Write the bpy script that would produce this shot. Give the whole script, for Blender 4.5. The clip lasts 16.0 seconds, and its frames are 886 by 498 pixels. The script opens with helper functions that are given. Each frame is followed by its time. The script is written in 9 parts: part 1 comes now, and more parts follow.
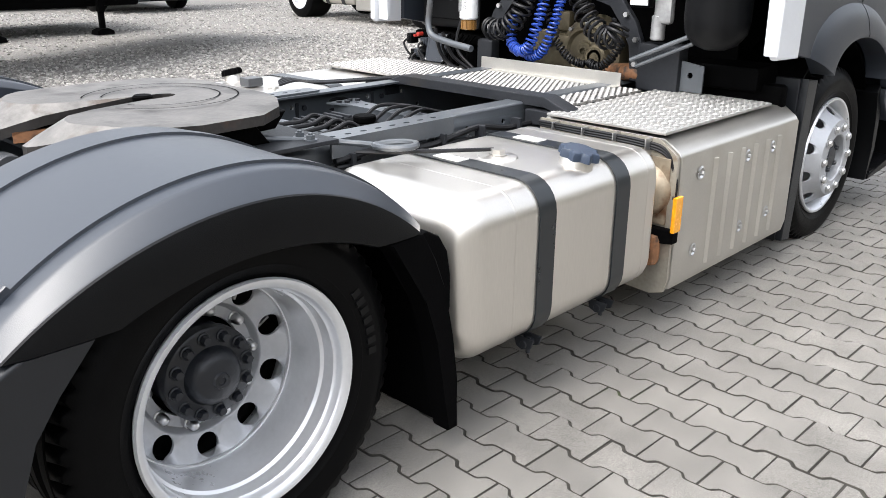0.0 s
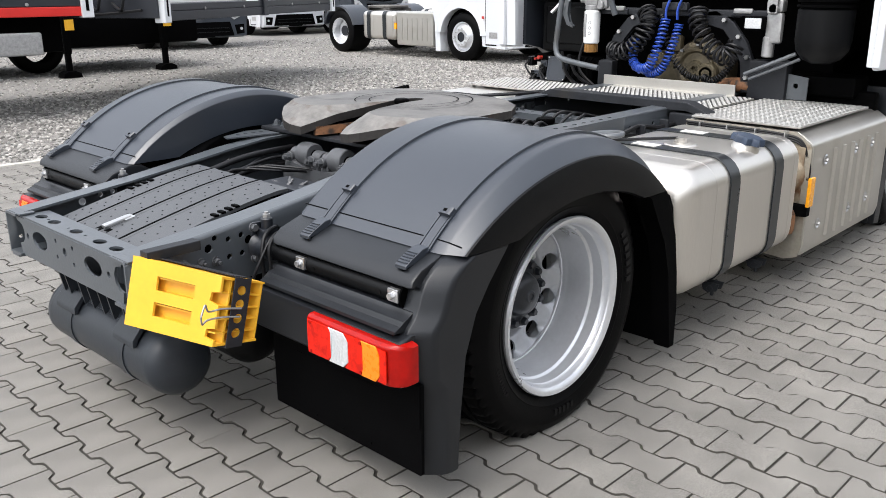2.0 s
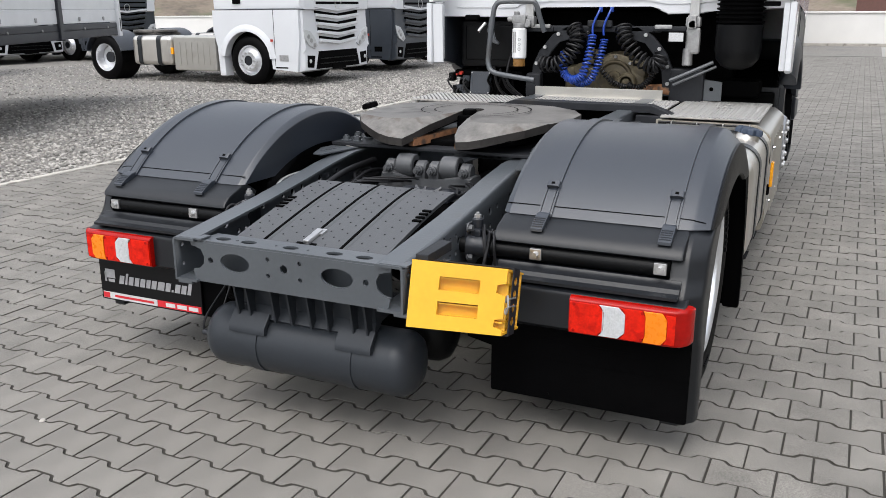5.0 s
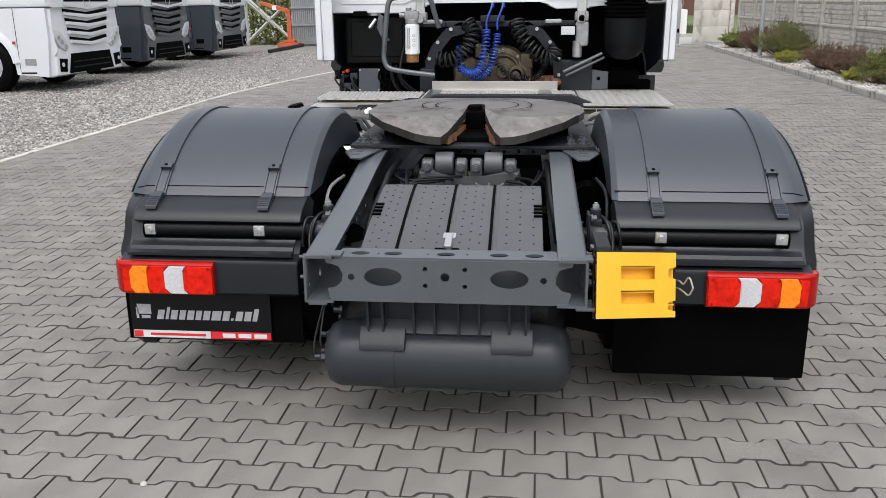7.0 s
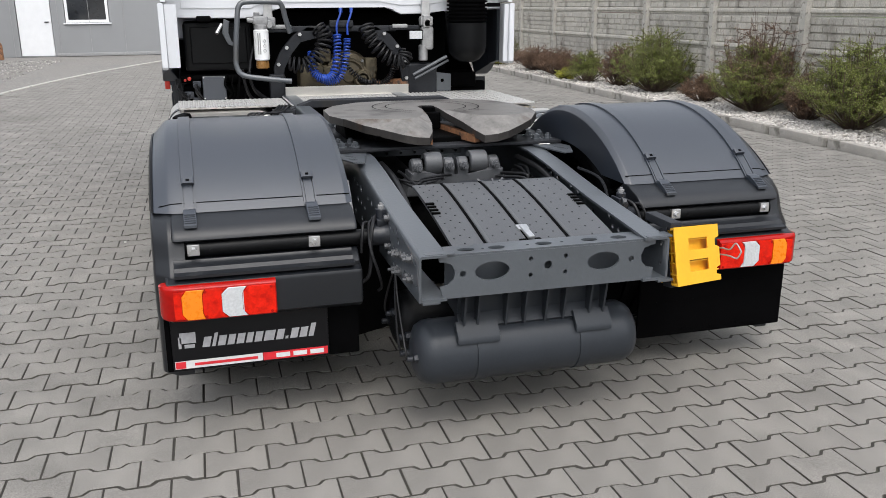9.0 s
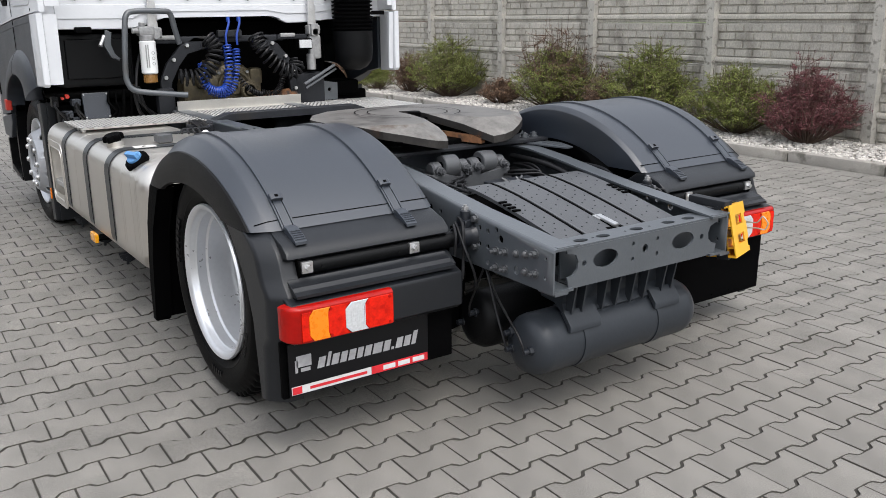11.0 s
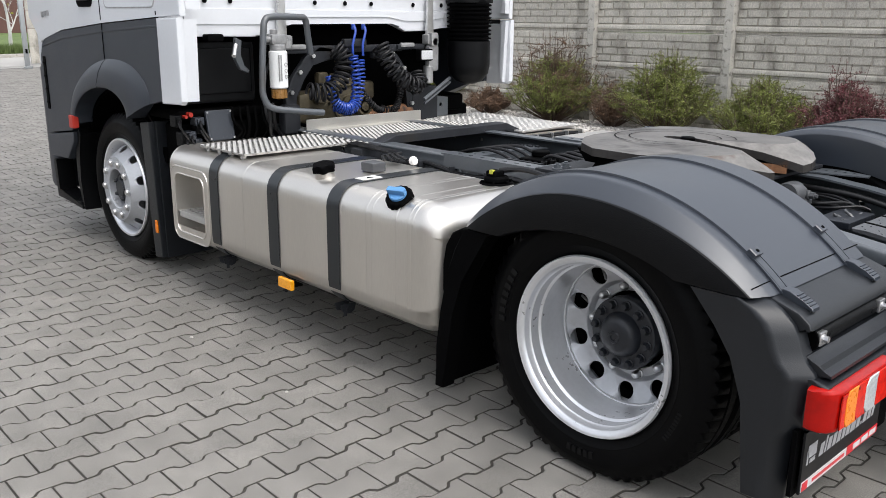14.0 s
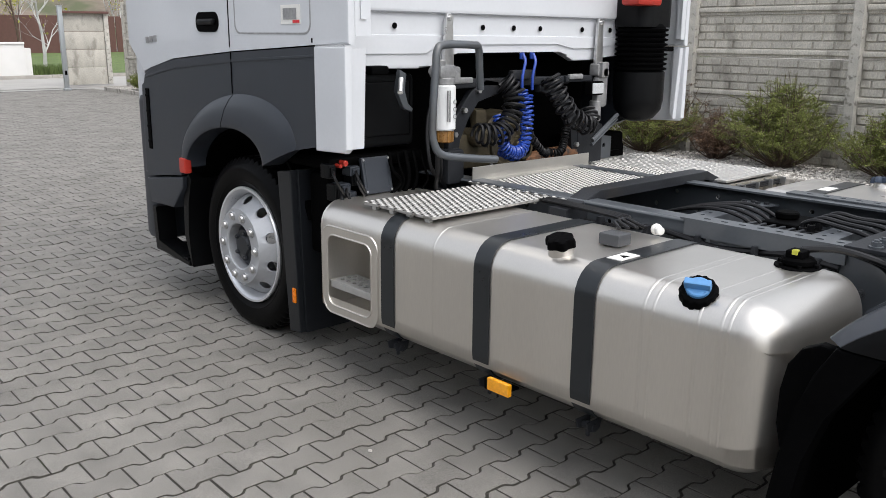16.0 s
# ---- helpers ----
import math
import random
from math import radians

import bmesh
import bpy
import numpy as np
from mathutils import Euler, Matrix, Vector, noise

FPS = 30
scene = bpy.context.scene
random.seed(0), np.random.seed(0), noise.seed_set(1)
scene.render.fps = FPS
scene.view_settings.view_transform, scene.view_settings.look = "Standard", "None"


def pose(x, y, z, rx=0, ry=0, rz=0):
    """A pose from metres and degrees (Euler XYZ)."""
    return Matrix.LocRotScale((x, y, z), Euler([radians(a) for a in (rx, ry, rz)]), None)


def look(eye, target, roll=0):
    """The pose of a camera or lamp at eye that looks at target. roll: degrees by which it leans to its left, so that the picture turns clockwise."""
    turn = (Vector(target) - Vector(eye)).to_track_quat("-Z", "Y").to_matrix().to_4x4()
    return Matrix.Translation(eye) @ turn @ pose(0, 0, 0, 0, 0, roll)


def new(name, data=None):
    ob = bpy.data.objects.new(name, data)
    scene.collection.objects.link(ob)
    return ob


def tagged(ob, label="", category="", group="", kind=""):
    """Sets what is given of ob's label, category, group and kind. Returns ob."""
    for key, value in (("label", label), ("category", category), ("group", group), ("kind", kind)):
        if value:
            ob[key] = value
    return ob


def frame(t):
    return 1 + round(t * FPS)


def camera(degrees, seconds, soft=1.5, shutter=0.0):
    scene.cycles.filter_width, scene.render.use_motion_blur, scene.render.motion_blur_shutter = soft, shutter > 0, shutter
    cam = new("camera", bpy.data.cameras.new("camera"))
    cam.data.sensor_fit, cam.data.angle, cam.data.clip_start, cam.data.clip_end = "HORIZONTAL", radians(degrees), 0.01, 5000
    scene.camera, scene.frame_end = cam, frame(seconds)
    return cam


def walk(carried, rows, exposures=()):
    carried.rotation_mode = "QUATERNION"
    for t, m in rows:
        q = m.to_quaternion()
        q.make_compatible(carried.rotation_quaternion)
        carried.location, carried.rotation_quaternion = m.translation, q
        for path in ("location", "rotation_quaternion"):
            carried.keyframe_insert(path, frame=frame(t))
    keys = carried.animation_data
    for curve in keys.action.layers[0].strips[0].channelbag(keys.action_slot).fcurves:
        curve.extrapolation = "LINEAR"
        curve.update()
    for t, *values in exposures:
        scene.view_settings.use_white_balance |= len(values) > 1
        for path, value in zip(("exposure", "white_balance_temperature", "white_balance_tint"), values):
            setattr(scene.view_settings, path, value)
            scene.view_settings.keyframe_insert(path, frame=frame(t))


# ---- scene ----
cam = camera(54.8, 16.0, soft=0.5)
METRES, EYE, TILT, LEAN, TURN = 10.49, 1.5, 0.0, 0.0, -46.5
START_X, START_Y = -0.935, -2.8435
ROWS = [
    (0.0, 0.0, 0.0, 0.0, 0.08, -19.39, -0.23),
    (0.5, -0.0226, -0.0265, -0.0009, -0.67, -18.75, -0.1),
    (1.0, -0.0401, -0.0578, 0.0023, -0.34, -18.21, 0.31),
    (1.5, -0.063, -0.0727, -0.0001, 0.05, -17.66, 0.41),
    (2.0, -0.0838, -0.0817, -0.0009, -0.11, -17.09, 0.36),
    (2.5, -0.1018, -0.0959, -0.0001, -1.09, -16.67, 0.21),
    (3.0, -0.124, -0.1052, 0.0004, -3.5, -16.26, -0.16),
    (3.5, -0.1493, -0.1019, -0.0022, -6.03, -15.97, -0.35),
    (4.0, -0.1786, -0.0979, -0.0027, -9.17, -15.77, -0.05),
    (6.5, -0.3296, -0.0349, -0.0008, -34.69, -16.13, 0.86),
    (7.0, -0.3576, -0.0148, -0.0006, -38.33, -16.2, 0.86),
    (7.5, -0.3868, 0.0028, 0.001, -42.74, -16.2, 0.78),
    (8.0, -0.4072, 0.0279, 0.0011, -48.23, -16.29, 0.58),
    (8.5, -0.4296, 0.0512, 0.0006, -54.17, -16.19, 0.47),
    (11.0, -0.4995, 0.1881, -0.0008, -78.11, -15.58, 0.93),
    (11.5, -0.5069, 0.2163, -0.0009, -81.26, -15.42, 0.91),
    (12.0, -0.5127, 0.2462, -0.0002, -83.75, -15.31, 0.82),
    (12.5, -0.5019, 0.278, -0.001, -85.96, -15.48, 0.67),
    (13.0, -0.4939, 0.3099, 0.0004, -88.01, -15.5, 0.12),
    (13.5, -0.4878, 0.3435, 0.0033, -88.36, -15.44, -0.2),
    (14.0, -0.4714, 0.3724, 0.004, -86.96, -15.42, -0.13),
    (14.5, -0.4526, 0.3981, 0.0049, -85.18, -15.4, -0.14),
    (15.0, -0.4383, 0.4256, 0.0076, -85.14, -15.43, -0.4),
    (15.5, -0.4181, 0.4465, 0.0053, -85.53, -14.99, -0.34),
    (16.0, -0.388, 0.4624, 0.0068, -85.82, -14.15, -0.22),
]
walk(cam, [(t, pose(START_X, START_Y, EYE, TILT, LEAN, TURN) @ pose(METRES * x, METRES * y, METRES * z, 90 + pitch, roll, yaw)) for t, x, y, z, yaw, pitch, roll in ROWS],
     exposures=[(0.0, 1.79), (1.5, 1.54), (3.5, 1.20), (6.5, 0.98), (7.5, 1.01), (11.0, 1.08), (13.5, 1.16), (14.5, 1.19), (16.0, 0.96)])
from mathutils.geometry import delaunay_2d_cdt


# ---- world and light: a bright overcast day ----
world = bpy.data.worlds.new("overcast_sky")
scene.world = world
world.use_nodes = True
wn, wl = world.node_tree.nodes, world.node_tree.links
wn.clear()
SUN_ELEV, SUN_AZ = 60.0, 178.0            # degrees; azimuth from +x towards +y
sky = wn.new("ShaderNodeTexSky")
sky.sky_type = "NISHITA"
sky.sun_disc = False
sky.sun_elevation = radians(SUN_ELEV)
sky.sun_rotation = radians(90.0 - SUN_AZ)
sky.dust_density = 2.5
sky.air_density = 1.0
calm = wn.new("ShaderNodeHueSaturation")
calm.inputs["Saturation"].default_value = 0.27
bg = wn.new("ShaderNodeBackground")
bg.inputs["Strength"].default_value = 0.15
wo = wn.new("ShaderNodeOutputWorld")
# even cloud, brighter overhead than low down
wtc = wn.new("ShaderNodeTexCoord")
wxyz = wn.new("ShaderNodeSeparateXYZ")
wup = wn.new("ShaderNodeMapRange")
wup.inputs["From Min"].default_value, wup.inputs["From Max"].default_value = 0.0, 1.0
wup.inputs["To Min"].default_value, wup.inputs["To Max"].default_value = 0.58, 1.50
wsc = wn.new("ShaderNodeVectorMath")
wsc.operation = "SCALE"
wl.new(wtc.outputs["Generated"], wxyz.inputs[0])
wl.new(wxyz.outputs["Z"], wup.inputs["Value"])
wl.new(sky.outputs[0], calm.inputs["Color"])
wl.new(calm.outputs[0], wsc.inputs[0])
wl.new(wup.outputs[0], wsc.inputs["Scale"])
wl.new(wsc.outputs[0], bg.inputs["Color"])
wl.new(bg.outputs[0], wo.inputs["Surface"])
sun = new("sun", bpy.data.lights.new("sun", "SUN"))
sun.data.energy, sun.data.angle, sun.data.color = 0.26, radians(60.0), (1.0, 0.97, 0.92)
ce = math.cos(radians(SUN_ELEV))
sun.matrix_world = look((ce * math.cos(radians(SUN_AZ)) * 30, ce * math.sin(radians(SUN_AZ)) * 30, math.sin(radians(SUN_ELEV)) * 30), (0, 0, 0))


# ---- materials ----
def mat(name, color, rough=0.5, metal=0.0, var=0.15, scale=6.0, fine=60.0, bump=0.0, bump_scale=120.0, coat=0.0, rvar=0.1,
        tint=None, tint_at=0.55, tint_scale=3.0, rand=None, stretch=None, spec=0.5, island=False, trans=0.0, tint_amount=1.0, speck=0.0, speck_scale=300.0):
    """A principled material with variation at two scales, an optional second colour in patches, and fine relief."""
    m = bpy.data.materials.new(name)
    m.use_nodes = True
    n, l = m.node_tree.nodes, m.node_tree.links
    b = n["Principled BSDF"]
    tc = n.new("ShaderNodeTexCoord")
    src = tc.outputs["Object"]
    if stretch:
        mp = n.new("ShaderNodeMapping")
        mp.inputs["Scale"].default_value = stretch
        l.new(src, mp.inputs[0])
        src = mp.outputs[0]

    def tex(s, detail=4.0):
        t = n.new("ShaderNodeTexNoise")
        t.inputs["Scale"].default_value, t.inputs["Detail"].default_value = s, detail
        l.new(src, t.inputs["Vector"])
        return t.outputs["Fac"]

    def math_node(op, a, c):
        t = n.new("ShaderNodeMath")
        t.operation = op
        for i, v in enumerate((a, c)):
            if isinstance(v, (int, float)):
                t.inputs[i].default_value = v
            else:
                l.new(v, t.inputs[i])
        return t.outputs[0]

    big, small = tex(scale), tex(fine, 2.0)
    both = math_node("ADD", math_node("MULTIPLY", big, 0.65), math_node("MULTIPLY", small, 0.35))
    col = n.new("ShaderNodeMix")
    col.data_type = "RGBA"
    lo, hi = [c * (1 - var) for c in color], [min(1.0, c * (1 + var)) for c in color]
    col.inputs["A"].default_value, col.inputs["B"].default_value = (*lo, 1), (*hi, 1)
    rng = n.new("ShaderNodeMapRange")
    rng.inputs["From Min"].default_value, rng.inputs["From Max"].default_value = 0.3, 0.7
    l.new(both, rng.inputs["Value"])
    l.new(rng.outputs[0], col.inputs["Factor"])
    out = col.outputs["Result"]
    if tint:
        patch = n.new("ShaderNodeMapRange")
        patch.inputs["From Min"].default_value, patch.inputs["From Max"].default_value = tint_at, tint_at + 0.12
        patch.inputs["To Max"].default_value = tint_amount
        l.new(tex(tint_scale, 6.0), patch.inputs["Value"])
        mx = n.new("ShaderNodeMix")
        mx.data_type = "RGBA"
        mx.inputs["B"].default_value = (*tint, 1)
        l.new(out, mx.inputs["A"])
        l.new(patch.outputs[0], mx.inputs["Factor"])
        out = mx.outputs["Result"]
    if speck:
        sv, sm = n.new("ShaderNodeHueSaturation"), n.new("ShaderNodeMapRange")
        sm.inputs["From Min"].default_value, sm.inputs["From Max"].default_value = 0.33, 0.67
        sm.inputs["To Min"].default_value, sm.inputs["To Max"].default_value = 1 - speck, 1 + speck
        l.new(tex(speck_scale, 3.0), sm.inputs["Value"])
        l.new(sm.outputs[0], sv.inputs["Value"])
        l.new(out, sv.inputs["Color"])
        out = sv.outputs[0]
    if rand:
        if island:
            r = n.new("ShaderNodeNewGeometry").outputs["Random Per Island"]
        else:
            r = n.new("ShaderNodeObjectInfo").outputs["Random"]
        hs = n.new("ShaderNodeHueSaturation")
        v = n.new("ShaderNodeMapRange")
        v.inputs["To Min"].default_value, v.inputs["To Max"].default_value = 1 - rand, 1 + rand
        l.new(r, v.inputs["Value"])
        l.new(v.outputs[0], hs.inputs["Value"])
        l.new(out, hs.inputs["Color"])
        out = hs.outputs[0]
    l.new(out, b.inputs["Base Color"])
    rr = n.new("ShaderNodeMapRange")
    rr.inputs["To Min"].default_value, rr.inputs["To Max"].default_value = max(0.03, rough - rvar), min(1, rough + rvar)
    l.new(both, rr.inputs["Value"])
    l.new(rr.outputs[0], b.inputs["Roughness"])
    b.inputs["Metallic"].default_value = metal
    b.inputs["Coat Weight"].default_value = coat
    b.inputs["Specular IOR Level"].default_value = spec
    b.inputs["Transmission Weight"].default_value = trans
    if bump:
        bp = n.new("ShaderNodeBump")
        bp.inputs["Strength"].default_value, bp.inputs["Distance"].default_value = bump, 0.01
        l.new(tex(bump_scale, 3.0), bp.inputs["Height"])
        l.new(bp.outputs[0], b.inputs["Normal"])
    return m


M_FENDER = mat("textured_grey_plastic", (0.0190, 0.0240, 0.0335), 0.35, spec=0.85, bump=0.05, bump_scale=500, var=0.10, scale=2.5, rvar=0.06, tint=(0.024, 0.0265, 0.030), tint_at=0.55, tint_scale=2.2, tint_amount=0.5)
M_CARRIER = mat("dark_moulded_plastic", (0.0085, 0.0098, 0.0122), 0.38, spec=0.42, bump=0.08, bump_scale=400, var=0.15)
M_BLACK = mat("black_plastic", (0.0028, 0.0030, 0.0035), 0.40, spec=0.16, bump=0.15, bump_scale=350, var=0.2)
M_DULL = mat("matt_black_rubber_sheet", (0.0020, 0.0020, 0.0022), 0.6, spec=0.02, bump=0.1, var=0.25)
M_FRAME = mat("grey_chassis_paint", (0.066, 0.074, 0.083), 0.34, spec=0.8, var=0.12, scale=4, bump=0.05, bump_scale=90, tint=(0.05, 0.05, 0.05), tint_at=0.6)
M_TANKPAINT = mat("dark_grey_tank_paint", (0.026, 0.030, 0.036), 0.38, spec=0.3, var=0.12, scale=5, bump=0.04, bump_scale=80)
M_TRAY = mat("dark_grey_tray_plastic", (0.0640, 0.0665, 0.0710), 0.42, var=0.15, scale=6, bump=0.08, bump_scale=200)
M_DARKFRAME = mat("dark_chassis_paint", (0.020, 0.0215, 0.025), 0.5, spec=0.22, var=0.25, scale=8, bump=0.08, tint=(0.026, 0.024, 0.022), tint_at=0.6)
# near-black for greasy metal and for shade in gaps, holes and interiors
M_GRIMESHADE = mat("black_grime_and_shade", (0.0015, 0.0015, 0.0016), 0.6, spec=0.02, var=0.4, scale=14, bump=0.2, bump_scale=60)
M_RUBBER = mat("tyre_rubber", (0.0018, 0.0018, 0.0020), 0.46, spec=0.08, var=0.25, scale=10, bump=0.1, bump_scale=200, tint=(0.007, 0.0068, 0.0065), tint_at=0.64)
M_RUBMARK = mat("tyre_marking_rubber", (0.004, 0.004, 0.0043), 0.42, spec=0.16)
M_RIM = mat("silver_rim_paint", (0.70, 0.71, 0.73), 0.30, metal=0.6, var=0.07, scale=5, tint=(0.5, 0.49, 0.47), tint_at=0.66, tint_scale=11, tint_amount=0.5)
# darker copy of the rim paint, holding the dark that the discs reflect
M_DISC = mat("disc_paint_dark_reflection", (0.42, 0.43, 0.45), 0.40, metal=0.4, var=0.10, scale=9, tint=(0.25, 0.245, 0.235), tint_at=0.64, tint_scale=14, tint_amount=0.5)
M_SIDE = mat("dark_paver_side", (0.060, 0.055, 0.047), 0.95, var=0.4, scale=6, fine=90)
M_HUB = mat("dark_grey_hub_paint", (0.0105, 0.0125, 0.017), 0.40, var=0.2, bump=0.1, bump_scale=70)
M_STEEL = mat("bright_steel", (0.6, 0.6, 0.6), 0.3, metal=0.9, var=0.15, scale=20)
M_ALU = mat("brushed_aluminium", (0.68, 0.65, 0.605), 0.32, metal=0.92, var=0.06, scale=3, fine=220, rvar=0.06, stretch=(1, 1, 0.12), tint=(0.58, 0.55, 0.50), tint_at=0.56, tint_scale=1.6, tint_amount=0.6)
M_ALUBOX = mat("stamped_aluminium_sheet", (0.58, 0.56, 0.52), 0.38, metal=0.9, var=0.08, scale=4, fine=120, tint=(0.5, 0.47, 0.42), tint_at=0.6, tint_scale=2.5, tint_amount=0.6)
M_TREAD = mat("aluminium_tread_plate", (0.40, 0.395, 0.38), 0.42, metal=0.35, var=0.12, scale=12, tint=(0.42, 0.4, 0.37), tint_at=0.58, tint_scale=8)
M_TREADBED = mat("dull_aluminium_plank", (0.37, 0.362, 0.345), 0.5, metal=0.5, var=0.2, scale=14, tint=(0.20, 0.19, 0.175), tint_at=0.5, tint_scale=30)
M_CHECKER = mat("checker_plate_base", (0.37, 0.362, 0.345), 0.42, metal=0.5, var=0.2, scale=10, tint=(0.27, 0.26, 0.245), tint_at=0.54, tint_scale=12)
M_STRAP = mat("grey_tank_strap", (0.010, 0.0125, 0.015), 0.30, spec=0.5, var=0.12)
M_WHITE = mat("white_truck_paint", (0.62, 0.635, 0.66), 0.25, var=0.03, scale=1.5, coat=0.5, rvar=0.05)
M_CABGREY = mat("dark_grey_cab_plastic", (0.026, 0.0305, 0.039), 0.38, spec=0.45, var=0.1, bump=0.06, bump_scale=400)
M_GREASE = mat("worn_greasy_steel_plate", (0.130, 0.122, 0.113), 0.50, metal=0.3, var=0.35, scale=9, fine=45, tint=(0.060, 0.055, 0.050), tint_at=0.53, tint_scale=6, bump=0.15, bump_scale=50)
M_RAMP = mat("scuffed_steel_ramp", (0.165, 0.156, 0.145), 0.52, metal=0.3, var=0.35, scale=14, fine=60, tint=(0.075, 0.050, 0.035), tint_at=0.54, tint_scale=9, tint_amount=0.7, bump=0.15, bump_scale=60)
M_EDGE = mat("worn_dark_steel_edge", (0.030, 0.027, 0.025), 0.55, metal=0.3, var=0.4, scale=10, tint=(0.07, 0.035, 0.02), tint_at=0.6, tint_scale=7, bump=0.15, bump_scale=50)
M_RUST = mat("rusty_steel", (0.24, 0.11, 0.05), 0.7, var=0.4, scale=25, tint=(0.06, 0.04, 0.03), tint_at=0.52, tint_scale=18)
M_SHIELD = mat("beige_heat_shield_sheet", (0.40, 0.37, 0.31), 0.45, metal=0.5, var=0.2, scale=9, tint=(0.22, 0.15, 0.09), tint_at=0.56, tint_scale=7, tint_amount=0.8)
M_NAVYPAINT = mat("dark_slate_truck_paint", (0.040, 0.047, 0.058), 0.3, var=0.06, coat=0.5, rvar=0.05)
M_HEAT = mat("heat_stained_steel", (0.36, 0.30, 0.22), 0.5, metal=0.5, var=0.25, scale=12, tint=(0.16, 0.08, 0.04), tint_at=0.52, tint_scale=9)
M_YELLOW = mat("yellow_plastic", (0.80, 0.42, 0.025), 0.45, var=0.08, scale=8, tint=(0.66, 0.33, 0.03), tint_at=0.64, tint_scale=6)
M_RED = mat("red_lamp_lens", (0.62, 0.012, 0.003), 0.2, spec=0.25, coat=0.05, var=0.25, scale=26, fine=140, rvar=0.04, tint=(0.36, 0.004, 0.002), tint_at=0.52, tint_scale=30, tint_amount=0.7)
M_REDDEEP = mat("deep_red_reflector_lens", (0.32, 0.004, 0.002), 0.2, spec=0.25, coat=0.05, var=0.25, scale=18, rvar=0.04)
M_LENSW = mat("clear_lamp_lens", (0.52, 0.53, 0.54), 0.2, coat=0.8, var=0.12, scale=120, rvar=0.05)
M_ORANGE = mat("orange_lamp_lens", (0.85, 0.21, 0.004), 0.28, coat=0.15, var=0.12, scale=60, rvar=0.05)
M_AMBER = mat("amber_reflector", (0.88, 0.36, 0.01), 0.25, coat=0.6, var=0.15, scale=90)
M_REDTAIL = mat("red_plastic", (0.42, 0.03, 0.018), 0.4)
M_SIGNBLK = mat("gloss_black_sign", (0.004, 0.004, 0.005), 0.35, spec=0.25)
M_SIGNGREY = mat("light_grey_print", (0.33, 0.33, 0.34), 0.45, var=0.12, scale=60)
M_SIGNRED = mat("red_print", (0.6, 0.02, 0.03), 0.4)
M_SIGNWHITE = mat("white_print", (0.62, 0.62, 0.62), 0.4)
M_HOSE = mat("black_hose", (0.008, 0.008, 0.009), 0.4, spec=0.3, var=0.2)
M_BLUE = mat("blue_coil_plastic", (0.016, 0.055, 0.32), 0.32, var=0.15, coat=0.2)
M_CAPBLUE = mat("light_blue_plastic", (0.09, 0.25, 0.5), 0.4, var=0.12)
M_CAPDARK = mat("dark_blue_black_plastic", (0.03, 0.045, 0.075), 0.5, var=0.15)
M_FILTER = mat("white_filter_can", (0.75, 0.76, 0.76), 0.35, var=0.05)
M_BOWL = mat("brown_filter_bowl", (0.22, 0.11, 0.03), 0.25, var=0.3, coat=0.4)
M_ENGINE = mat("khaki_engine_casting", (0.13, 0.108, 0.068), 0.5, metal=0.4, var=0.3, scale=18, tint=(0.1, 0.085, 0.06), tint_at=0.52, tint_scale=10, bump=0.2, bump_scale=40)
M_CAST = mat("grey_aluminium_casting", (0.34, 0.34, 0.34), 0.5, metal=0.6, var=0.25, scale=25, bump=0.1)
M_LABEL = mat("white_paper_label", (0.75, 0.74, 0.7), 0.5, var=0.06)
M_GLASS = mat("dark_window_glass", (0.02, 0.022, 0.025), 0.06, coat=0.5, rvar=0.02)

M_PAVER = mat("grey_concrete_paver", (0.186, 0.1765, 0.160), 0.85, var=0.30, scale=4.5, fine=240, bump=0.3, bump_scale=420, rand=0.075, speck=0.24, speck_scale=230, tint=(0.150, 0.142, 0.127), tint_at=0.55, tint_scale=0.9, tint_amount=0.8)
M_PAVERS = mat("grey_concrete_pavers", (0.186, 0.1765, 0.160), 0.85, var=0.30, scale=4.5, fine=240, bump=0.3, bump_scale=420, rand=0.075, speck=0.24, speck_scale=230, island=True, tint=(0.150, 0.142, 0.127), tint_at=0.55, tint_scale=0.9, tint_amount=0.8)
M_JOINT = mat("dark_joint_sand", (0.034, 0.031, 0.026), 0.95, var=0.4, scale=5, fine=80, tint=(0.04, 0.05, 0.022), tint_at=0.6, tint_scale=2.5)
M_KERB = mat("weathered_concrete_kerb", (0.33, 0.31, 0.28), 0.85, var=0.2, scale=4, fine=120, bump=0.3, bump_scale=200, rand=0.1, tint=(0.15, 0.14, 0.12), tint_at=0.56, tint_scale=5)
M_EDGING = mat("pale_concrete_edging", (0.46, 0.44, 0.40), 0.85, var=0.18, scale=4, fine=120, bump=0.3, bump_scale=200, rand=0.08, tint=(0.30, 0.285, 0.25), tint_at=0.58, tint_scale=5)
M_GRAVEL = mat("grey_gravel_bed", (0.195, 0.185, 0.170), 0.9, var=0.5, scale=30, fine=90, bump=1.0, bump_scale=55, tint=(0.16, 0.156, 0.15), tint_at=0.55, tint_scale=0.7, tint_amount=0.6)
M_STONES = mat("grey_gravel_stones", (0.29, 0.277, 0.256), 0.85, var=0.2, scale=30, rand=0.6, island=True)
M_WBED = mat("pale_gravel_bed", (0.28, 0.26, 0.235), 0.9, var=0.4, scale=30, fine=70, bump=1.0, bump_scale=45)
M_WSTONES = mat("white_gravel_stones", (0.46, 0.435, 0.40), 0.8, var=0.15, scale=30, rand=0.28, island=True)
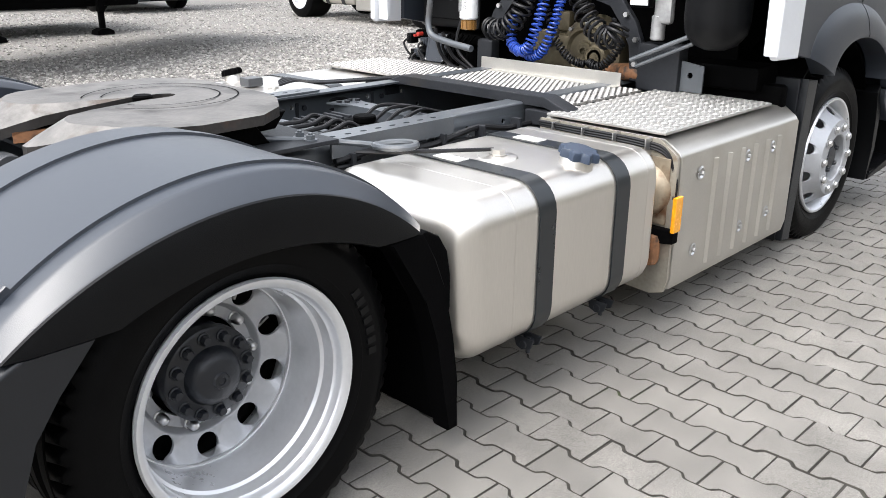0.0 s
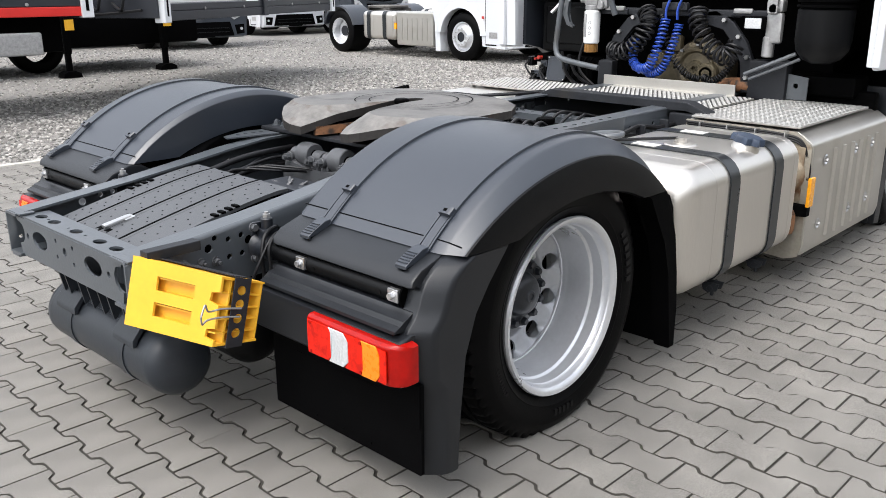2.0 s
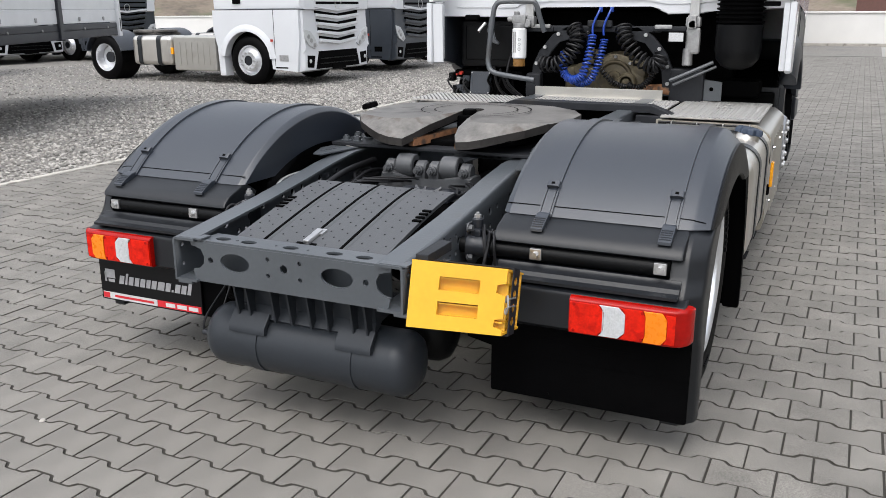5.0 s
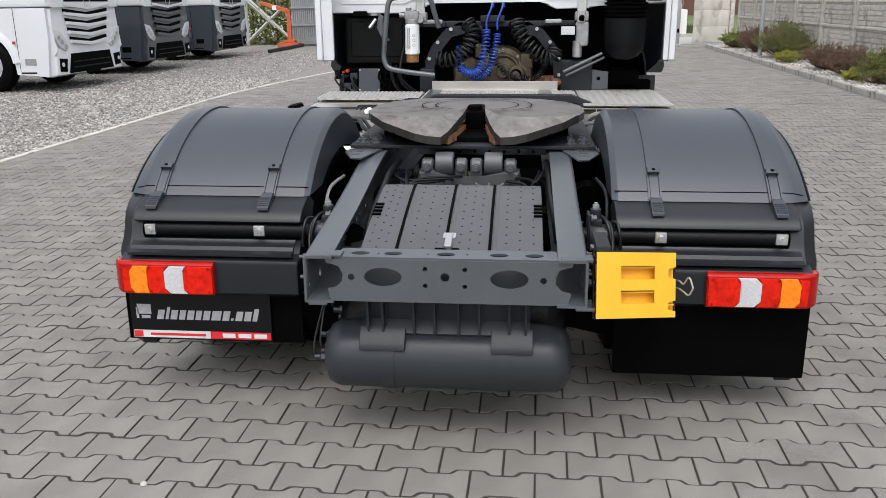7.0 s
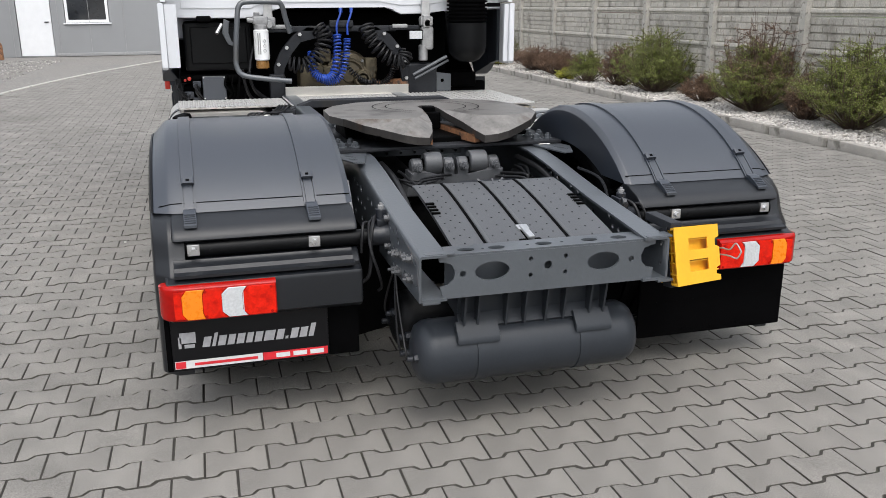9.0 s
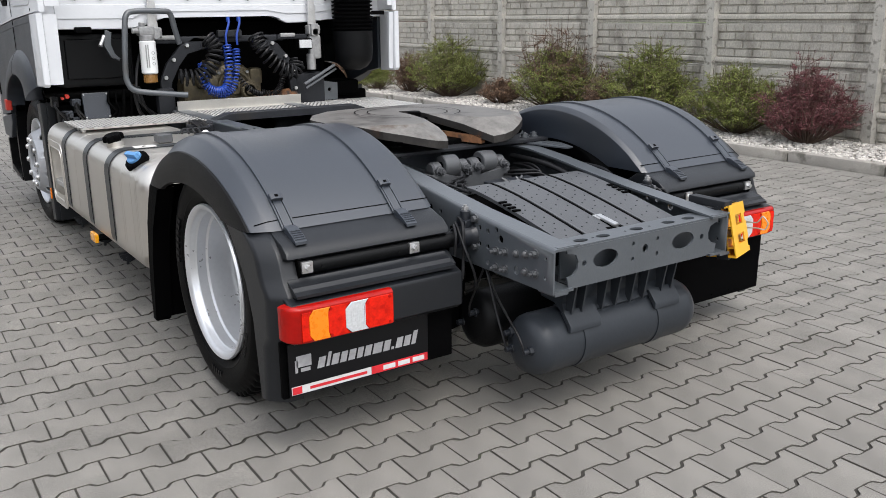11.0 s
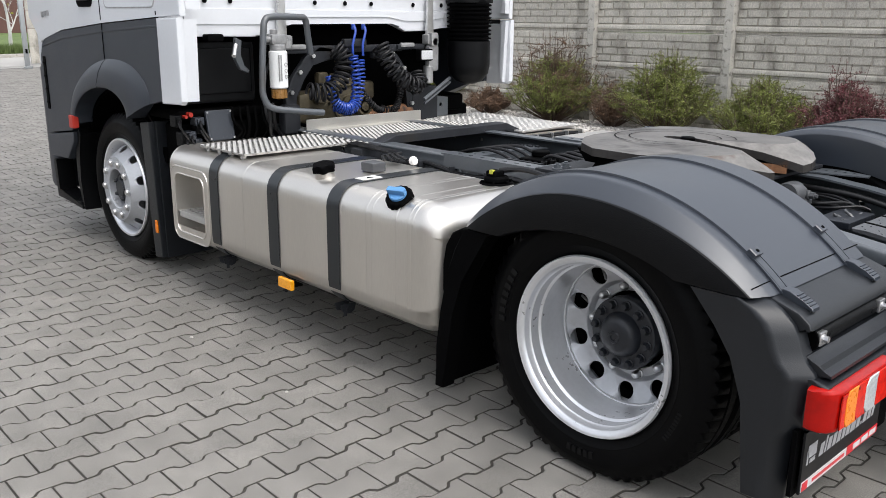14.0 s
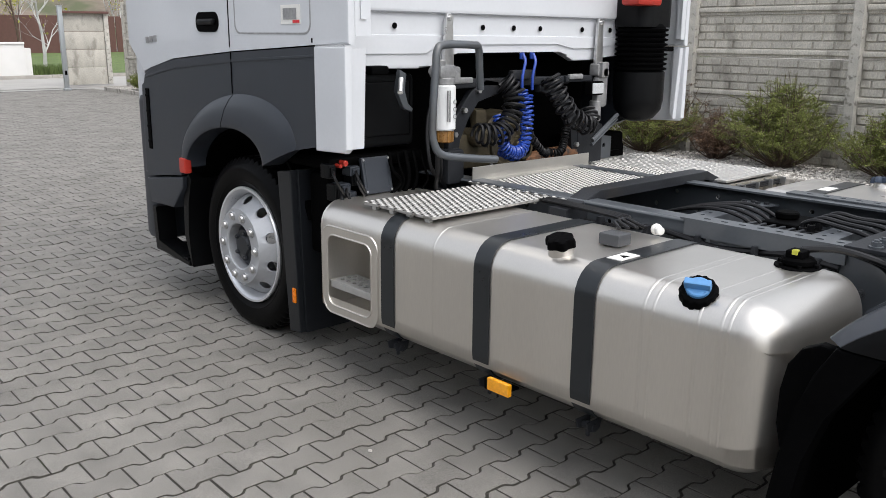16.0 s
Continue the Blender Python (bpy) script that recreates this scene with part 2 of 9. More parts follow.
M_FENCE = mat("weathered_concrete_fence", (0.46, 0.435, 0.385), 0.9, var=0.24, scale=3, fine=140, bump=0.35, bump_scale=150, rand=0.10, speck=0.15, speck_scale=70, tint=(0.22, 0.205, 0.175), tint_at=0.55, tint_scale=3.2, tint_amount=0.7, stretch=(1.0, 1.0, 0.5))
M_POST = mat("pitted_concrete_post", (0.45, 0.43, 0.385), 0.9, var=0.25, scale=8, fine=90, bump=0.6, bump_scale=90, tint=(0.20, 0.19, 0.165), tint_at=0.55, tint_scale=14)
M_LEAFG = mat("green_leaves", (0.16, 0.19, 0.036), 0.55, var=0.3, scale=9, rand=0.30, island=True)
M_LEAFY = mat("yellow_green_leaves", (0.30, 0.30, 0.03), 0.55, var=0.3, scale=9, rand=0.35, island=True)
M_LEAFR = mat("dark_red_leaves", (0.13, 0.036, 0.042), 0.55, var=0.3, scale=9, rand=0.30, island=True)
M_LEAFB = mat("brown_red_leaves", (0.15, 0.085, 0.048), 0.6, var=0.3, scale=9, rand=0.30, island=True)
M_TWIG = mat("brown_twigs", (0.085, 0.055, 0.04), 0.8, var=0.3, scale=30)
M_CLAD = mat("pale_grey_wall_panel", (0.25, 0.255, 0.26), 0.55, var=0.05, scale=1.5)
M_SHEET = mat("galvanised_profiled_sheet", (0.34, 0.36, 0.37), 0.4, metal=0.3, var=0.08, scale=3)
M_DOORW = mat("white_door_paint", (0.75, 0.76, 0.77), 0.4, var=0.04)
M_CRANE = mat("orange_machine_paint", (0.5, 0.10, 0.035), 0.5, var=0.15, tint=(0.3, 0.08, 0.04), tint_at=0.6)
M_BEAMGREY = mat("grey_painted_timber", (0.42, 0.42, 0.40), 0.7, var=0.12)
M_FARWALL = mat("white_rendered_wall", (0.7, 0.69, 0.67), 0.85, var=0.06, scale=1.2)
M_BROWN = mat("brown_sheet_fence", (0.11, 0.05, 0.04), 0.6, var=0.15)
M_GRASS = mat("rough_grass", (0.09, 0.13, 0.035), 0.9, var=0.35, scale=2, fine=40, bump=0.5)
M_ROAD = mat("pale_road_surface", (0.32, 0.31, 0.29), 0.9, var=0.1, scale=1, fine=80, bump=0.1)
M_HILL = mat("distant_hillside", (0.16, 0.13, 0.10), 0.95, var=0.45, scale=0.25, fine=1.5, tint=(0.08, 0.09, 0.045), tint_at=0.52, tint_scale=0.12)


# ---- geometry helpers ----
class Build:
    """Collects simple solids into one mesh."""

    def __init__(self):
        self.v, self.f = [], []

    def add(self, verts, faces, m=None):
        o = len(self.v)
        self.v += [tuple(m @ Vector(p)) if m is not None else tuple(p) for p in verts]
        self.f += [tuple(i + o for i in f) for f in faces]
        return self

    def from_bm(self, bm, m=None):
        bm.verts.index_update()
        self.add([v.co[:] for v in bm.verts], [[v.index for v in f.verts] for f in bm.faces], m)
        bm.free()
        return self

    def box(self, x0, x1, y0, y1, z0, z1, bevel=0.0, m=None, seg=2):
        x0, x1, y0, y1, z0, z1 = min(x0, x1), max(x0, x1), min(y0, y1), max(y0, y1), min(z0, z1), max(z0, z1)
        if not bevel:
            p = [(x, y, z) for z in (z0, z1) for y in (y0, y1) for x in (x0, x1)]
            return self.add(p, [(0, 2, 3, 1), (4, 5, 7, 6), (0, 1, 5, 4), (2, 6, 7, 3), (0, 4, 6, 2), (1, 3, 7, 5)], m)
        bm = bmesh.new()
        bmesh.ops.create_cube(bm, size=1.0)
        for v in bm.verts:
            v.co = Vector(((x0 + x1) / 2 + v.co.x * (x1 - x0), (y0 + y1) / 2 + v.co.y * (y1 - y0), (z0 + z1) / 2 + v.co.z * (z1 - z0)))
        bmesh.ops.bevel(bm, geom=bm.edges[:], offset=bevel, segments=seg, profile=0.5, affect="EDGES")
        return self.from_bm(bm, m)

    def lathe(self, prof, axis="y", at=(0, 0, 0), seg=48, closed=False, m=None):
        """prof: (radius, height along the axis) rows."""
        verts, faces, n = [], [], len(prof)
        for i in range(seg):
            a = 2 * math.pi * i / seg
            c, s = math.cos(a), math.sin(a)
            for r, h in prof:
                p = {"y": (r * c, h, r * s), "x": (h, r * c, r * s), "z": (r * c, r * s, h)}[axis]
                verts.append((p[0] + at[0], p[1] + at[1], p[2] + at[2]))
        rows = n if closed else n - 1
        for i in range(seg):
            j = (i + 1) % seg
            for k in range(rows):
                k2 = (k + 1) % n
                faces.append((i * n + k, i * n + k2, j * n + k2, j * n + k))
        return self.add(verts, faces, m)

    def cyl(self, r, h0, h1, axis="y", at=(0, 0, 0), seg=20, bevel=0.0, m=None):
        b = bevel
        d = 1 if h1 > h0 else -1
        prof = [(0.0001, h0), (r - b, h0), (r, h0 + b * d), (r, h1 - b * d), (r - b, h1), (0.0001, h1)] if b else [(0.0001, h0), (r, h0), (r, h1), (0.0001, h1)]
        return self.lathe(prof, axis, at, seg, m=m)

    def prism(self, pts, d0, d1, plane="xz", bevel=0.0, m=None, seg=2):
        """An outline drawn in a plane and pushed from d0 to d1 along the third axis."""
        n = len(pts)

        def place(p, d):
            return {"xz": (p[0], d, p[1]), "yz": (d, p[0], p[1]), "xy": (p[0], p[1], d)}[plane]
        if not bevel:
            verts = [place(p, d0) for p in pts] + [place(p, d1) for p in pts]
            faces = [tuple(range(n))[::-1], tuple(range(n, 2 * n))] + [(i, (i + 1) % n, n + (i + 1) % n, n + i) for i in range(n)]
            return self.add(verts, faces, m)
        bm = bmesh.new()
        va, vb = [bm.verts.new(place(p, d0)) for p in pts], [bm.verts.new(place(p, d1)) for p in pts]
        bm.faces.new(va[::-1])
        bm.faces.new(vb)
        for i in range(n):
            bm.faces.new((va[i], va[(i + 1) % n], vb[(i + 1) % n], vb[i]))
        edges = [e for e in bm.edges if (e.verts[0] in va) == (e.verts[1] in va)]
        bmesh.ops.bevel(bm, geom=edges, offset=bevel, segments=seg, profile=0.5, affect="EDGES")
        return self.from_bm(bm, m)

    def plate(self, outline, holes, d0, d1, plane="xz", m=None, bend=None, folds=()):
        """A plate with real holes. bend maps (u, v) to an offset along the third axis; folds are lines that it breaks along."""
        loops = [outline] + list(holes)
        pts, edges = [], []
        for lp in loops:
            o = len(pts)
            pts += [Vector(p) for p in lp]
            edges += [(o + i, o + (i + 1) % len(lp)) for i in range(len(lp))]
        for ln in folds:
            o = len(pts)
            pts += [Vector(p) for p in ln]
            edges += [(o + i, o + i + 1) for i in range(len(ln) - 1)]
        vs, _, fs, _, _, _ = delaunay_2d_cdt(pts, edges, [], 1, 1e-5)

        def inside(p, lp):
            hit = False
            for i in range(len(lp)):
                (xa, ya), (xb, yb) = lp[i], lp[i - 1]
                if (ya > p[1]) != (yb > p[1]) and p[0] < (xb - xa) * (p[1] - ya) / (yb - ya) + xa:
                    hit = not hit
            return hit
        tris = []
        for f in fs:
            c = [sum(vs[i][k] for i in f) / len(f) for k in (0, 1)]
            if inside(c, outline) and not any(inside(c, h) for h in holes):
                tris.append(tuple(f))
        n = len(vs)

        def place(p, d):
            d += bend(p[0], p[1]) if bend else 0
            return {"xz": (p[0], d, p[1]), "yz": (d, p[0], p[1]), "xy": (p[0], p[1], d)}[plane]
        verts = [place(p, d0) for p in vs] + [place(p, d1) for p in vs]
        count = {}
        for f in tris:
            for i in range(len(f)):
                e = (f[i], f[(i + 1) % len(f)])
                count[e] = 1
        faces = [f[::-1] for f in tris] + [tuple(i + n for i in f) for f in tris]
        faces += [(a, b, b + n, a + n) for a, b in count if (b, a) not in count]
        return self.add(verts, faces, m)

    def tube(self, pts, r, seg=8, m=None, caps=True):
        pts = [Vector(p) for p in pts]
        n = len(pts)
        up = Vector((0, 0, 1))
        verts, faces = [], []
        side = None
        for i, p in enumerate(pts):
            d = (pts[min(i + 1, n - 1)] - pts[max(i - 1, 0)]).normalized()
            if side is None:
                side = d.cross(up)
                if side.length < 0.05:
                    side = d.cross(Vector((1, 0, 0)))
            side = (side - d * side.dot(d)).normalized()
            over = d.cross(side)
            rr = r[i] if isinstance(r, (list, tuple)) else r
            for k in range(seg):
                a = 2 * math.pi * k / seg
                verts.append(p + rr * (math.cos(a) * side + math.sin(a) * over))
        for i in range(n - 1):
            for k in range(seg):
                k2 = (k + 1) % seg
                faces.append((i * seg + k, i * seg + k2, (i + 1) * seg + k2, (i + 1) * seg + k))
        if caps:
            faces += [tuple(range(seg))[::-1], tuple(range((n - 1) * seg, n * seg))]
        return self.add(verts, faces, m)

    def loft(self, loops, caps=True, ring=True, m=None):
        n = len(loops[0])
        verts = [p for lp in loops for p in lp]
        faces = []
        for i in range(len(loops) - 1):
            for k in range(n if ring else n - 1):
                k2 = (k + 1) % n
                faces.append((i * n + k, i * n + k2, (i + 1) * n + k2, (i + 1) * n + k))
        if caps:
            faces += [tuple(range(n))[::-1], tuple(range((len(loops) - 1) * n, len(loops) * n))]
        return self.add(verts, faces, m)


def mesh(name, b, material, fix=True, sharp=38.0):
    me = bpy.data.meshes.new(name)
    me.from_pydata(b.v, [], b.f)
    if fix:
        bm = bmesh.new()
        bm.from_mesh(me)
        bmesh.ops.remove_doubles(bm, verts=bm.verts, dist=0.00005)
        bmesh.ops.recalc_face_normals(bm, faces=bm.faces)
        lim = radians(sharp)
        for f in bm.faces:
            f.smooth = True
        for e in bm.edges:
            if len(e.link_faces) == 2 and e.calc_face_angle(0) > lim:
                e.smooth = False
        bm.to_mesh(me)
        bm.free()
    me.materials.append(material)
    return me


PIECES = {"edging_stone", "kerbstone", "panel", "post", "frame_bolt", "wheel_nut", "hub_bolt", "letter_block", "tray_dimple"}


def part(name, b, material, parent, label="", fix=True, sharp=38.0):
    """One mesh object under a thing or under a part."""
    ob = new(name, mesh(name, b, material, fix, sharp))
    ob.parent = parent
    if fix and name not in PIECES:
        ob.modifiers.new("even_shading", "WEIGHTED_NORMAL").keep_sharp = True
    return tagged(ob, label)


def thing(name, label, category, m=None, group="", kind=""):
    ob = new(name)
    ob.empty_display_size = 0.2
    if m is not None:
        ob.matrix_basis = m
    return tagged(ob, label, category, group, kind)


def solid(name, b, material, label, category, group="", kind="", m=None, fix=True):
    ob = new(name, mesh(name, b, material, fix))
    if m is not None:
        ob.matrix_basis = m
    return tagged(ob, label, category, group, kind)


def repeat(ob, poses):
    """More objects on one mesh, under the same parent."""
    for p in poses:
        o = ob.copy()
        scene.collection.objects.link(o)
        o.parent = ob.parent
        o.matrix_basis = p


def circle(cx, cy, r, n=16, ry=None):
    return [(cx + r * math.cos(2 * math.pi * i / n), cy + (ry or r) * math.sin(2 * math.pi * i / n)) for i in range(n)]


def rect(x0, x1, y0, y1, r=0.0, n=4):
    if not r:
        return [(x0, y0), (x1, y0), (x1, y1), (x0, y1)]
    out = []
    for cx, cy, a in ((x1 - r, y1 - r, 0), (x0 + r, y1 - r, 90), (x0 + r, y0 + r, 180), (x1 - r, y0 + r, 270)):
        out += [(cx + r * math.cos(radians(a + 90 * i / n)), cy + r * math.sin(radians(a + 90 * i / n))) for i in range(n + 1)]
    return out


def smooth_path(pts, n=10):
    """Points on a soft curve through the given ones."""
    pts = [Vector(p) for p in pts]
    out = []
    for i in range(len(pts) - 1):
        p0, p1, p2, p3 = pts[max(i - 1, 0)], pts[i], pts[i + 1], pts[min(i + 2, len(pts) - 1)]
        for k in range(n):
            t = k / n
            out.append(0.5 * (2 * p1 + (p2 - p0) * t + (2 * p0 - 5 * p1 + 4 * p2 - p3) * t * t + (3 * p1 - p0 - 3 * p2 + p3) * t ** 3))
    return out + [pts[-1]]


def coil(b, pts, big, r, turns, steps=12, seg=6, lead=0.0):
    """A wound hose along a soft path."""
    path = smooth_path(pts, 24)
    n = turns * steps
    out = []
    for i in range(n + 1):
        f = i / n * (len(path) - 1)
        k = min(int(f), len(path) - 2)
        p = path[k].lerp(path[k + 1], f - k)
        d = (path[min(k + 3, len(path) - 1)] - path[max(k - 2, 0)]).normalized()
        s = d.cross(Vector((0.3, 1, 0.2))).normalized()
        o = d.cross(s)
        a = 2 * math.pi * i / steps
        rad = big * (0.93 + 0.1 * math.sin(i * 0.21))
        out.append(p + rad * (math.cos(a) * s + math.sin(a) * o))
    return b.tube(out, r, seg)


# ---- the yard: ground, paving, kerbs, fence ----
YARD = pose(0, 0, 0, 0, 0, -1.5)          # the yard lies a little askew to the truck


def outline_left(x):
    """The yard's left edge, where paving meets gravel."""
    if x < 10.5:
        return 5.09
    return 5.09 - 0.012 * (x - 10.5) ** 2 - 0.09 * (x - 10.5)


b = Build()
far = 900.0
b.add([(-far, -far, -0.055), (far, -far, -0.055), (far, far, -0.055), (-far, far, -0.055)], [(0, 1, 2, 3)])
solid("ground", b, M_ROAD, "pale sandy ground running out to the horizon", "ground", kind="structure", fix=False)

b = Build()
px = [-8.7 + i * 1.13 for i in range(31)]
b.add([(x, -5.3, -0.006) for x in px] + [(x, outline_left(x) + 0.03, -0.006) for x in px], [(i, i + 1, 32 + i, 31 + i) for i in range(30)])
paving = solid("paving", b, M_JOINT, "yard paved with grey bone-shaped concrete blocks", "paving", kind="structure", m=YARD, fix=False)

b = Build()
xs = [-30 + i * 1.0 for i in range(90)]
lo = [(x, outline_left(x) if x < 25 else -2.0, -0.012) for x in xs]
hi = [(x, 60.0, -0.012) for x in xs]
b.add(lo + hi, [(i, i + 1, len(xs) + i + 1, len(xs) + i) for i in range(len(xs) - 1)])
gravel_yard = solid("gravel_yard", b, M_GRAVEL, "grey crushed-stone parking ground beside the paving", "gravel", kind="structure", m=YARD, fix=False)

# mortar strips along both edges of the paving
b = Build()
b.add([(x, outline_left(x) - 0.24, -0.0035) for x in px] + [(x, outline_left(x) + 0.02, -0.0035) for x in px], [(i, i + 1, 32 + i, 31 + i) for i in range(30)])
part("border_strip", b, M_PAVERS, paving, fix=False)
b = Build()
b.add([(-8.7, -5.28, -0.0035), (25, -5.28, -0.0035), (25, -4.98, -0.0035), (-8.7, -4.98, -0.0035)], [(0, 1, 2, 3)])
part("border_strip", b, M_PAVERS, paving, fix=False)

# loose stones lying on the gravel
tmp = bmesh.new()
bmesh.ops.create_icosphere(tmp, subdivisions=1, radius=1.0)
ICO_V = np.array([v.co[:] for v in tmp.verts])
ICO_F = np.array([[v.index for v in f.verts] for f in tmp.faces])
tmp.free()


def stones(name, places, sizes, material, label, m):
    rng = np.random.default_rng(5)
    n = len(places)
    ax = rng.uniform(0, 2 * np.pi, n)
    sc = sizes[:, None] * rng.uniform(0.6, 1.3, (n, 3)) * np.array([1, 1, 0.7])
    vv = ICO_V[None] * rng.uniform(0.78, 1.15, (n, len(ICO_V), 1)) * sc[:, None, :]
    c, s = np.cos(ax)[:, None], np.sin(ax)[:, None]
    vx, vy = vv[..., 0] * c - vv[..., 1] * s, vv[..., 0] * s + vv[..., 1] * c
    vv = np.stack([vx, vy, vv[..., 2]], -1) + places[:, None, :]
    ff = ICO_F[None] + (np.arange(n) * len(ICO_V))[:, None, None]
    bb = Build()
    bb.v, bb.f = vv.reshape(-1, 3).tolist(), ff.reshape(-1, 3).tolist()
    return solid(name, bb, material, label, "stones", kind="stuff", m=m, fix=False)


rng = np.random.default_rng(11)
px = np.concatenate([rng.uniform(-1, 14, 20000), rng.uniform(-2, 24, 24000)])
py = np.concatenate([5.12 + rng.uniform(0, 1, 20000) ** 1.4 * 5, 5.2 + rng.uniform(0, 1, 24000) * 14])
ok = py > np.array([outline_left(x) for x in px]) + 0.08
stones("gravel_stones", np.stack([px, py, np.full_like(px, -0.006)], -1)[ok], rng.uniform(0.010, 0.027, len(px))[ok], M_STONES, "loose grey crushed stones on the gravel ground", YARD)

# edging stones, flush with the paving, along the gravel
kerb_left = thing("edging", "line of narrow pale concrete edging stones beside the gravel", "kerb", YARD, kind="structure")
b = Build()
b.box(-0.495, 0.495, -0.04, 0.04, -0.05, 0.012, 0.006)
first = part("edging_stone", b, M_EDGING, kerb_left)
x, poses = -8.0, []
while x < 24.5:
    y0, y1 = outline_left(x), outline_left(x + 1)
    poses.append(pose(x + 0.5, (y0 + y1) / 2 + 0.03, 0.0, 0, 0, math.degrees(math.atan2(y1 - y0, 1))))
    x += math.cos(math.atan2(y1 - y0, 1)) * 1.0
first.matrix_basis = poses[0]
repeat(first, poses[1:])

# raised kerb along the planting bed
kerb_right = thing("kerb", "raised weathered concrete kerb along the planting bed", "kerb", YARD, kind="structure")
b = Build()
b.box(-0.495, 0.495, -0.045, 0.045, -0.05, 0.10, 0.012)
first = part("kerbstone", b, M_KERB, kerb_right)
poses = [pose(-6.5 + i, -5.21 + 0.004 * math.sin(i * 2.3), 0.004 * math.sin(i * 1.7), 0, 0, 0.25 * math.sin(i * 3.1)) for i in range(31)]
first.matrix_basis = poses[0]
repeat(first, poses[1:])

b = Build()
b.add([(-8, -6.5, 0.06), (25, -6.5, 0.06), (25, -5.25, 0.06), (-8, -5.25, 0.06)], [(0, 1, 2, 3)])
solid("planting_bed", b, M_WBED, "planting bed covered in pale pebbles below the fence", "planting bed", kind="structure", m=YARD, fix=False)
px = rng.uniform(-1.5, 24, 15000)
px[:9000] = rng.uniform(-1.5, 11, 9000)
py = rng.uniform(-6.36, -5.27, 15000)
stones("white_pebbles", np.stack([px, py, 0.066 + rng.uniform(0, 0.01, 15000)], -1), rng.uniform(0.012, 0.028, 15000), M_WSTONES, "white and cream pebbles covering the bed", YARD)

# concrete fence: posts and cast brick-pattern panels
fence = thing("fence", "weathered grey precast concrete fence with brick-patterned panels", "fence", YARD, kind="structure")
b = Build()
W, H = 2.03, 0.4985
b.box(-W / 2, W / 2, -0.03, 0.0, 0, H, 0.003)
# moulded band along the foot of each panel
b.prism([(0.0, 0.004), (0.010, 0.006), (0.012, 0.034), (0.034, 0.042), (0.038, 0.080), (0.030, 0.094), (0.0, 0.102)], -W / 2, W / 2, "yz")
brng = random.Random(4)
for row in range(4):
    z0, z1 = 0.110 + row * 0.0965, 0.110 + row * 0.0965 + 0.081
    x = -W / 2 - (0.13 if row % 2 else 0.02)
    while x < W / 2:
        xa, xb = max(x + 0.006, -W / 2 + 0.01), min(x + 0.240, W / 2 - 0.01)
        x += 0.2535
        if xb - xa < 0.04:
            continue
        e, h = 0.005, 0.019 + brng.uniform(-0.003, 0.003)
        v = [(xa, 0.0, z0), (xb, 0.0, z0), (xb, 0.0, z1), (xa, 0.0, z1), (xa + e, h, z0 + e), (xb - e, h, z0 + e), (xb - e, h, z1 - e), (xa + e, h, z1 - e)]
        b.add(v, [(4, 5, 6, 7), (0, 1, 5, 4), (1, 2, 6, 5), (2, 3, 7, 6), (3, 0, 4, 7)])
panel = part("panel", b, M_FENCE, fence)
b = Build()
b.prism([(-0.07, -0.05), (-0.055, 0.075), (0.055, 0.075), (0.07, -0.05)], -0.3, 2.42, "xy", 0.008)
fpost = part("post", b, M_POST, fence)
FX = [1.91 + 2.132 * (i - 4) for i in range(16)]
fpost.matrix_basis = pose(FX[0], -6.42, 0)
repeat(fpost, [pose(x + 0.01 * math.sin(x * 7), -6.42, 0, 0.4 * math.sin(x * 3), 0.5 * math.sin(x * 5), 0) for x in FX[1:]])
poses = []
for x in FX[:-1]:
    for k in range(6):
        poses.append(pose(x + 1.066, -6.43 + 0.006 * math.sin(x * 9 + k * 4), -0.20 + k * 0.5 + 0.004 * math.sin(x + k), 0, 0.15 * math.sin(x * 4 + k), 0))
panel.matrix_basis = poses[0]
repeat(panel, poses[1:])


# ---- the tractor unit ----
truck = thing("truck_tractor", "white two-axle truck tractor with grey chassis, parked on block paving", "truck", pose(0, 0, 0, 0.45, 0, 0))
AX_R, AX_F, AX_Z = 0.10, 3.80, 0.452
REAR = pose(0, 0.013, 0)          # the rear stands a little to one side


def tyre(y0, y1, cx):
    """A truck tyre between y0 (outer side) and y1, with ribs and shoulder lugs."""
    b = Build()
    w = y1 - y0
    seg = 192
    prof = [(0.302, 0.10), (0.318, 0.035), (0.330, 0.010), (0.334, 0.010), (0.350, -0.022), (0.355, -0.018), (0.385, -0.050), (0.412, -0.042), (0.416, -0.036), (0.432, -0.018),
            (0.450, 0.030), (0.468, 0.055), (0.472, 0.07)]
    ribs = [(0.476, 0.12), (0.476, 0.25), (0.462, 0.26), (0.462, 0.29), (0.476, 0.30), (0.476, 0.42), (0.462, 0.43), (0.462, 0.57), (0.476, 0.58),
            (0.476, 0.70), (0.462, 0.71), (0.462, 0.74), (0.476, 0.75), (0.476, 0.88)]
    full = prof + ribs + [(r, 1 - h) for r, h in prof[::-1]]
    verts, n = [], len(full)
    for i in range(seg):
        a = 2 * math.pi * i / seg
        for k, (r, h) in enumerate(full):
            if (k in (11, 12, 13) or k in (n - 12, n - 13, n - 14)) and i % 3 == 2:
                r -= 0.016
            z = r * math.sin(a)
            z = max(z, -AX_Z + 0.002)
            verts.append((cx + r * math.cos(a), y0 + h * w, AX_Z + z))
    faces = [(i * n + k, i * n + (k + 1) % n, ((i + 1) % seg) * n + (k + 1) % n, ((i + 1) % seg) * n + k) for i in range(seg) for k in range(n)]
    b.add(verts, faces)
    return b


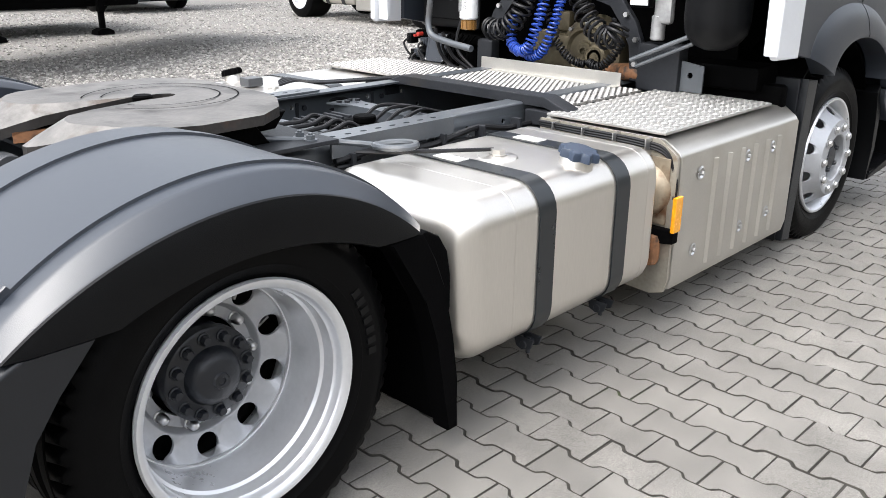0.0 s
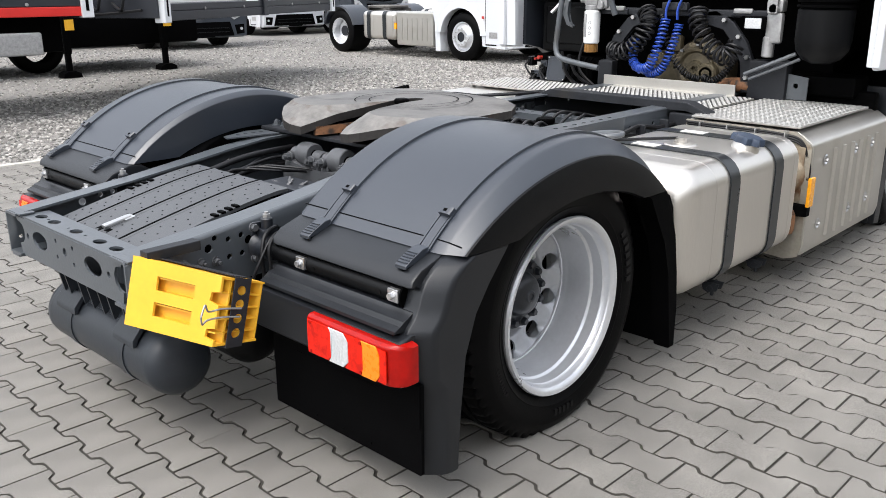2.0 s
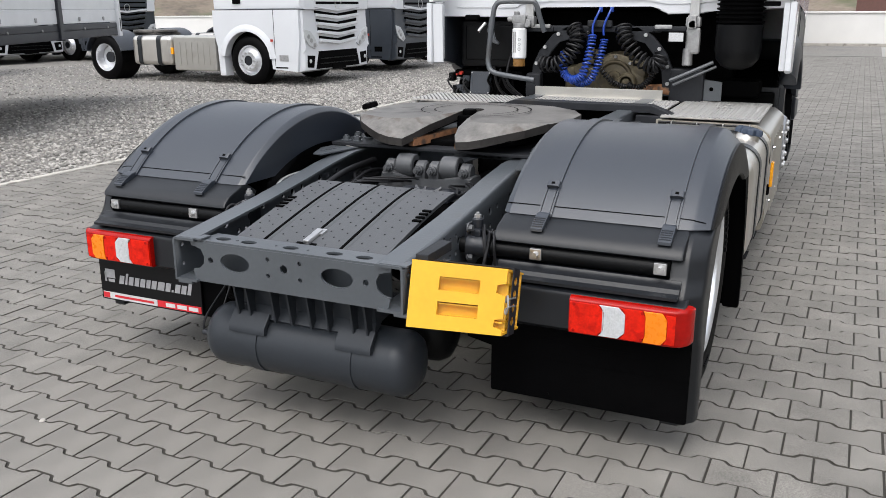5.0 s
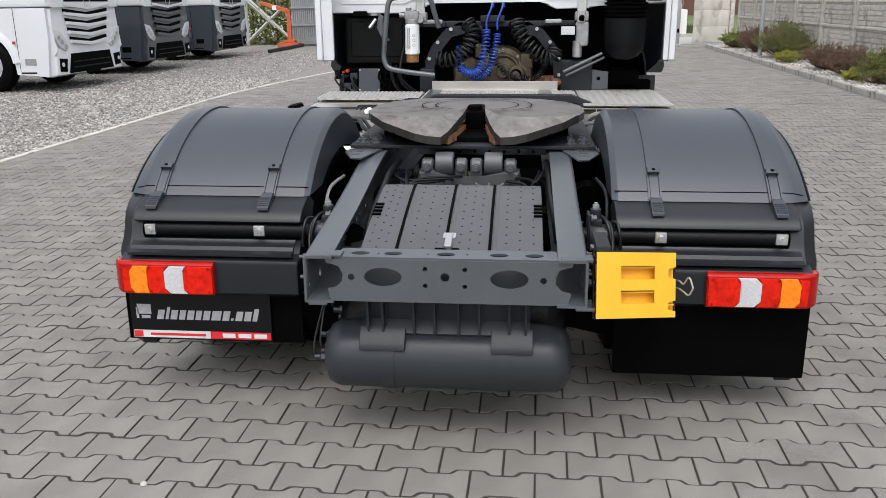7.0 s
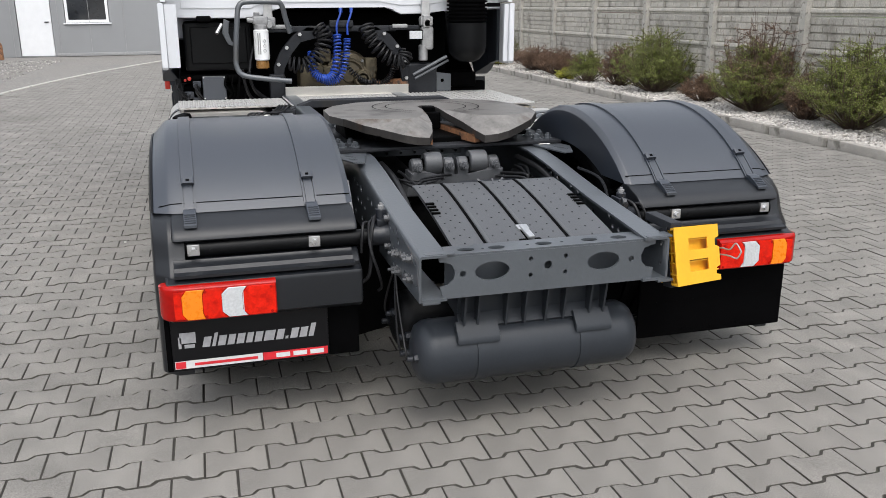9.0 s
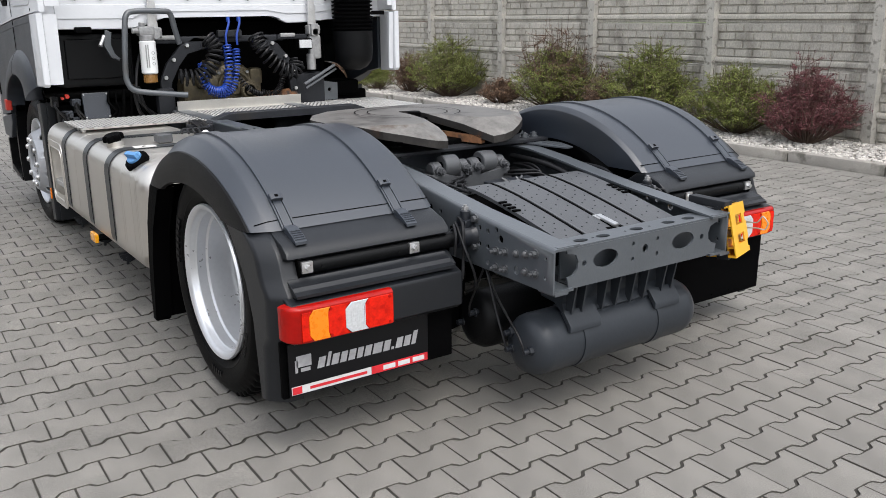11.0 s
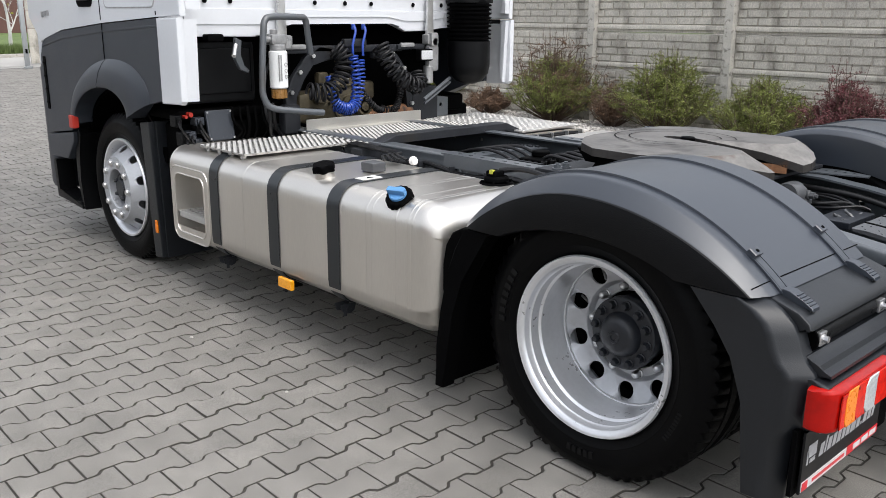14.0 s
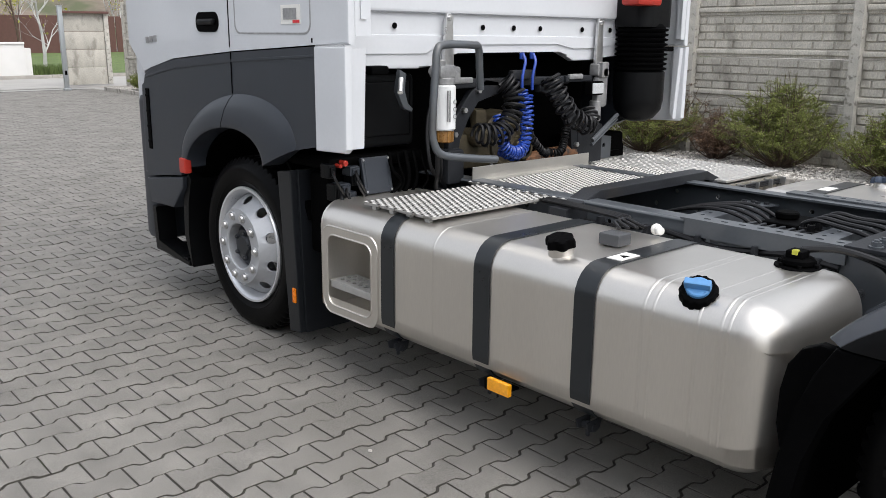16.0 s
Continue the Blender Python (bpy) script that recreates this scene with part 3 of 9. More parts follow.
def arc_bar(cx, cz, r0, r1, a0, a1, y0, y1, n=10):
    b = Build()
    pts = [(cx + r1 * math.cos(radians(a0 + (a1 - a0) * i / n)), cz + r1 * math.sin(radians(a0 + (a1 - a0) * i / n))) for i in range(n + 1)]
    pts += [(cx + r0 * math.cos(radians(a1 + (a0 - a1) * i / n)), cz + r0 * math.sin(radians(a1 + (a0 - a1) * i / n))) for i in range(n + 1)]
    return b.prism(pts, y0, y1, "xz")


def hexnut(r, h0, h1, x, y, z, s, cone=True):
    b = Build()
    b.lathe([(r * 1.25, h0), (r * 1.25, h0 + 0.006 * s), (r * 1.02, h0 + 0.008 * s)], "y", (x, y, z), 14)
    b.lathe([(r, h0 + 0.006 * s), (r, h1 - 0.008 * s), (r * 0.75, h1), (0.0001, h1)], "y", (x, y, z), 6 if not cone else 12)
    return b


def rear_wheel(s):
    yo = s * 1.235
    b = Build()
    # deep dished barrel with stepped bead seat and drop centre
    prof = [(0.291, -0.010), (0.302, 0.0), (0.313, 0.001), (0.317, -0.008), (0.313, -0.02), (0.302, -0.024), (0.302, -0.30), (0.290, -0.30), (0.275, -0.26), (0.262, -0.255), (0.2590, -0.205),
            (0.2615, -0.186), (0.2665, -0.178), (0.2680, -0.130), (0.2710, -0.086), (0.2785, -0.078), (0.2800, -0.040), (0.2865, -0.033), (0.2880, -0.016)]
    b.lathe([(r, h * s) for r, h in prof], "y", (AX_R, yo, AX_Z), 96, closed=True)
    wheel = part("wheel", b, M_RIM, truck, "deep-dished silver steel rear wheel with round hand holes")
    wheel.matrix_basis = REAR
    turn = [radians(-20 + 36 * i) for i in range(10)]
    holes = [circle(0.222 * math.cos(a), 0.222 * math.sin(a), 0.0325, 22) for a in turn]
    dish = ([0.186, 0.215, 0.246, 0.2592], [-0.243, -0.238, -0.230, -0.206])
    b = Build().plate(circle(0, 0, 0.2592, 72), holes + [circle(0, 0, 0.186, 60)], 0, -0.009 * s, "xz", pose(AX_R, yo, AX_Z), bend=lambda u, v: s * float(np.interp(math.hypot(u, v), *dish)))
    # turned-in centre on which the nuts sit
    b.lathe([(0.186, -0.2432), (0.181, -0.247), (0.176, -0.262), (0.171, -0.267), (0.142, -0.268), (0.140, -0.280)], "y", (0, 0, 0), 60, m=pose(AX_R, yo, AX_Z) @ Matrix.Diagonal((1, s, 1, 1)))
    disc = part("disc", b, M_DISC, wheel, "wheel disc with ten round holes, greyer for its dark reflection")
    part("weld_bead", Build().lathe([(0.2596, -0.203), (0.2560, -0.2035), (0.2535, -0.2085), (0.2545, -0.214)], "y", (0, 0, 0), 72, m=pose(AX_R, yo, AX_Z) @ Matrix.Diagonal((1, s, 1, 1))), M_RIM, disc)
    part("tyre", tyre(s * 1.228, s * 0.925, AX_R), M_RUBBER, wheel, "black truck tyre with worn ribbed tread")
    part("inner_tyre", tyre(s * 0.885, s * 0.60, AX_R), M_RUBBER, wheel, "black inner twin tyre")
    flip = pose(AX_R, yo - 0.245 * s, AX_Z) @ Matrix.Diagonal((1, s, 1, 1))
    b = Build()
    b.lathe([(0.0001, 0.094), (0.010, 0.094), (0.012, 0.098), (0.020, 0.098), (0.024, 0.093), (0.050, 0.090), (0.066, 0.082), (0.074, 0.070), (0.079, 0.058), (0.082, 0.050), (0.124, 0.046), (0.131, 0.040), (0.131, 0.010),
             (0.124, 0.004), (0.120, -0.12)], "y", (0, 0, 0), 56, m=flip)
    part("hub", b, M_HUB, wheel, "dark grey painted axle hub")
    for i in range(12):
        a = 2 * math.pi * (i + 0.25) / 12
        b = hexnut(0.0150, 0.0, 0.024 * s, AX_R + 0.108 * math.cos(a), yo - 0.200 * s, AX_Z + 0.108 * math.sin(a), s, False)
        part("hub_bolt", b, M_HUB, wheel)
    for i in range(10):
        a = 2 * math.pi * (i + 0.12) / 10
        x, z = AX_R + 0.160 * math.cos(a), AX_Z + 0.160 * math.sin(a)
        b = hexnut(0.0150, 0.0, 0.022 * s, x, yo - 0.268 * s, z, s, False)
        b.lathe([(0.0148, 0.020), (0.0135, 0.030), (0.008, 0.037), (0.0001, 0.039)], "y", (0, 0, 0), 14, m=pose(x, yo - 0.268 * s, z) @ Matrix.Diagonal((1, s, 1, 1)))
        part("wheel_nut", b, M_STEEL, wheel, "bright domed wheel nut")
    b = Build().cyl(0.205, -0.60 * 1, -0.34, "y", (AX_R, 0, AX_Z), 36, 0.01, m=pose(0, yo, 0) @ Matrix.Diagonal((1, s, 1, 1)))
    part("brake_drum", b, M_GRIMESHADE, wheel, "dark brake drum")
    for a in (turn[1], turn[2]):
        c, q = math.cos(a), math.sin(a)
        part("valve", Build().tube([(AX_R + 0.245 * c, yo - 0.275 * s, AX_Z + 0.245 * q), (AX_R + 0.20 * c, yo - 0.262 * s, AX_Z + 0.20 * q)], 0.005, 8), M_STEEL, wheel)
    for a0, a1, r0, r1, n in ((262, 280, 0.368, 0.392, 5), (0, 34, 0.366, 0.394, 7), (196, 214, 0.374, 0.390, 9)):
        w = (a1 - a0) / n
        for i in range(n):
            part("sidewall_mark", arc_bar(AX_R, AX_Z, r0, r1, a0 + i * w, a0 + i * w + w * 0.62, s * 1.236, s * 1.2440, 3), M_RUBMARK, wheel)


def front_wheel(s):
    yo = s * 1.215
    b = Build()
    prof = [(0.290, -0.012), (0.302, 0.0), (0.313, 0.001), (0.317, -0.008), (0.313, -0.02), (0.300, -0.024), (0.300, -0.28), (0.285, -0.28), (0.27, -0.1), (0.27, -0.07), (0.283, -0.03)]
    b.lathe([(r, h * s) for r, h in prof], "y", (AX_F, yo, AX_Z), 72, closed=True)
    n = 10
    holes = []
    for i in range(n):
        a = 2 * math.pi * (i + 0.5) / n
        c, q = math.cos(a), math.sin(a)
        holes.append([((0.243 + 0.02 * u) * c - 0.03 * v * q, (0.243 + 0.02 * u) * q + 0.03 * v * c) for u, v in circle(0, 0, 1, 14)])

    def cone(u, v):
        r = math.hypot(u, v)
        return s * (0.042 if r < 0.209 else -0.06 + 0.102 * max(0.0, (0.277 - r) / 0.069))
    mid = [circle(0, 0, 0.207, 50)]
    wheel = part("wheel", b, M_RIM, truck, "silver steel front wheel with slotted disc")
    b = Build().plate(circle(0, 0, 0.277, 60), holes + mid, 0, -0.012 * s, "xz", pose(AX_F, yo, AX_Z), bend=cone)
    b.lathe([(0.207, 0.104), (0.203, 0.110), (0.128, 0.112), (0.122, 0.106), (0.118, 0.02)], "y", (0, 0, 0), 60, m=pose(AX_F, yo - 0.063 * s, AX_Z) @ Matrix.Diagonal((1, s, 1, 1)))
    part("disc", b, M_DISC, wheel, "grey slotted wheel disc with raised centre")
    part("tyre", tyre(s * 1.21, s * 0.90, AX_F), M_RUBBER, wheel, "black front truck tyre")
    b = Build()
    b.lathe([(0.0001, 0.04), (0.05, 0.04), (0.06, 0.03), (0.085, 0.028), (0.09, 0.02), (0.12, 0.0)], "y", (0, 0, 0), 32, m=pose(AX_F, yo - 0.01 * s, AX_Z) @ Matrix.Diagonal((1, s, 1, 1)))
    part("hub", b, M_HUB, wheel, "dark grey front hub")
    for i in range(10):
        a = 2 * math.pi * i / 10
        b = hexnut(0.020, 0.0, 0.018 * s, AX_F + 0.1675 * math.cos(a), yo + 0.0485 * s, AX_Z + 0.1675 * math.sin(a), s)
        part("wheel_nut", b, M_STEEL, wheel)
        if i % 2:
            b = hexnut(0.012, 0.0, 0.02 * s, AX_F + 0.07 * math.cos(a), yo + 0.018 * s, AX_Z + 0.07 * math.sin(a), s, False)
            part("hub_bolt", b, M_HUB, wheel)


for s in (1, -1):
    rear_wheel(s)
    front_wheel(s)
b = Build()
b.cyl(0.09, -0.9, 0.9, "y", (AX_R, 0, AX_Z), 20, 0.01).lathe([(0.05, -0.3), (0.17, -0.2), (0.22, -0.08), (0.22, 0.08), (0.17, 0.2), (0.05, 0.3)], "y", (AX_R, 0, AX_Z), 24)
part("rear_axle", b, M_GRIMESHADE, truck)
b = Build().cyl(0.06, -0.95, 0.95, "y", (AX_F, 0, AX_Z - 0.03), 16, 0.01)
part("front_axle", b, M_GRIMESHADE, truck)

# mudguards
FC_X, FC_Z = 0.12, 0.31


def arc_loops(rows, a0, a1, n, s, cut=None):
    """rows: (y, radius at the crown); swept about the mudguard's centre from angle a0 to a1, opening out towards both ends.
    cut: every row runs down to that height instead."""
    def radius(r, deg):
        f = ((deg - 90) / 48) ** 2
        if deg > 90:
            return r + f * (0.050 + 0.030 * min(1, max(0, 0.715 - r) / 0.05))
        return r + f * (0.008 + 0.060 * min(1, max(0, 0.715 - r) / 0.17))

    spans = []
    for y, r in rows:
        lo, hi = a0, a1
        if cut:
            for _ in range(8):
                lo = math.degrees(math.asin((cut - FC_Z) / radius(r, lo)))
                hi = 180 - math.degrees(math.asin((cut - FC_Z) / radius(r, hi)))
        spans.append((lo, hi))
    loops = []
    for i in range(n + 1):
        lp = []
        for (y, r), (lo, hi) in zip(rows, spans):
            deg = lo + (hi - lo) * i / n
            q, a = radius(r, deg), radians(deg)
            lp.append((FC_X + q * math.cos(a), s * y, FC_Z + q * math.sin(a)))
        loops.append(lp)
    return loops


def mudguard(s):
    lab = "rounded dark grey plastic rear mudguard with two moulded ribs"
    b = Build()
    rows = [(0.57, 0.56), (0.57, 0.698), (0.5725, 0.705), (0.589, 0.7200), (0.597, 0.7236), (1.18, 0.724), (1.222, 0.7205), (1.2365, 0.7150), (1.2785, 0.6700), (1.2880, 0.6560), (1.2955, 0.63), (1.297, 0.58),
            (1.294, 0.546), (1.284, 0.541), (1.274, 0.548), (1.276, 0.65), (1.20, 0.70), (0.61, 0.712), (0.59, 0.60)]
    b.loft(arc_loops(rows, 45, 138, 52, s, cut=0.780))
    guard = part("mudguard", b, M_FENDER, truck, lab)
    # added band over the same moulding puts its side's shade into black
    b = Build()
    rows = [(1.284, 0.6665), (1.2905, 0.6635), (1.2985, 0.63), (1.2995, 0.58), (1.2965, 0.544), (1.284, 0.5385), (1.271, 0.547), (1.280, 0.60)]
    b.loft(arc_loops(rows, 45, 138, 52, s, cut=0.7805))
    part("arch_trim", b, M_BLACK, guard, "added black band giving the arch's side face its shade")
    for y in (0.726, 1.158):
        b = Build()
        rows = [(y - 0.024, 0.722), (y - 0.0225, 0.7315), (y + 0.0225, 0.7315), (y + 0.024, 0.722)]
        b.loft(arc_loops(rows, 48, 133.5, 44, s))
        part("rib", b, M_FENDER, guard)
        # rubber latch: channel, knob and ribbed tongue across the seam
        b = Build()
        for e in (-0.0215, 0.0215):
            rows = [(y + e - 0.003, 0.722), (y + e - 0.003, 0.7305), (y + e + 0.003, 0.7305), (y + e + 0.003, 0.722)]
            b.loft(arc_loops(rows, 133.0, 143.4, 8, s))
        rows = [(y - 0.0155, 0.722), (y - 0.0155, 0.7300), (y + 0.0155, 0.7300), (y + 0.0155, 0.722)]
        b.loft(arc_loops(rows, 134.0, 144.2, 8, s))
        latch = part("latch", b, M_FENDER, guard, "grey rubber latch strap")
        b = Build()
        rows = [(y - 0.023, 0.7255), (y - 0.022, 0.741), (y - 0.016, 0.7455), (y + 0.016, 0.7455), (y + 0.022, 0.741), (y + 0.023, 0.7255)]
        b.loft(arc_loops(rows, 132.2, 134.2, 4, s))
        part("latch_knob", b, M_FENDER, latch)
        part("latch_slot", Build().loft(arc_loops([(y - 0.006, 0.729), (y - 0.006, 0.7468), (y + 0.006, 0.7468), (y + 0.006, 0.729)], 132.9, 133.6, 2, s)), M_GRIMESHADE, latch)
        b = Build()
        p = [(-0.500, 0.765), (-0.512, 0.795), (-0.535, 0.793), (-0.575, 0.773), (-0.603, 0.757), (-0.604, 0.748), (-0.57, 0.757)]
        b.prism(p, s * (y - 0.022), s * (y + 0.022), "xz", 0.003)
        for k in range(5):
            x = -0.557 - k * 0.0095
            b.box(x, x + 0.004, s * (y - 0.019), s * (y + 0.019), 0.762 - k * 0.005, 0.7862 - k * 0.0052)
        part("latch_tongue", b, M_FENDER, latch)
    # thin seam above the lower edge
    b = Build()
    b.loft(arc_loops([(0.578, 0.722), (0.578, 0.7250), (1.18, 0.7250), (1.222, 0.7215), (1.2375, 0.7160), (1.2640, 0.6915), (1.2640, 0.6890), (1.235, 0.7130), (1.18, 0.7220)], 139.9, 140.15, 2, s))
    part("seam_groove", b, M_GRIMESHADE, guard)
    # rear carrier under the seam
    p = [(-0.455, 0.776), (-0.505, 0.779), (-0.585, 0.752), (-0.618, 0.727), (-0.624, 0.708), (-0.612, 0.700), (-0.565, 0.704), (-0.560, 0.640), (-0.62, 0.635), (-0.665, 0.60),
         (-0.665, 0.585), (-0.64, 0.575), (-0.64, 0.43), (-0.55, 0.43), (-0.53, 0.60), (-0.40, 0.74)]
    b = Build().prism(p, s * 0.575, s * 1.225, "xz", 0.012)
    carrier = part("rear_carrier", b, M_CARRIER, truck, "dark grey moulded plastic carrier behind the rear wheel")
    low = 0.128 if s < 0 else 0.205
    fore = [(-0.51, low), (-0.50, 0.30), (-0.48, 0.48), (-0.437, 0.60), (-0.38, 0.68), (-0.295, 0.777)]
    aft = [(-0.497, 0.777), (-0.545, 0.752), (-0.580, 0.722), (-0.598, 0.690), (-0.610, 0.655), (-0.628, 0.622), (-0.652, 0.598), (-0.662, 0.575), (-0.655, 0.445), (-0.618, 0.40), (-0.612, 0.25), (-0.61, low)]
    loops = []
    for y, d in ((1.185, 0.0), (1.236, 0.0), (1.242, 0.003), (1.284, 0.044), (1.291, 0.054), (1.296, 0.072)):
        loops.append([(x, s * y, z) for x, z in fore] + [(x + d * min(1.0, (x + 0.30) / -0.197), s * y, z) for x, z in aft])
    part("side_panel", Build().loft(loops), M_CARRIER, carrier, "black side panel below the mudguard")
    # thin near-black disc stands in for the shaded hollow round the tube's end
    part("tube_recess", Build().cyl(0.040, s * 1.178, s * 1.1845, "y", (-0.590, 0, 0.670), 20), M_GRIMESHADE, carrier)
    # tube with clamps
    b = Build().tube([(-0.597, s * 0.45, 0.670), (-0.597, s * 0.60, 0.670), (-0.597, s * 1.181, 0.670)], 0.029, 18)
    for y in (0.795, 1.095):
        b.cyl(0.007, -0.624, -0.6275, "x", (0, s * y, 0.668), 10)
    rail = part("carrier_tube", b, M_BLACK, truck, "black mounting tube")
    for y in (0.735, 1.155):
        b = Build().box(-0.632, -0.616, s * (y - 0.021), s * (y + 0.021), 0.654, 0.694, 0.003)
        b.cyl(0.013, -0.634, -0.632, "x", (0, s * y, 0.674), 14).cyl(0.010, -0.646, -0.632, "x", (0, s * y, 0.674), 6)
        part("clamp", b, M_STEEL, rail, "bright zinc clamp plate with bolt")
    # lamp bumper
    p = [(-0.60, 0.592), (-0.655, 0.588), (-0.70, 0.578), (-0.706, 0.565), (-0.706, 0.455), (-0.69, 0.44), (-0.60, 0.43)]
    b = Build().prism(p, s * 0.575, s * 1.255, "xz", 0.012)
    part("lamp_carrier", b, M_CARRIER, carrier)
    # step band above the lamps
    b = Build().prism([(-0.58, 0.64), (-0.622, 0.639), (-0.631, 0.627), (-0.658, 0.621), (-0.666, 0.608), (-0.692, 0.602), (-0.692, 0.592), (-0.58, 0.590)], s * 0.60, s * 1.225, "xz", 0.003)
    part("ledge", b, M_CARRIER, carrier)
    # mud flap
    b = Build()
    p = rect(0.585, 1.275, 0.152 if s < 0 else 0.236, 0.44, 0.006)
    b.plate([(s * u, v) for u, v in p], [], -0.63, -0.642, "yz")
    b.box(-0.6425, -0.648, s * 0.70, s * 1.10, 0.375, 0.378)
    if s < 0:
        b.box(-0.640, -0.6465, s * 0.587, s * 1.273, 0.306, 0.44, 0.002)
        for y in (0.80, 0.93, 1.06):
            b.cyl(0.004, -0.642, -0.6455, "x", (0, s * y, 0.175), 8)
    flap = part("mud_flap", b, M_DULL, truck, "black rubber mud flap hanging behind the rear wheel")
    # front lower guard: same plastic, its side's shade put into the black
    b = Build()
    p = [(0.495, 0.777), (0.632, 0.777), (0.682, 0.69), (0.717, 0.588), (0.752, 0.428), (0.773, 0.28), (0.784, 0.11), (0.742, 0.11), (0.722, 0.22), (0.687, 0.43), (0.640, 0.57), (0.58, 0.685)]
    b.prism(p, s * 1.22, s * 1.295, "xz", 0.010)
    b.prism([(0.655, 0.76), (0.715, 0.55), (0.765, 0.12), (0.75, 0.12), (0.70, 0.55), (0.64, 0.75)], s * 0.575, s * 1.225, "xz")
    part("front_flap", b, M_DULL, truck, "front section of the rear mudguard, black for its shaded side")
    p = [(0.64, 0.755), (0.69, 0.76), (0.74, 0.735), (0.775, 0.68), (0.79, 0.60), (0.79, 0.50), (0.765, 0.40), (0.72, 0.55)]
    b = Build().prism(p, s * 1.205, s * 1.25, "xz", 0.010)
    part("spray_edge", b, M_DULL, truck)
    return carrier


def lens(s, y0, y1, slant0, slant1, x, z0, z1, bulge):
    """One lens segment with chevron edges; y grows outwards."""
    zm = (z0 + z1) / 2
    q = 0.3 * (z1 - z0)
    pts = [(y0, z0), (y1, z0), (y1 + slant1, zm - q), (y1 + slant1, zm + q), (y1, z1), (y0, z1), (y0 + slant0, zm + q), (y0 + slant0, zm - q)]
    return Build().prism([(s * u, v) for u, v in pts], x, x - bulge, "yz", 0.003)


def tail_lamp(s):
    # housing that wraps round the outer corner, with a sloping top
    loops = []
    for y, d, t in ((0.888, 0.0, 0.0), (0.890, 0.0, 0.0), (1.200, 0.0, 0.0), (1.232, 0.004, 0.0), (1.254, 0.014, 0.001), (1.270, 0.030, 0.003), (1.280, 0.054, 0.008)):
        loops.append([(-0.655, s * y, 0.452 + t), (-0.722 + d, s * y, 0.450 + t), (-0.728 + d, s * y, 0.457 + t), (-0.729 + d, s * y, 0.562 - t), (-0.7265 + d, s * y, 0.568 - t), (-0.716 + d * 0.8, s * y, 0.575 - t), (-0.655, s * y, 0.576 - t)])
    lamp = part("tail_lamp", Build().loft(loops), M_REDDEEP, truck, "tail lamp cluster with red, clear and orange lenses")
    z0, z1, x = 0.456, 0.562, -0.7285
    part("lens", lens(s, 0.892, 0.984, 0, 0.020, x, z0, z1, 0.005), M_RED, lamp)
    part("lens", lens(s, 0.988, 1.052, 0.020, 0.022, x, z0, z1, 0.006), M_LENSW, lamp, "clear reversing lens")
    part("lens", lens(s, 1.056, 1.126, 0.022, 0.012, x, z0, z1, 0.004), M_RED, lamp)
    part("lens", lens(s, 1.130, 1.190, 0.012, 0.016, x, z0, z1, 0.006), M_ORANGE, lamp, "orange indicator lens")
    part("lens", lens(s, 1.194, 1.232, 0.016, 0, x, z0 + 0.004, z1 - 0.004, 0.004), M_RED, lamp)
    for k in range(8):
        part("lens_flute", Build().box(x - 0.0052, x - 0.0066, s * (1.001 + 0.0072 * k), s * (1.0035 + 0.0072 * k), 0.466, 0.552), M_LENSW, lamp)
    for y in (0.906, 1.128):
        for z in (0.464, 0.554):
            part("screw", Build().cyl(0.005, -0.729, -0.7355, "x", (0, s * y, z), 10), M_REDDEEP, lamp)


for s in (1, -1):
    mudguard(s)
    tail_lamp(s)
for ob in truck.children:
    if ob.name.split(".")[0] in ("mudguard", "rear_carrier", "carrier_tube", "mud_flap", "front_flap", "spray_edge", "tail_lamp"):
        ob.matrix_basis = REAR

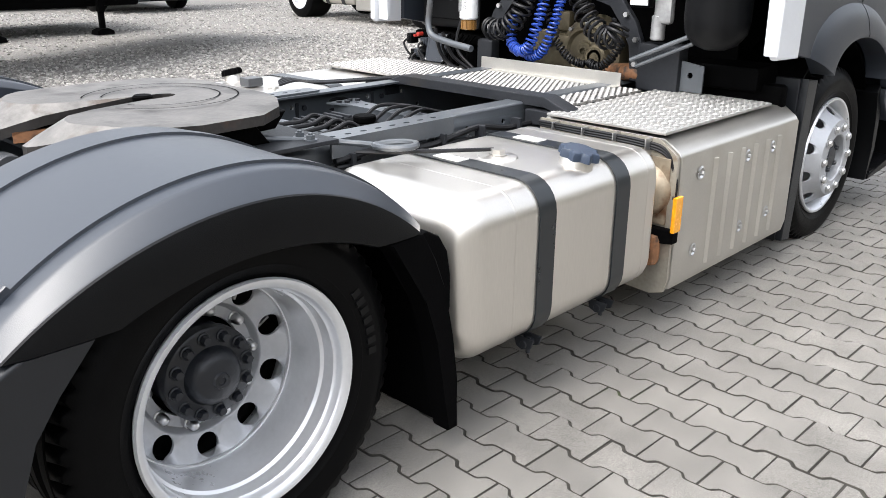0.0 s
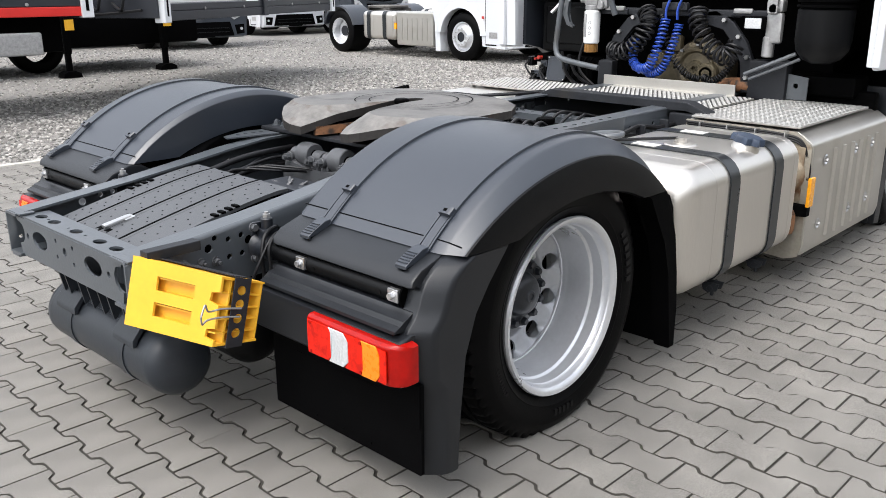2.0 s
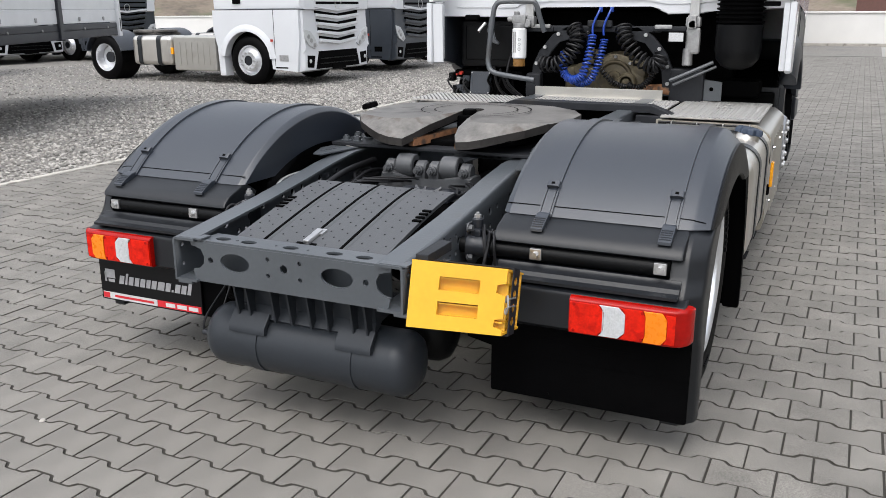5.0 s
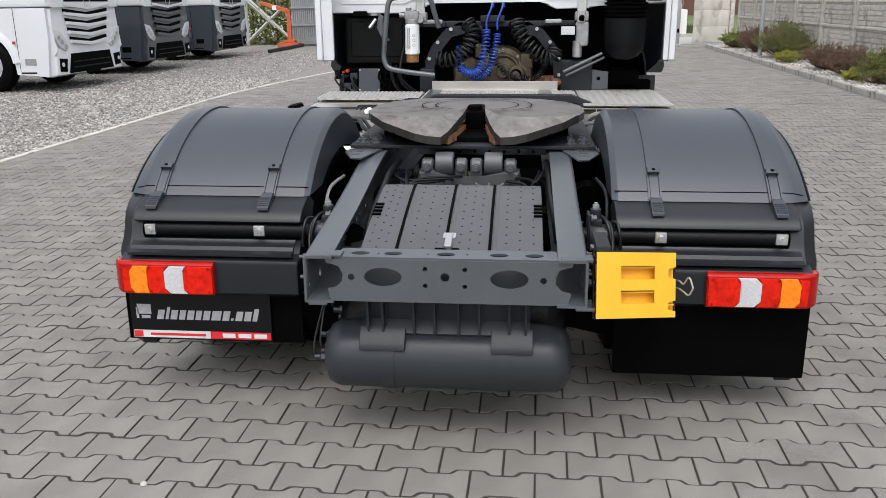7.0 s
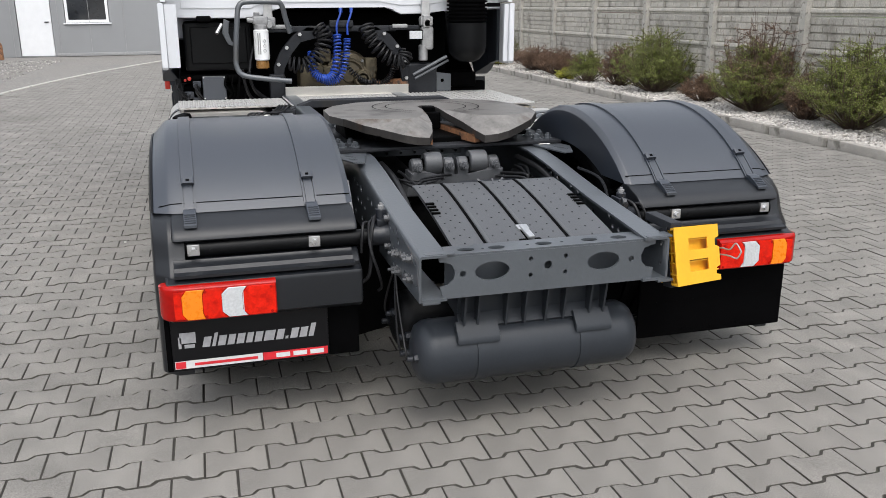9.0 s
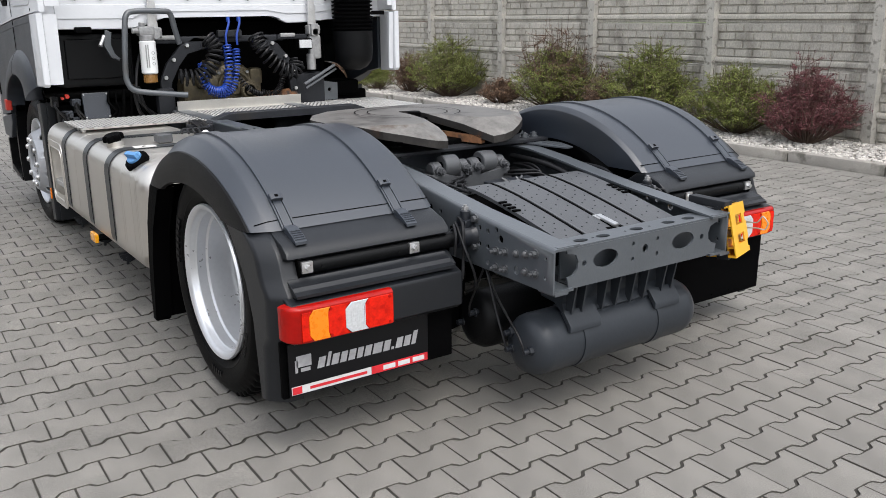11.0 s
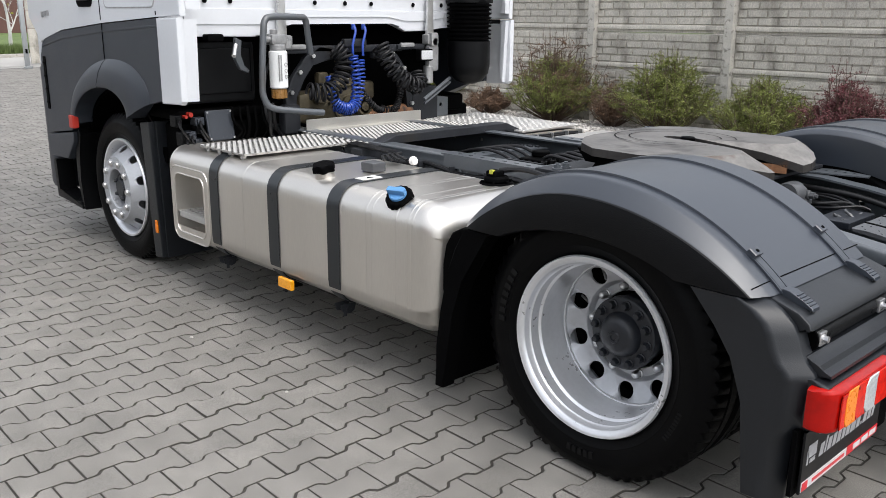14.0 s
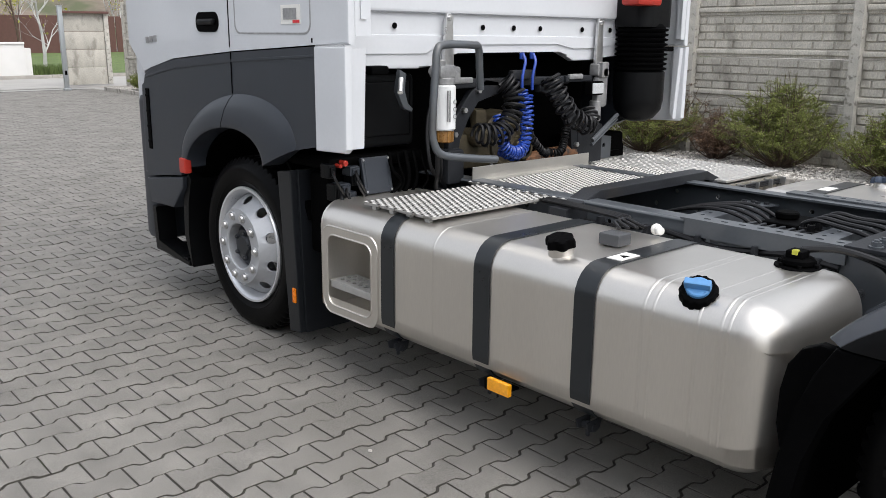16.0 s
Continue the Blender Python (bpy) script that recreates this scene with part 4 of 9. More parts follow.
# chassis rails: open channel with drilled web
TOP = [(-1.06, 0.713), (-0.60, 0.762), (-0.35, 0.796), (-0.15, 0.826), (0.05, 0.848), (0.3, 0.85), (3.5, 0.85)]
BOT = [(3.5, 0.58), (0.1, 0.58), (-0.5, 0.562), (-1.06, 0.555)]
random.seed(3)
for s in (1, -1):
    holes = []
    for x, z, r in ((-0.865, 0.597, 0.016), (-0.775, 0.692, 0.015), (-0.75, 0.722, 0.010), (-0.70, 0.708, 0.010), (-0.70, 0.648, 0.010), (-0.70, 0.588, 0.010), (-0.65, 0.712, 0.010), (-0.65, 0.65, 0.010), (-0.622, 0.69, 0.016), (-1.02, 0.675, 0.007), (-1.02, 0.605, 0.007)):
        holes.append(circle(x, z, r, 12))
    for i in range(6, 15):
        x = -0.98 + i * 0.072
        top = 0.713 + (x + 1.06) * 0.105
        for f in (0.25, 0.5, 0.75):
            if (i * 3 + int(f * 4)) % 4 == 0 or i in (3, 4) and f != 0.5:
                continue
            holes.append(circle(x + 0.01 * (f > 0.4), 0.558 + (top - 0.558) * f, 0.011 if (i + int(f * 4)) % 3 else 0.016, 10))
    for i in range(14):
        holes.append(circle(0.9 + i * 0.12, 0.78 if i % 2 else 0.70, 0.012, 10))
    b = Build()
    b.plate([(x, z - 0.014) for x, z in TOP] + BOT, holes, s * 0.452, s * 0.460, "xz")
    b.loft([[(x, s * y, z + d) for y, d in ((0.4460, 0.0), (0.4515, -0.0012), (0.4560, -0.0042), (0.4588, -0.0088), (0.4600, -0.0140), (0.4520, -0.0140), (0.4500, -0.0100), (0.4460, -0.0085))] for x, z in TOP])
    top_in = [(x, z - 0.009) for x, z in TOP]
    b.prism(TOP + top_in[::-1], s * 0.365, s * 0.4462, "xz")
    b.prism(BOT[::-1] + [(x, z + 0.009) for x, z in BOT], s * 0.365, s * 0.4525, "xz")
    rail = part("chassis_rail", b, M_FRAME, truck, "grey painted steel frame rail with rows of holes")
    rail.matrix_basis = REAR if s > 0 else pose(0, 0.024, 0)
    spots = [(-0.97, 0.682), (-0.97, 0.612), (-0.915, 0.668), (-0.915, 0.604), (-0.865, 0.66), (-0.805, 0.652), (-0.805, 0.588), (-0.752, 0.645), (-0.752, 0.583), (-0.30, 0.64), (1.02, 0.76), (1.12, 0.76), (1.3, 0.70), (1.45, 0.76), (1.55, 0.76), (1.75, 0.74), (1.85, 0.74)]
    spots += [(0.7 + 0.1 * i, 0.70 + 0.04 * (i % 2)) for i in range(5)]
    for x, z in spots:
        b = Build().cyl(0.016, s * 0.46, s * 0.465, "y", (x, 0, z), 12)
        if x in (-0.915, -0.865):
            b.lathe([(0.013, s * 0.465), (0.010, s * 0.474), (0.0001, s * 0.478)], "y", (x, 0, z), 10)
        else:
            b.cyl(0.0115, s * 0.465, s * 0.481, "y", (x, 0, z), 6).cyl(0.006, s * 0.481, s * 0.494, "y", (x, 0, z), 8)
        part("frame_bolt", b, M_TRAY, rail)

# rear cross member
b = Build()
top_holes = [circle(y, -1.0, 0.031, 18, 0.020) for y in (-0.28, -0.165, 0.01, 0.185, 0.295)] + [circle(y, -1.0, 0.006, 8) for y in (-0.06, 0.07, 0.235)]
b.plate([(-0.375, -1.045), (0.375, -1.045), (0.365, -0.945), (-0.365, -0.945)], [[(u, v) for u, v in h] for h in top_holes], 0.700, 0.708, "xy", m=Matrix(((0, 1, 0, 0), (1, 0, 0, 0), (0, 0, 1, 0), (0, 0, 0, 1))))
notch = [(0.40, 0.60), (0.372, 0.606), (0.352, 0.625), (0.348, 0.65), (0.36, 0.675), (0.385, 0.684), (0.402, 0.686)]
face = [(-0.39, 0.558), (0.39, 0.558)] + notch + [(0.405, 0.701), (-0.405, 0.701)] + [(-u, v) for u, v in notch[::-1]]
face_holes = [circle(-0.2, 0.642, 0.062, 24, 0.032), circle(0.215, 0.642, 0.062, 24, 0.032), circle(0.01, 0.645, 0.015, 14), circle(-0.31, 0.64, 0.011, 12), circle(0.32, 0.64, 0.011, 12)]
face_holes += [circle(y, z, 0.008, 10) for y in (-0.055, 0.075) for z in (0.672, 0.615)]
b.plate(face, face_holes, -1.048, -1.04, "yz")
b.box(-1.04, -0.96, -0.36, 0.36, 0.56, 0.568).box(-0.968, -0.96, -0.36, 0.36, 0.568, 0.700)
part("rear_cross_member", b, M_FRAME, truck, "grey rear cross member with oval cut-outs").matrix_basis = pose(0, 0.0065, 0) @ Matrix.Diagonal((1, 0.979, 1, 1))
for s in (1, -1):
    b = Build().box(-1.06, -0.97, s * 0.40, s * 0.462, 0.545, 0.556, 0.003)
    part("corner_gusset", b, M_FRAME, truck)
    part("corner_plate", Build().box(-1.055, -1.0, s * 0.35, s * 0.45, 0.709, 0.7165, 0.002), M_FRAME, truck)

# perforated tray between the rails
b = Build()
TR = [(-0.945, 0.684), (-0.88, 0.700), (-0.80, 0.7185), (-0.70, 0.741), (-0.60, 0.762), (-0.52, 0.777), (-0.45, 0.788), (-0.40, 0.7945), (-0.35, 0.798)]


def tray_z(x):
    return float(np.interp(x, [p[0] for p in TR], [p[1] for p in TR]))


b.prism(TR + [(x, z - 0.014) for x, z in TR[::-1]], -0.298, 0.313, "xz", 0.003)
tray = part("tray", b, M_TRAY, truck, "dark grey dimpled plastic tray between the frame rails")
# raised near-black strips stand in for the shade in the tray's grooves
for y in (-0.120, 0.030, 0.192):
    b = Build()
    w = 0.0060
    b.loft([[(x, y - w, z - 0.003), (x, y - w * 0.8, z + 0.0030), (x, y + w * 0.8, z + 0.0030), (x, y + w, z - 0.003)] for x, z in TR])
    part("tray_groove", b, M_GRIMESHADE, tray)
    b = Build()
    y, w = y - 0.016, 0.0105
    b.loft([[(x, y - w, z - 0.002), (x, y - w * 0.5, z + 0.0016), (x, y + w * 0.6, z + 0.0030), (x, y + w, z - 0.002)] for x, z in TR])
    part("tray_rib", b, M_TRAY, tray)
b = Build()
random.seed(2)
for k, (ya, yb) in enumerate(((-0.29, -0.15), (-0.10, 0.0), (0.04, 0.17), (0.22, 0.305))):
    for i in range(10):
        for j in range(3):
            x, y = -0.91 + i * 0.058 + 0.02 * (j % 2), ya + (yb - ya) * (j + 0.5) / 3
            b.lathe([(0.0001, 0.0022), (0.003, 0.0016), (0.0042, -0.001)], "z", (x, y, tray_z(x)), 7)
tagged(part("tray_dimple", b, M_DARKFRAME, tray), kind="stuff")
slope = pose(-0.85, 0.02, 0.7015, 0, -10.5, 0)
# near-black plate gives the catch recess its shade in colour
part("catch_recess", Build().box(-0.06, 0.09, -0.04, 0.045, -0.004, 0.0035, 0.002, m=slope), M_GRIMESHADE, tray, "dark plate for the shade of the catch recess")
b = Build().box(-0.055, 0.05, -0.013, 0.013, 0.004, 0.02, 0.006, m=slope).box(0.02, 0.06, -0.022, 0.022, 0.004, 0.014, 0.003, m=slope)
part("tray_catch", b, M_STEEL, tray, "bright metal catch")
for y0, y1 in ((0.283, 0.315), (-0.300, -0.268)):
    for k in range(4):
        x = -0.66 + k * 0.028
        part("tray_clip", Build().box(x, x + 0.017, y0, y1, tray_z(x) - 0.002, tray_z(x) + 0.007, 0.002), M_DULL, tray)

# air tank under the cross member
b = Build()
prof = [(0.0001, -0.43), (0.04, -0.43), (0.08, -0.42), (0.11, -0.405), (0.125, -0.38), (0.127, -0.36), (0.1275, -0.352), (0.127, -0.345), (0.127, 0.345), (0.1275, 0.352), (0.127, 0.36), (0.125, 0.38), (0.11, 0.405), (0.08, 0.42), (0.04, 0.43), (0.0001, 0.43)]
b.lathe([(r * 0.92, h) for r, h in prof], "y", (-0.870, 0.025, 0.302), 40)
airtank = part("air_tank", b, M_TANKPAINT, truck, "grey cylindrical compressed-air tank")
for y in (-0.17, 0.22):
    b = Build().lathe([(0.116, y - 0.022), (0.121, y - 0.022), (0.121, y + 0.022), (0.116, y + 0.022)], "y", (-0.870, 0, 0.302), 40, closed=True)
    part("tank_band", b, M_TANKPAINT, airtank)
b = Build()
b.prism([(-0.94, 0.555), (-0.915, 0.45), (-0.945, 0.41), (-0.935, 0.40), (-0.88, 0.45), (-0.80, 0.452), (-0.80, 0.555)], -0.26, 0.30, "xz", 0.004)
for y in (-0.245, -0.19, -0.09, -0.02, 0.06, 0.13, 0.235, 0.285):
    part("bracket_rib", Build().prism([(-0.985, 0.552), (-0.93, 0.552), (-0.93, 0.42), (-0.955, 0.405)], y - 0.004, y + 0.004, "xz"), M_TANKPAINT, airtank)
for y0, y1 in ((-0.27, -0.13), (0.16, 0.315)):
    part("bracket_claw", Build().prism([(-0.945, 0.432), (-0.985, 0.385), (-0.985, 0.36), (-0.972, 0.36), (-0.968, 0.385), (-0.93, 0.42)], y0, y1, "xz", 0.003), M_TANKPAINT, airtank)
part("tank_bracket", b, M_TANKPAINT, airtank, "ribbed grey plastic tank bracket")
for z, x in ((0.305, -0.925), (0.285, -0.825), (0.345, -0.815)):
    b = Build().cyl(0.017, 0.44, 0.462, "y", (x, 0, z), 6, 0.002).cyl(0.011, 0.462, 0.485, "y", (x, 0, z), 10, 0.002)
    part("tank_fitting", b, M_HUB, airtank)
b = Build().tube(smooth_path([(-0.925, 0.482, 0.305), (-0.90, 0.487, 0.36), (-0.76, 0.475, 0.47), (-0.675, 0.462, 0.565)], 6), 0.0045, 7)
part("air_line", b, M_HOSE, airtank)
b = Build().tube(smooth_path([(-0.825, 0.482, 0.285), (-0.815, 0.488, 0.33), (-0.775, 0.485, 0.40), (-0.72, 0.475, 0.50), (-0.672, 0.462, 0.565)], 6), 0.0045, 7)
part("air_line", b, M_HOSE, airtank)
# second tank ahead of the first, coloured black for its deep shade
b = Build()
b.lathe([(r * 0.92, h) for r, h in prof], "y", (-0.565, 0.03, 0.315), 40)
tank_b = part("air_tank", b, M_BLACK, truck, "second compressed-air tank under the frame, black for the shade there")
for z, x in ((0.36, -0.60), (0.30, -0.52)):
    b = Build().cyl(0.017, 0.44, 0.462, "y", (x, 0, z), 6, 0.002).cyl(0.011, 0.462, 0.485, "y", (x, 0, z), 10, 0.002)
    part("tank_fitting", b, M_HUB, tank_b)
b = Build().tube(smooth_path([(-0.60, 0.482, 0.36), (-0.61, 0.49, 0.40), (-0.645, 0.48, 0.49), (-0.668, 0.462, 0.565)], 6), 0.0045, 7)
part("air_line", b, M_HOSE, tank_b)
# air springs, and added black sheets that darken the gaps beside the wheels
for s in (1, -1):
    b = Build().lathe([(0.09, 0.24), (0.125, 0.25), (0.13, 0.30), (0.118, 0.335), (0.14, 0.37), (0.145, 0.44), (0.135, 0.50), (0.10, 0.52), (0.10, 0.56)], "z", (-0.29, s * 0.455, 0), 28)
    part("air_spring", b, M_RUBBER, truck, "black rubber air spring beside the frame")
    b = Build().lathe([(0.09, 0.24), (0.125, 0.25), (0.13, 0.30), (0.118, 0.335), (0.14, 0.37), (0.145, 0.44), (0.135, 0.50), (0.10, 0.52), (0.10, 0.56)], "z", (0.50, s * 0.455, 0), 28)
    part("air_spring", b, M_RUBBER, truck, "black rubber air spring beside the frame")
    b = Build().plate([(s * u, v) for u, v in ((0.47, 0.20), (0.585, 0.20), (0.585, 0.74), (0.47, 0.74))], [], 0.662, 0.669, "yz")
    part("splash_sheet", b, M_DULL, truck, "black sheet added to keep the gap ahead of the axle dark")
    b = Build().cyl(0.075, -0.06, 0.10, "x", (0.30, s * 0.53, 0.60), 20, 0.012, m=pose(0, 0, 0)).cyl(0.03, 0.10, 0.16, "x", (0.30, s * 0.53, 0.60), 12)
    part("brake_chamber", b, M_BLACK, truck, "black round brake chamber")
    b = Build().plate([(s * u, v) for u, v in ((0.40, 0.26), (0.59, 0.22), (0.59, 0.62), (0.47, 0.60), (0.40, 0.54))], [], -0.452, -0.445, "yz")
    part("splash_sheet", b, M_DULL, truck, "black sheet added to keep the gap behind the axle dark")


# tanks
def ring(x, y0, y1, z0, z1, r, s, inset=0.0, extra=()):
    """A rounded section of a tank across x, with extra heights on the outer flat."""
    a0, a1, b0, b1 = y0 + inset, y1 - inset, z0 + inset, z1 - inset
    r = max(0.03, r - inset * 0.35)
    pts = []
    n = 6
    for cy, cz, st in ((a1 - r, b0 + r, 270), (a1 - r, b1 - r, 0), (a0 + r, b1 - r, 90), (a0 + r, b0 + r, 180)):
        pts += [(x, s * (cy + r * math.cos(radians(st + 90 * i / n))), cz + r * math.sin(radians(st + 90 * i / n))) for i in range(n + 1)]
        if st == 270:
            pts += [(x, s * a1, z) for z in extra]
    return pts


def tank_body(x0, x1, s, er=1.0, y0=0.60, y1=1.285, z0=0.275, z1=0.815, r=0.105, recess=None):
    b = Build()
    ends = [(0.12 * (1 - math.cos(radians(a))), 0.12 * (1 - math.sin(radians(a)))) for a in range(0, 91, 10)]
    st = [(x0 + d * er, i) for d, i in ends]
    ends2 = [(0.0, 0.05), (0.012, 0.022), (0.03, 0.006), (0.05, 0.0)]
    if recess:
        st += [(recess[0], 0.0), (recess[1], 0.0)]
    st += [(x1 - d, i) for d, i in ends2[::-1]]
    extra = recess[2:] if recess else ()
    loops = [ring(x, y0, y1, z0, z1, r, s, i, extra) for x, i in st]
    n = len(loops[0])
    verts = [p for lp in loops for p in lp]
    faces = []
    for i in range(len(loops) - 1):
        for k in range(n):
            if recess and st[i][0] == recess[0] and st[i + 1][0] == recess[1] and k == 7:
                continue
            k2 = (k + 1) % n
            faces.append((i * n + k, i * n + k2, (i + 1) * n + k2, (i + 1) * n + k))
    faces += [tuple(range(n))[::-1], tuple(range((len(loops) - 1) * n, len(loops) * n))]
    b.add(verts, faces)
    if recess:
        xa, xb, za, zb = recess
        d = 0.24
        o = [(xa, s * y1, za), (xb, s * y1, za), (xb, s * y1, zb), (xa, s * y1, zb)]
        q = [(xa + 0.03, s * (y1 - d), za + 0.02), (xb - 0.03, s * (y1 - d), za + 0.02), (xb - 0.03, s * (y1 - d), zb - 0.03), (xa + 0.03, s * (y1 - d), zb - 0.03)]
        b.add(o + q, [(0, 1, 5, 4), (1, 2, 6, 5), (2, 3, 7, 6), (3, 0, 4, 7), (4, 5, 6, 7)])
    return b


def tank_strap(x, s, parent, w=0.042, y0=0.60, y1=1.285, z0=0.275, z1=0.815):
    b = Build()
    t = 0.006
    loops = []
    for dx, o in ((-w, 0.0005), (-w, t), (w, t), (w, 0.0005)):
        loops.append(ring(x + dx, y0 - o, y1 + o, z0 - o, z1 + o, 0.105 + o, s))
    n = len(loops[0])
    verts = [p for lp in loops for p in lp]
    keep = [k for k in range(n - 1)]
    faces = [(i * n + k, i * n + k + 1, ((i + 1) % 4) * n + k + 1, ((i + 1) % 4) * n + k) for i in range(4) for k in keep if not 20 < k < 24]
    b.add(verts, faces)
    o = part("strap", b, M_STRAP, parent, "dark grey steel tank strap")
    b = Build().prism([(1.272, 0.268), (1.262, 0.236), (1.225, 0.222), (1.20, 0.232), (1.19, 0.268)], x - 0.026, x - 0.020, "yz", m=Matrix.Diagonal((1, s, 1, 1)))
    b.prism([(1.272, 0.268), (1.262, 0.236), (1.225, 0.222), (1.20, 0.232), (1.19, 0.268)], x + 0.020, x + 0.026, "yz", m=Matrix.Diagonal((1, s, 1, 1)))
    b.cyl(0.014, x - 0.03, x + 0.03, "x", (0, s * 1.232, 0.243), 12, 0.002).cyl(0.008, 0.205, 0.262, "z", (x, s * 1.232, 0), 8)
    part("strap_bracket", b, M_DARKFRAME, parent)


def cap(x, y, z, tilt, material, parent, label, r=0.062, lobes=8, h=0.045, base=M_ALU):
    m = pose(x, y, z, tilt, 0, 20)
    b = Build().lathe([(r * 0.95, -0.03), (r * 0.9, 0.0), (r * 0.82, 0.012), (r * 0.82, 0.02)], "z", (0, 0, 0), 28, m=m)
    part("filler_neck", b, base, parent)
    b = Build()
    seg = 48
    prof = [(1.0, 0.012), (1.0, 0.03), (0.93, h - 0.004), (0.82, h), (0.0001, h - 0.003)]
    vs, n = [], len(prof)
    for i in range(seg):
        a = 2 * math.pi * i / seg
        f = 1.0 + (0.12 if lobes < 10 else 0.035) * math.cos(lobes * a)
        for q, hh in prof:
            vs.append((r * q * (f if q > 0.9 else 1) * math.cos(a), r * q * (f if q > 0.9 else 1) * math.sin(a), hh))
    b.add(vs, [(i * n + k, i * n + k + 1, ((i + 1) % seg) * n + k + 1, ((i + 1) % seg) * n + k) for i in range(seg) for k in range(n - 1)], m)
    return part("filler_cap", b, material, parent, label)


tank_r = part("fuel_tank", tank_body(0.79, 1.895, -1), M_ALU, truck, "brushed aluminium fuel tank with rounded ends")
for x in (1.185, 1.625):
    tank_strap(x, -1, tank_r)
cap(1.47, -1.19, 0.822, 12, M_CAPDARK, tank_r, "dark blue ribbed filler cap", r=0.066)
b = Build().lathe([(0.075, 0.812), (0.07, 0.82), (0.035, 0.824)], "z", (1.33, -0.95, 0), 24).cyl(0.026, 0.82, 0.845, "z", (1.33, -0.95, 0), 6).cyl(0.034, 0.82, 0.828, "z", (1.33, -0.95, 0), 16)
part("drain_plug", b, M_ALU, tank_r)
for x in (1.03, 1.80):
    b = Build()
    lp = [ring(x + d, 0.60 - o, 1.285 + o, 0.275 - o, 0.815 + o, 0.107, -1) for d, o in ((-0.006, 0.0003), (-0.003, 0.0016), (0.003, 0.0016), (0.006, 0.0003))]
    b.loft(lp, caps=False)
    part("weld_seam", b, M_ALU, tank_r)
for x, y in ((1.185, -0.86), (1.625, -0.86)):
    b = Build().box(x - 0.028, x + 0.028, y - 0.06, y + 0.06, 0.8215, 0.8245)
    part("label", b, M_LABEL, tank_r, "white sticker")
b = Build().tube(smooth_path([(1.33, -0.93, 0.84), (1.2, -0.86, 0.845), (1.05, -0.72, 0.84), (0.98, -0.60, 0.83)], 8), 0.007, 8)
part("sender_cable", b, M_HOSE, tank_r)

tank_l = part("fuel_tank", tank_body(0.80, 3.03, 1, 1.0, recess=(2.60, 2.95, 0.332, 0.690)), M_ALU, truck, "long brushed aluminium fuel tank with a built-in step recess")
for x in (1.46, 1.94, 2.50):
    tank_strap(x, 1, tank_l)
for x in (0.945, 1.045, 2.22, 2.985):
    b = Build()
    b.loft([ring(x + d, 0.60 - o, 1.285 + o, 0.275 - o, 0.815 + o, 0.107, 1) for d, o in ((-0.006, 0.0003), (-0.003, 0.0018), (0.003, 0.0018), (0.006, 0.0003))], caps=False)
    part("weld_seam", b, M_ALU, tank_l)
b = Build()
outer, inner = rect(2.572, 2.978, 0.308, 0.716, 0.065, 7), rect(2.612, 2.938, 0.345, 0.678, 0.050, 7)
b.plate(outer, [inner], 1.2845, 1.2885, "xz")
b.tube([(x, 1.2885, z) for x, z in inner + inner[:1]], 0.0045, 8, caps=False)
b.tube([(x, 1.2860, z) for x, z in outer + outer[:1]], 0.0050, 8, caps=False)
part("recess_rim", b, M_ALU, tank_l)
b = Build().plate(rect(2.60, 2.945, 1.13, 1.275), [circle(2.635 + 0.045 * i, 1.16 + 0.035 * j, 0.012, 8) for i in range(7) for j in range(3)], 0.452, 0.457, "xy")
b.box(2.615, 2.935, 1.268, 1.276, 0.425, 0.458, 0.003).box(2.615, 2.935, 1.262, 1.268, 0.420, 0.430)
part("step_tread", b, M_TREAD, tank_l, "perforated aluminium step")
b = Build().loft([[(2.70 + 0.10 * k / 8, 1.06 + 0.05 * math.sin(math.pi * k / 8), z) for k in range(9)] for z in (0.36, 0.66)], caps=False, ring=False)
part("recess_bulge", b, M_ALU, tank_l)
cap(1.655, 1.185, 0.832, -14, M_DULL, tank_l, "black fluted filler cap", r=0.05, lobes=6)
cap(1.085, 1.215, 0.79, -38, M_DULL, tank_l, "black ring with light blue twist cap", r=0.058, lobes=14, base=M_DULL)
m = pose(1.085, 1.215, 0.79, -38, 0, 20)
b = Build().cyl(0.037, 0.03, 0.058, "z", seg=24, bevel=0.004, m=m).box(-0.04, 0.04, -0.012, 0.012, 0.05, 0.082, 0.005, m=m)
part("twist_cap", b, M_CAPBLUE, tank_l, "light blue twist cap")
for x in (1.20, 1.235, 0.97):
    b = Build()
    lp = [ring(x + d, 0.60 - o, 1.285 + o, 0.275 - o, 0.815 + o, 0.107, 1) for d, o in ((-0.006, 0.0003), (-0.003, 0.0016), (0.003, 0.0016), (0.006, 0.0003))]
    b.loft(lp, caps=False)
    part("weld_seam", b, M_ALU, tank_l)
b = Build().box(1.43, 1.49, 1.03, 1.14, 0.8215, 0.8245)
lab = part("label", b, M_LABEL, tank_l, "white warning sticker")
b = Build().prism([(1.445, 1.065), (1.475, 1.085), (1.445, 1.105)], 0.8246, 0.8255, "xy")
part("label_mark", b, M_DULL, tank_l)
b = Build().cyl(0.075, 0.812, 0.822, "z", (1.02, 0.72, 0), 24, 0.002).cyl(0.055, 0.82, 0.85, "z", (1.02, 0.72, 0), 20, 0.008).box(0.99, 1.05, 0.70, 0.76, 0.845, 0.875, 0.008)
for i in range(6):
    b.cyl(0.008, 0.82, 0.832, "z", (1.02 + 0.063 * math.cos(i * 1.05), 0.72 + 0.063 * math.sin(i * 1.05), 0), 6)
part("tank_sender", b, M_DULL, tank_l, "black tank level sender")
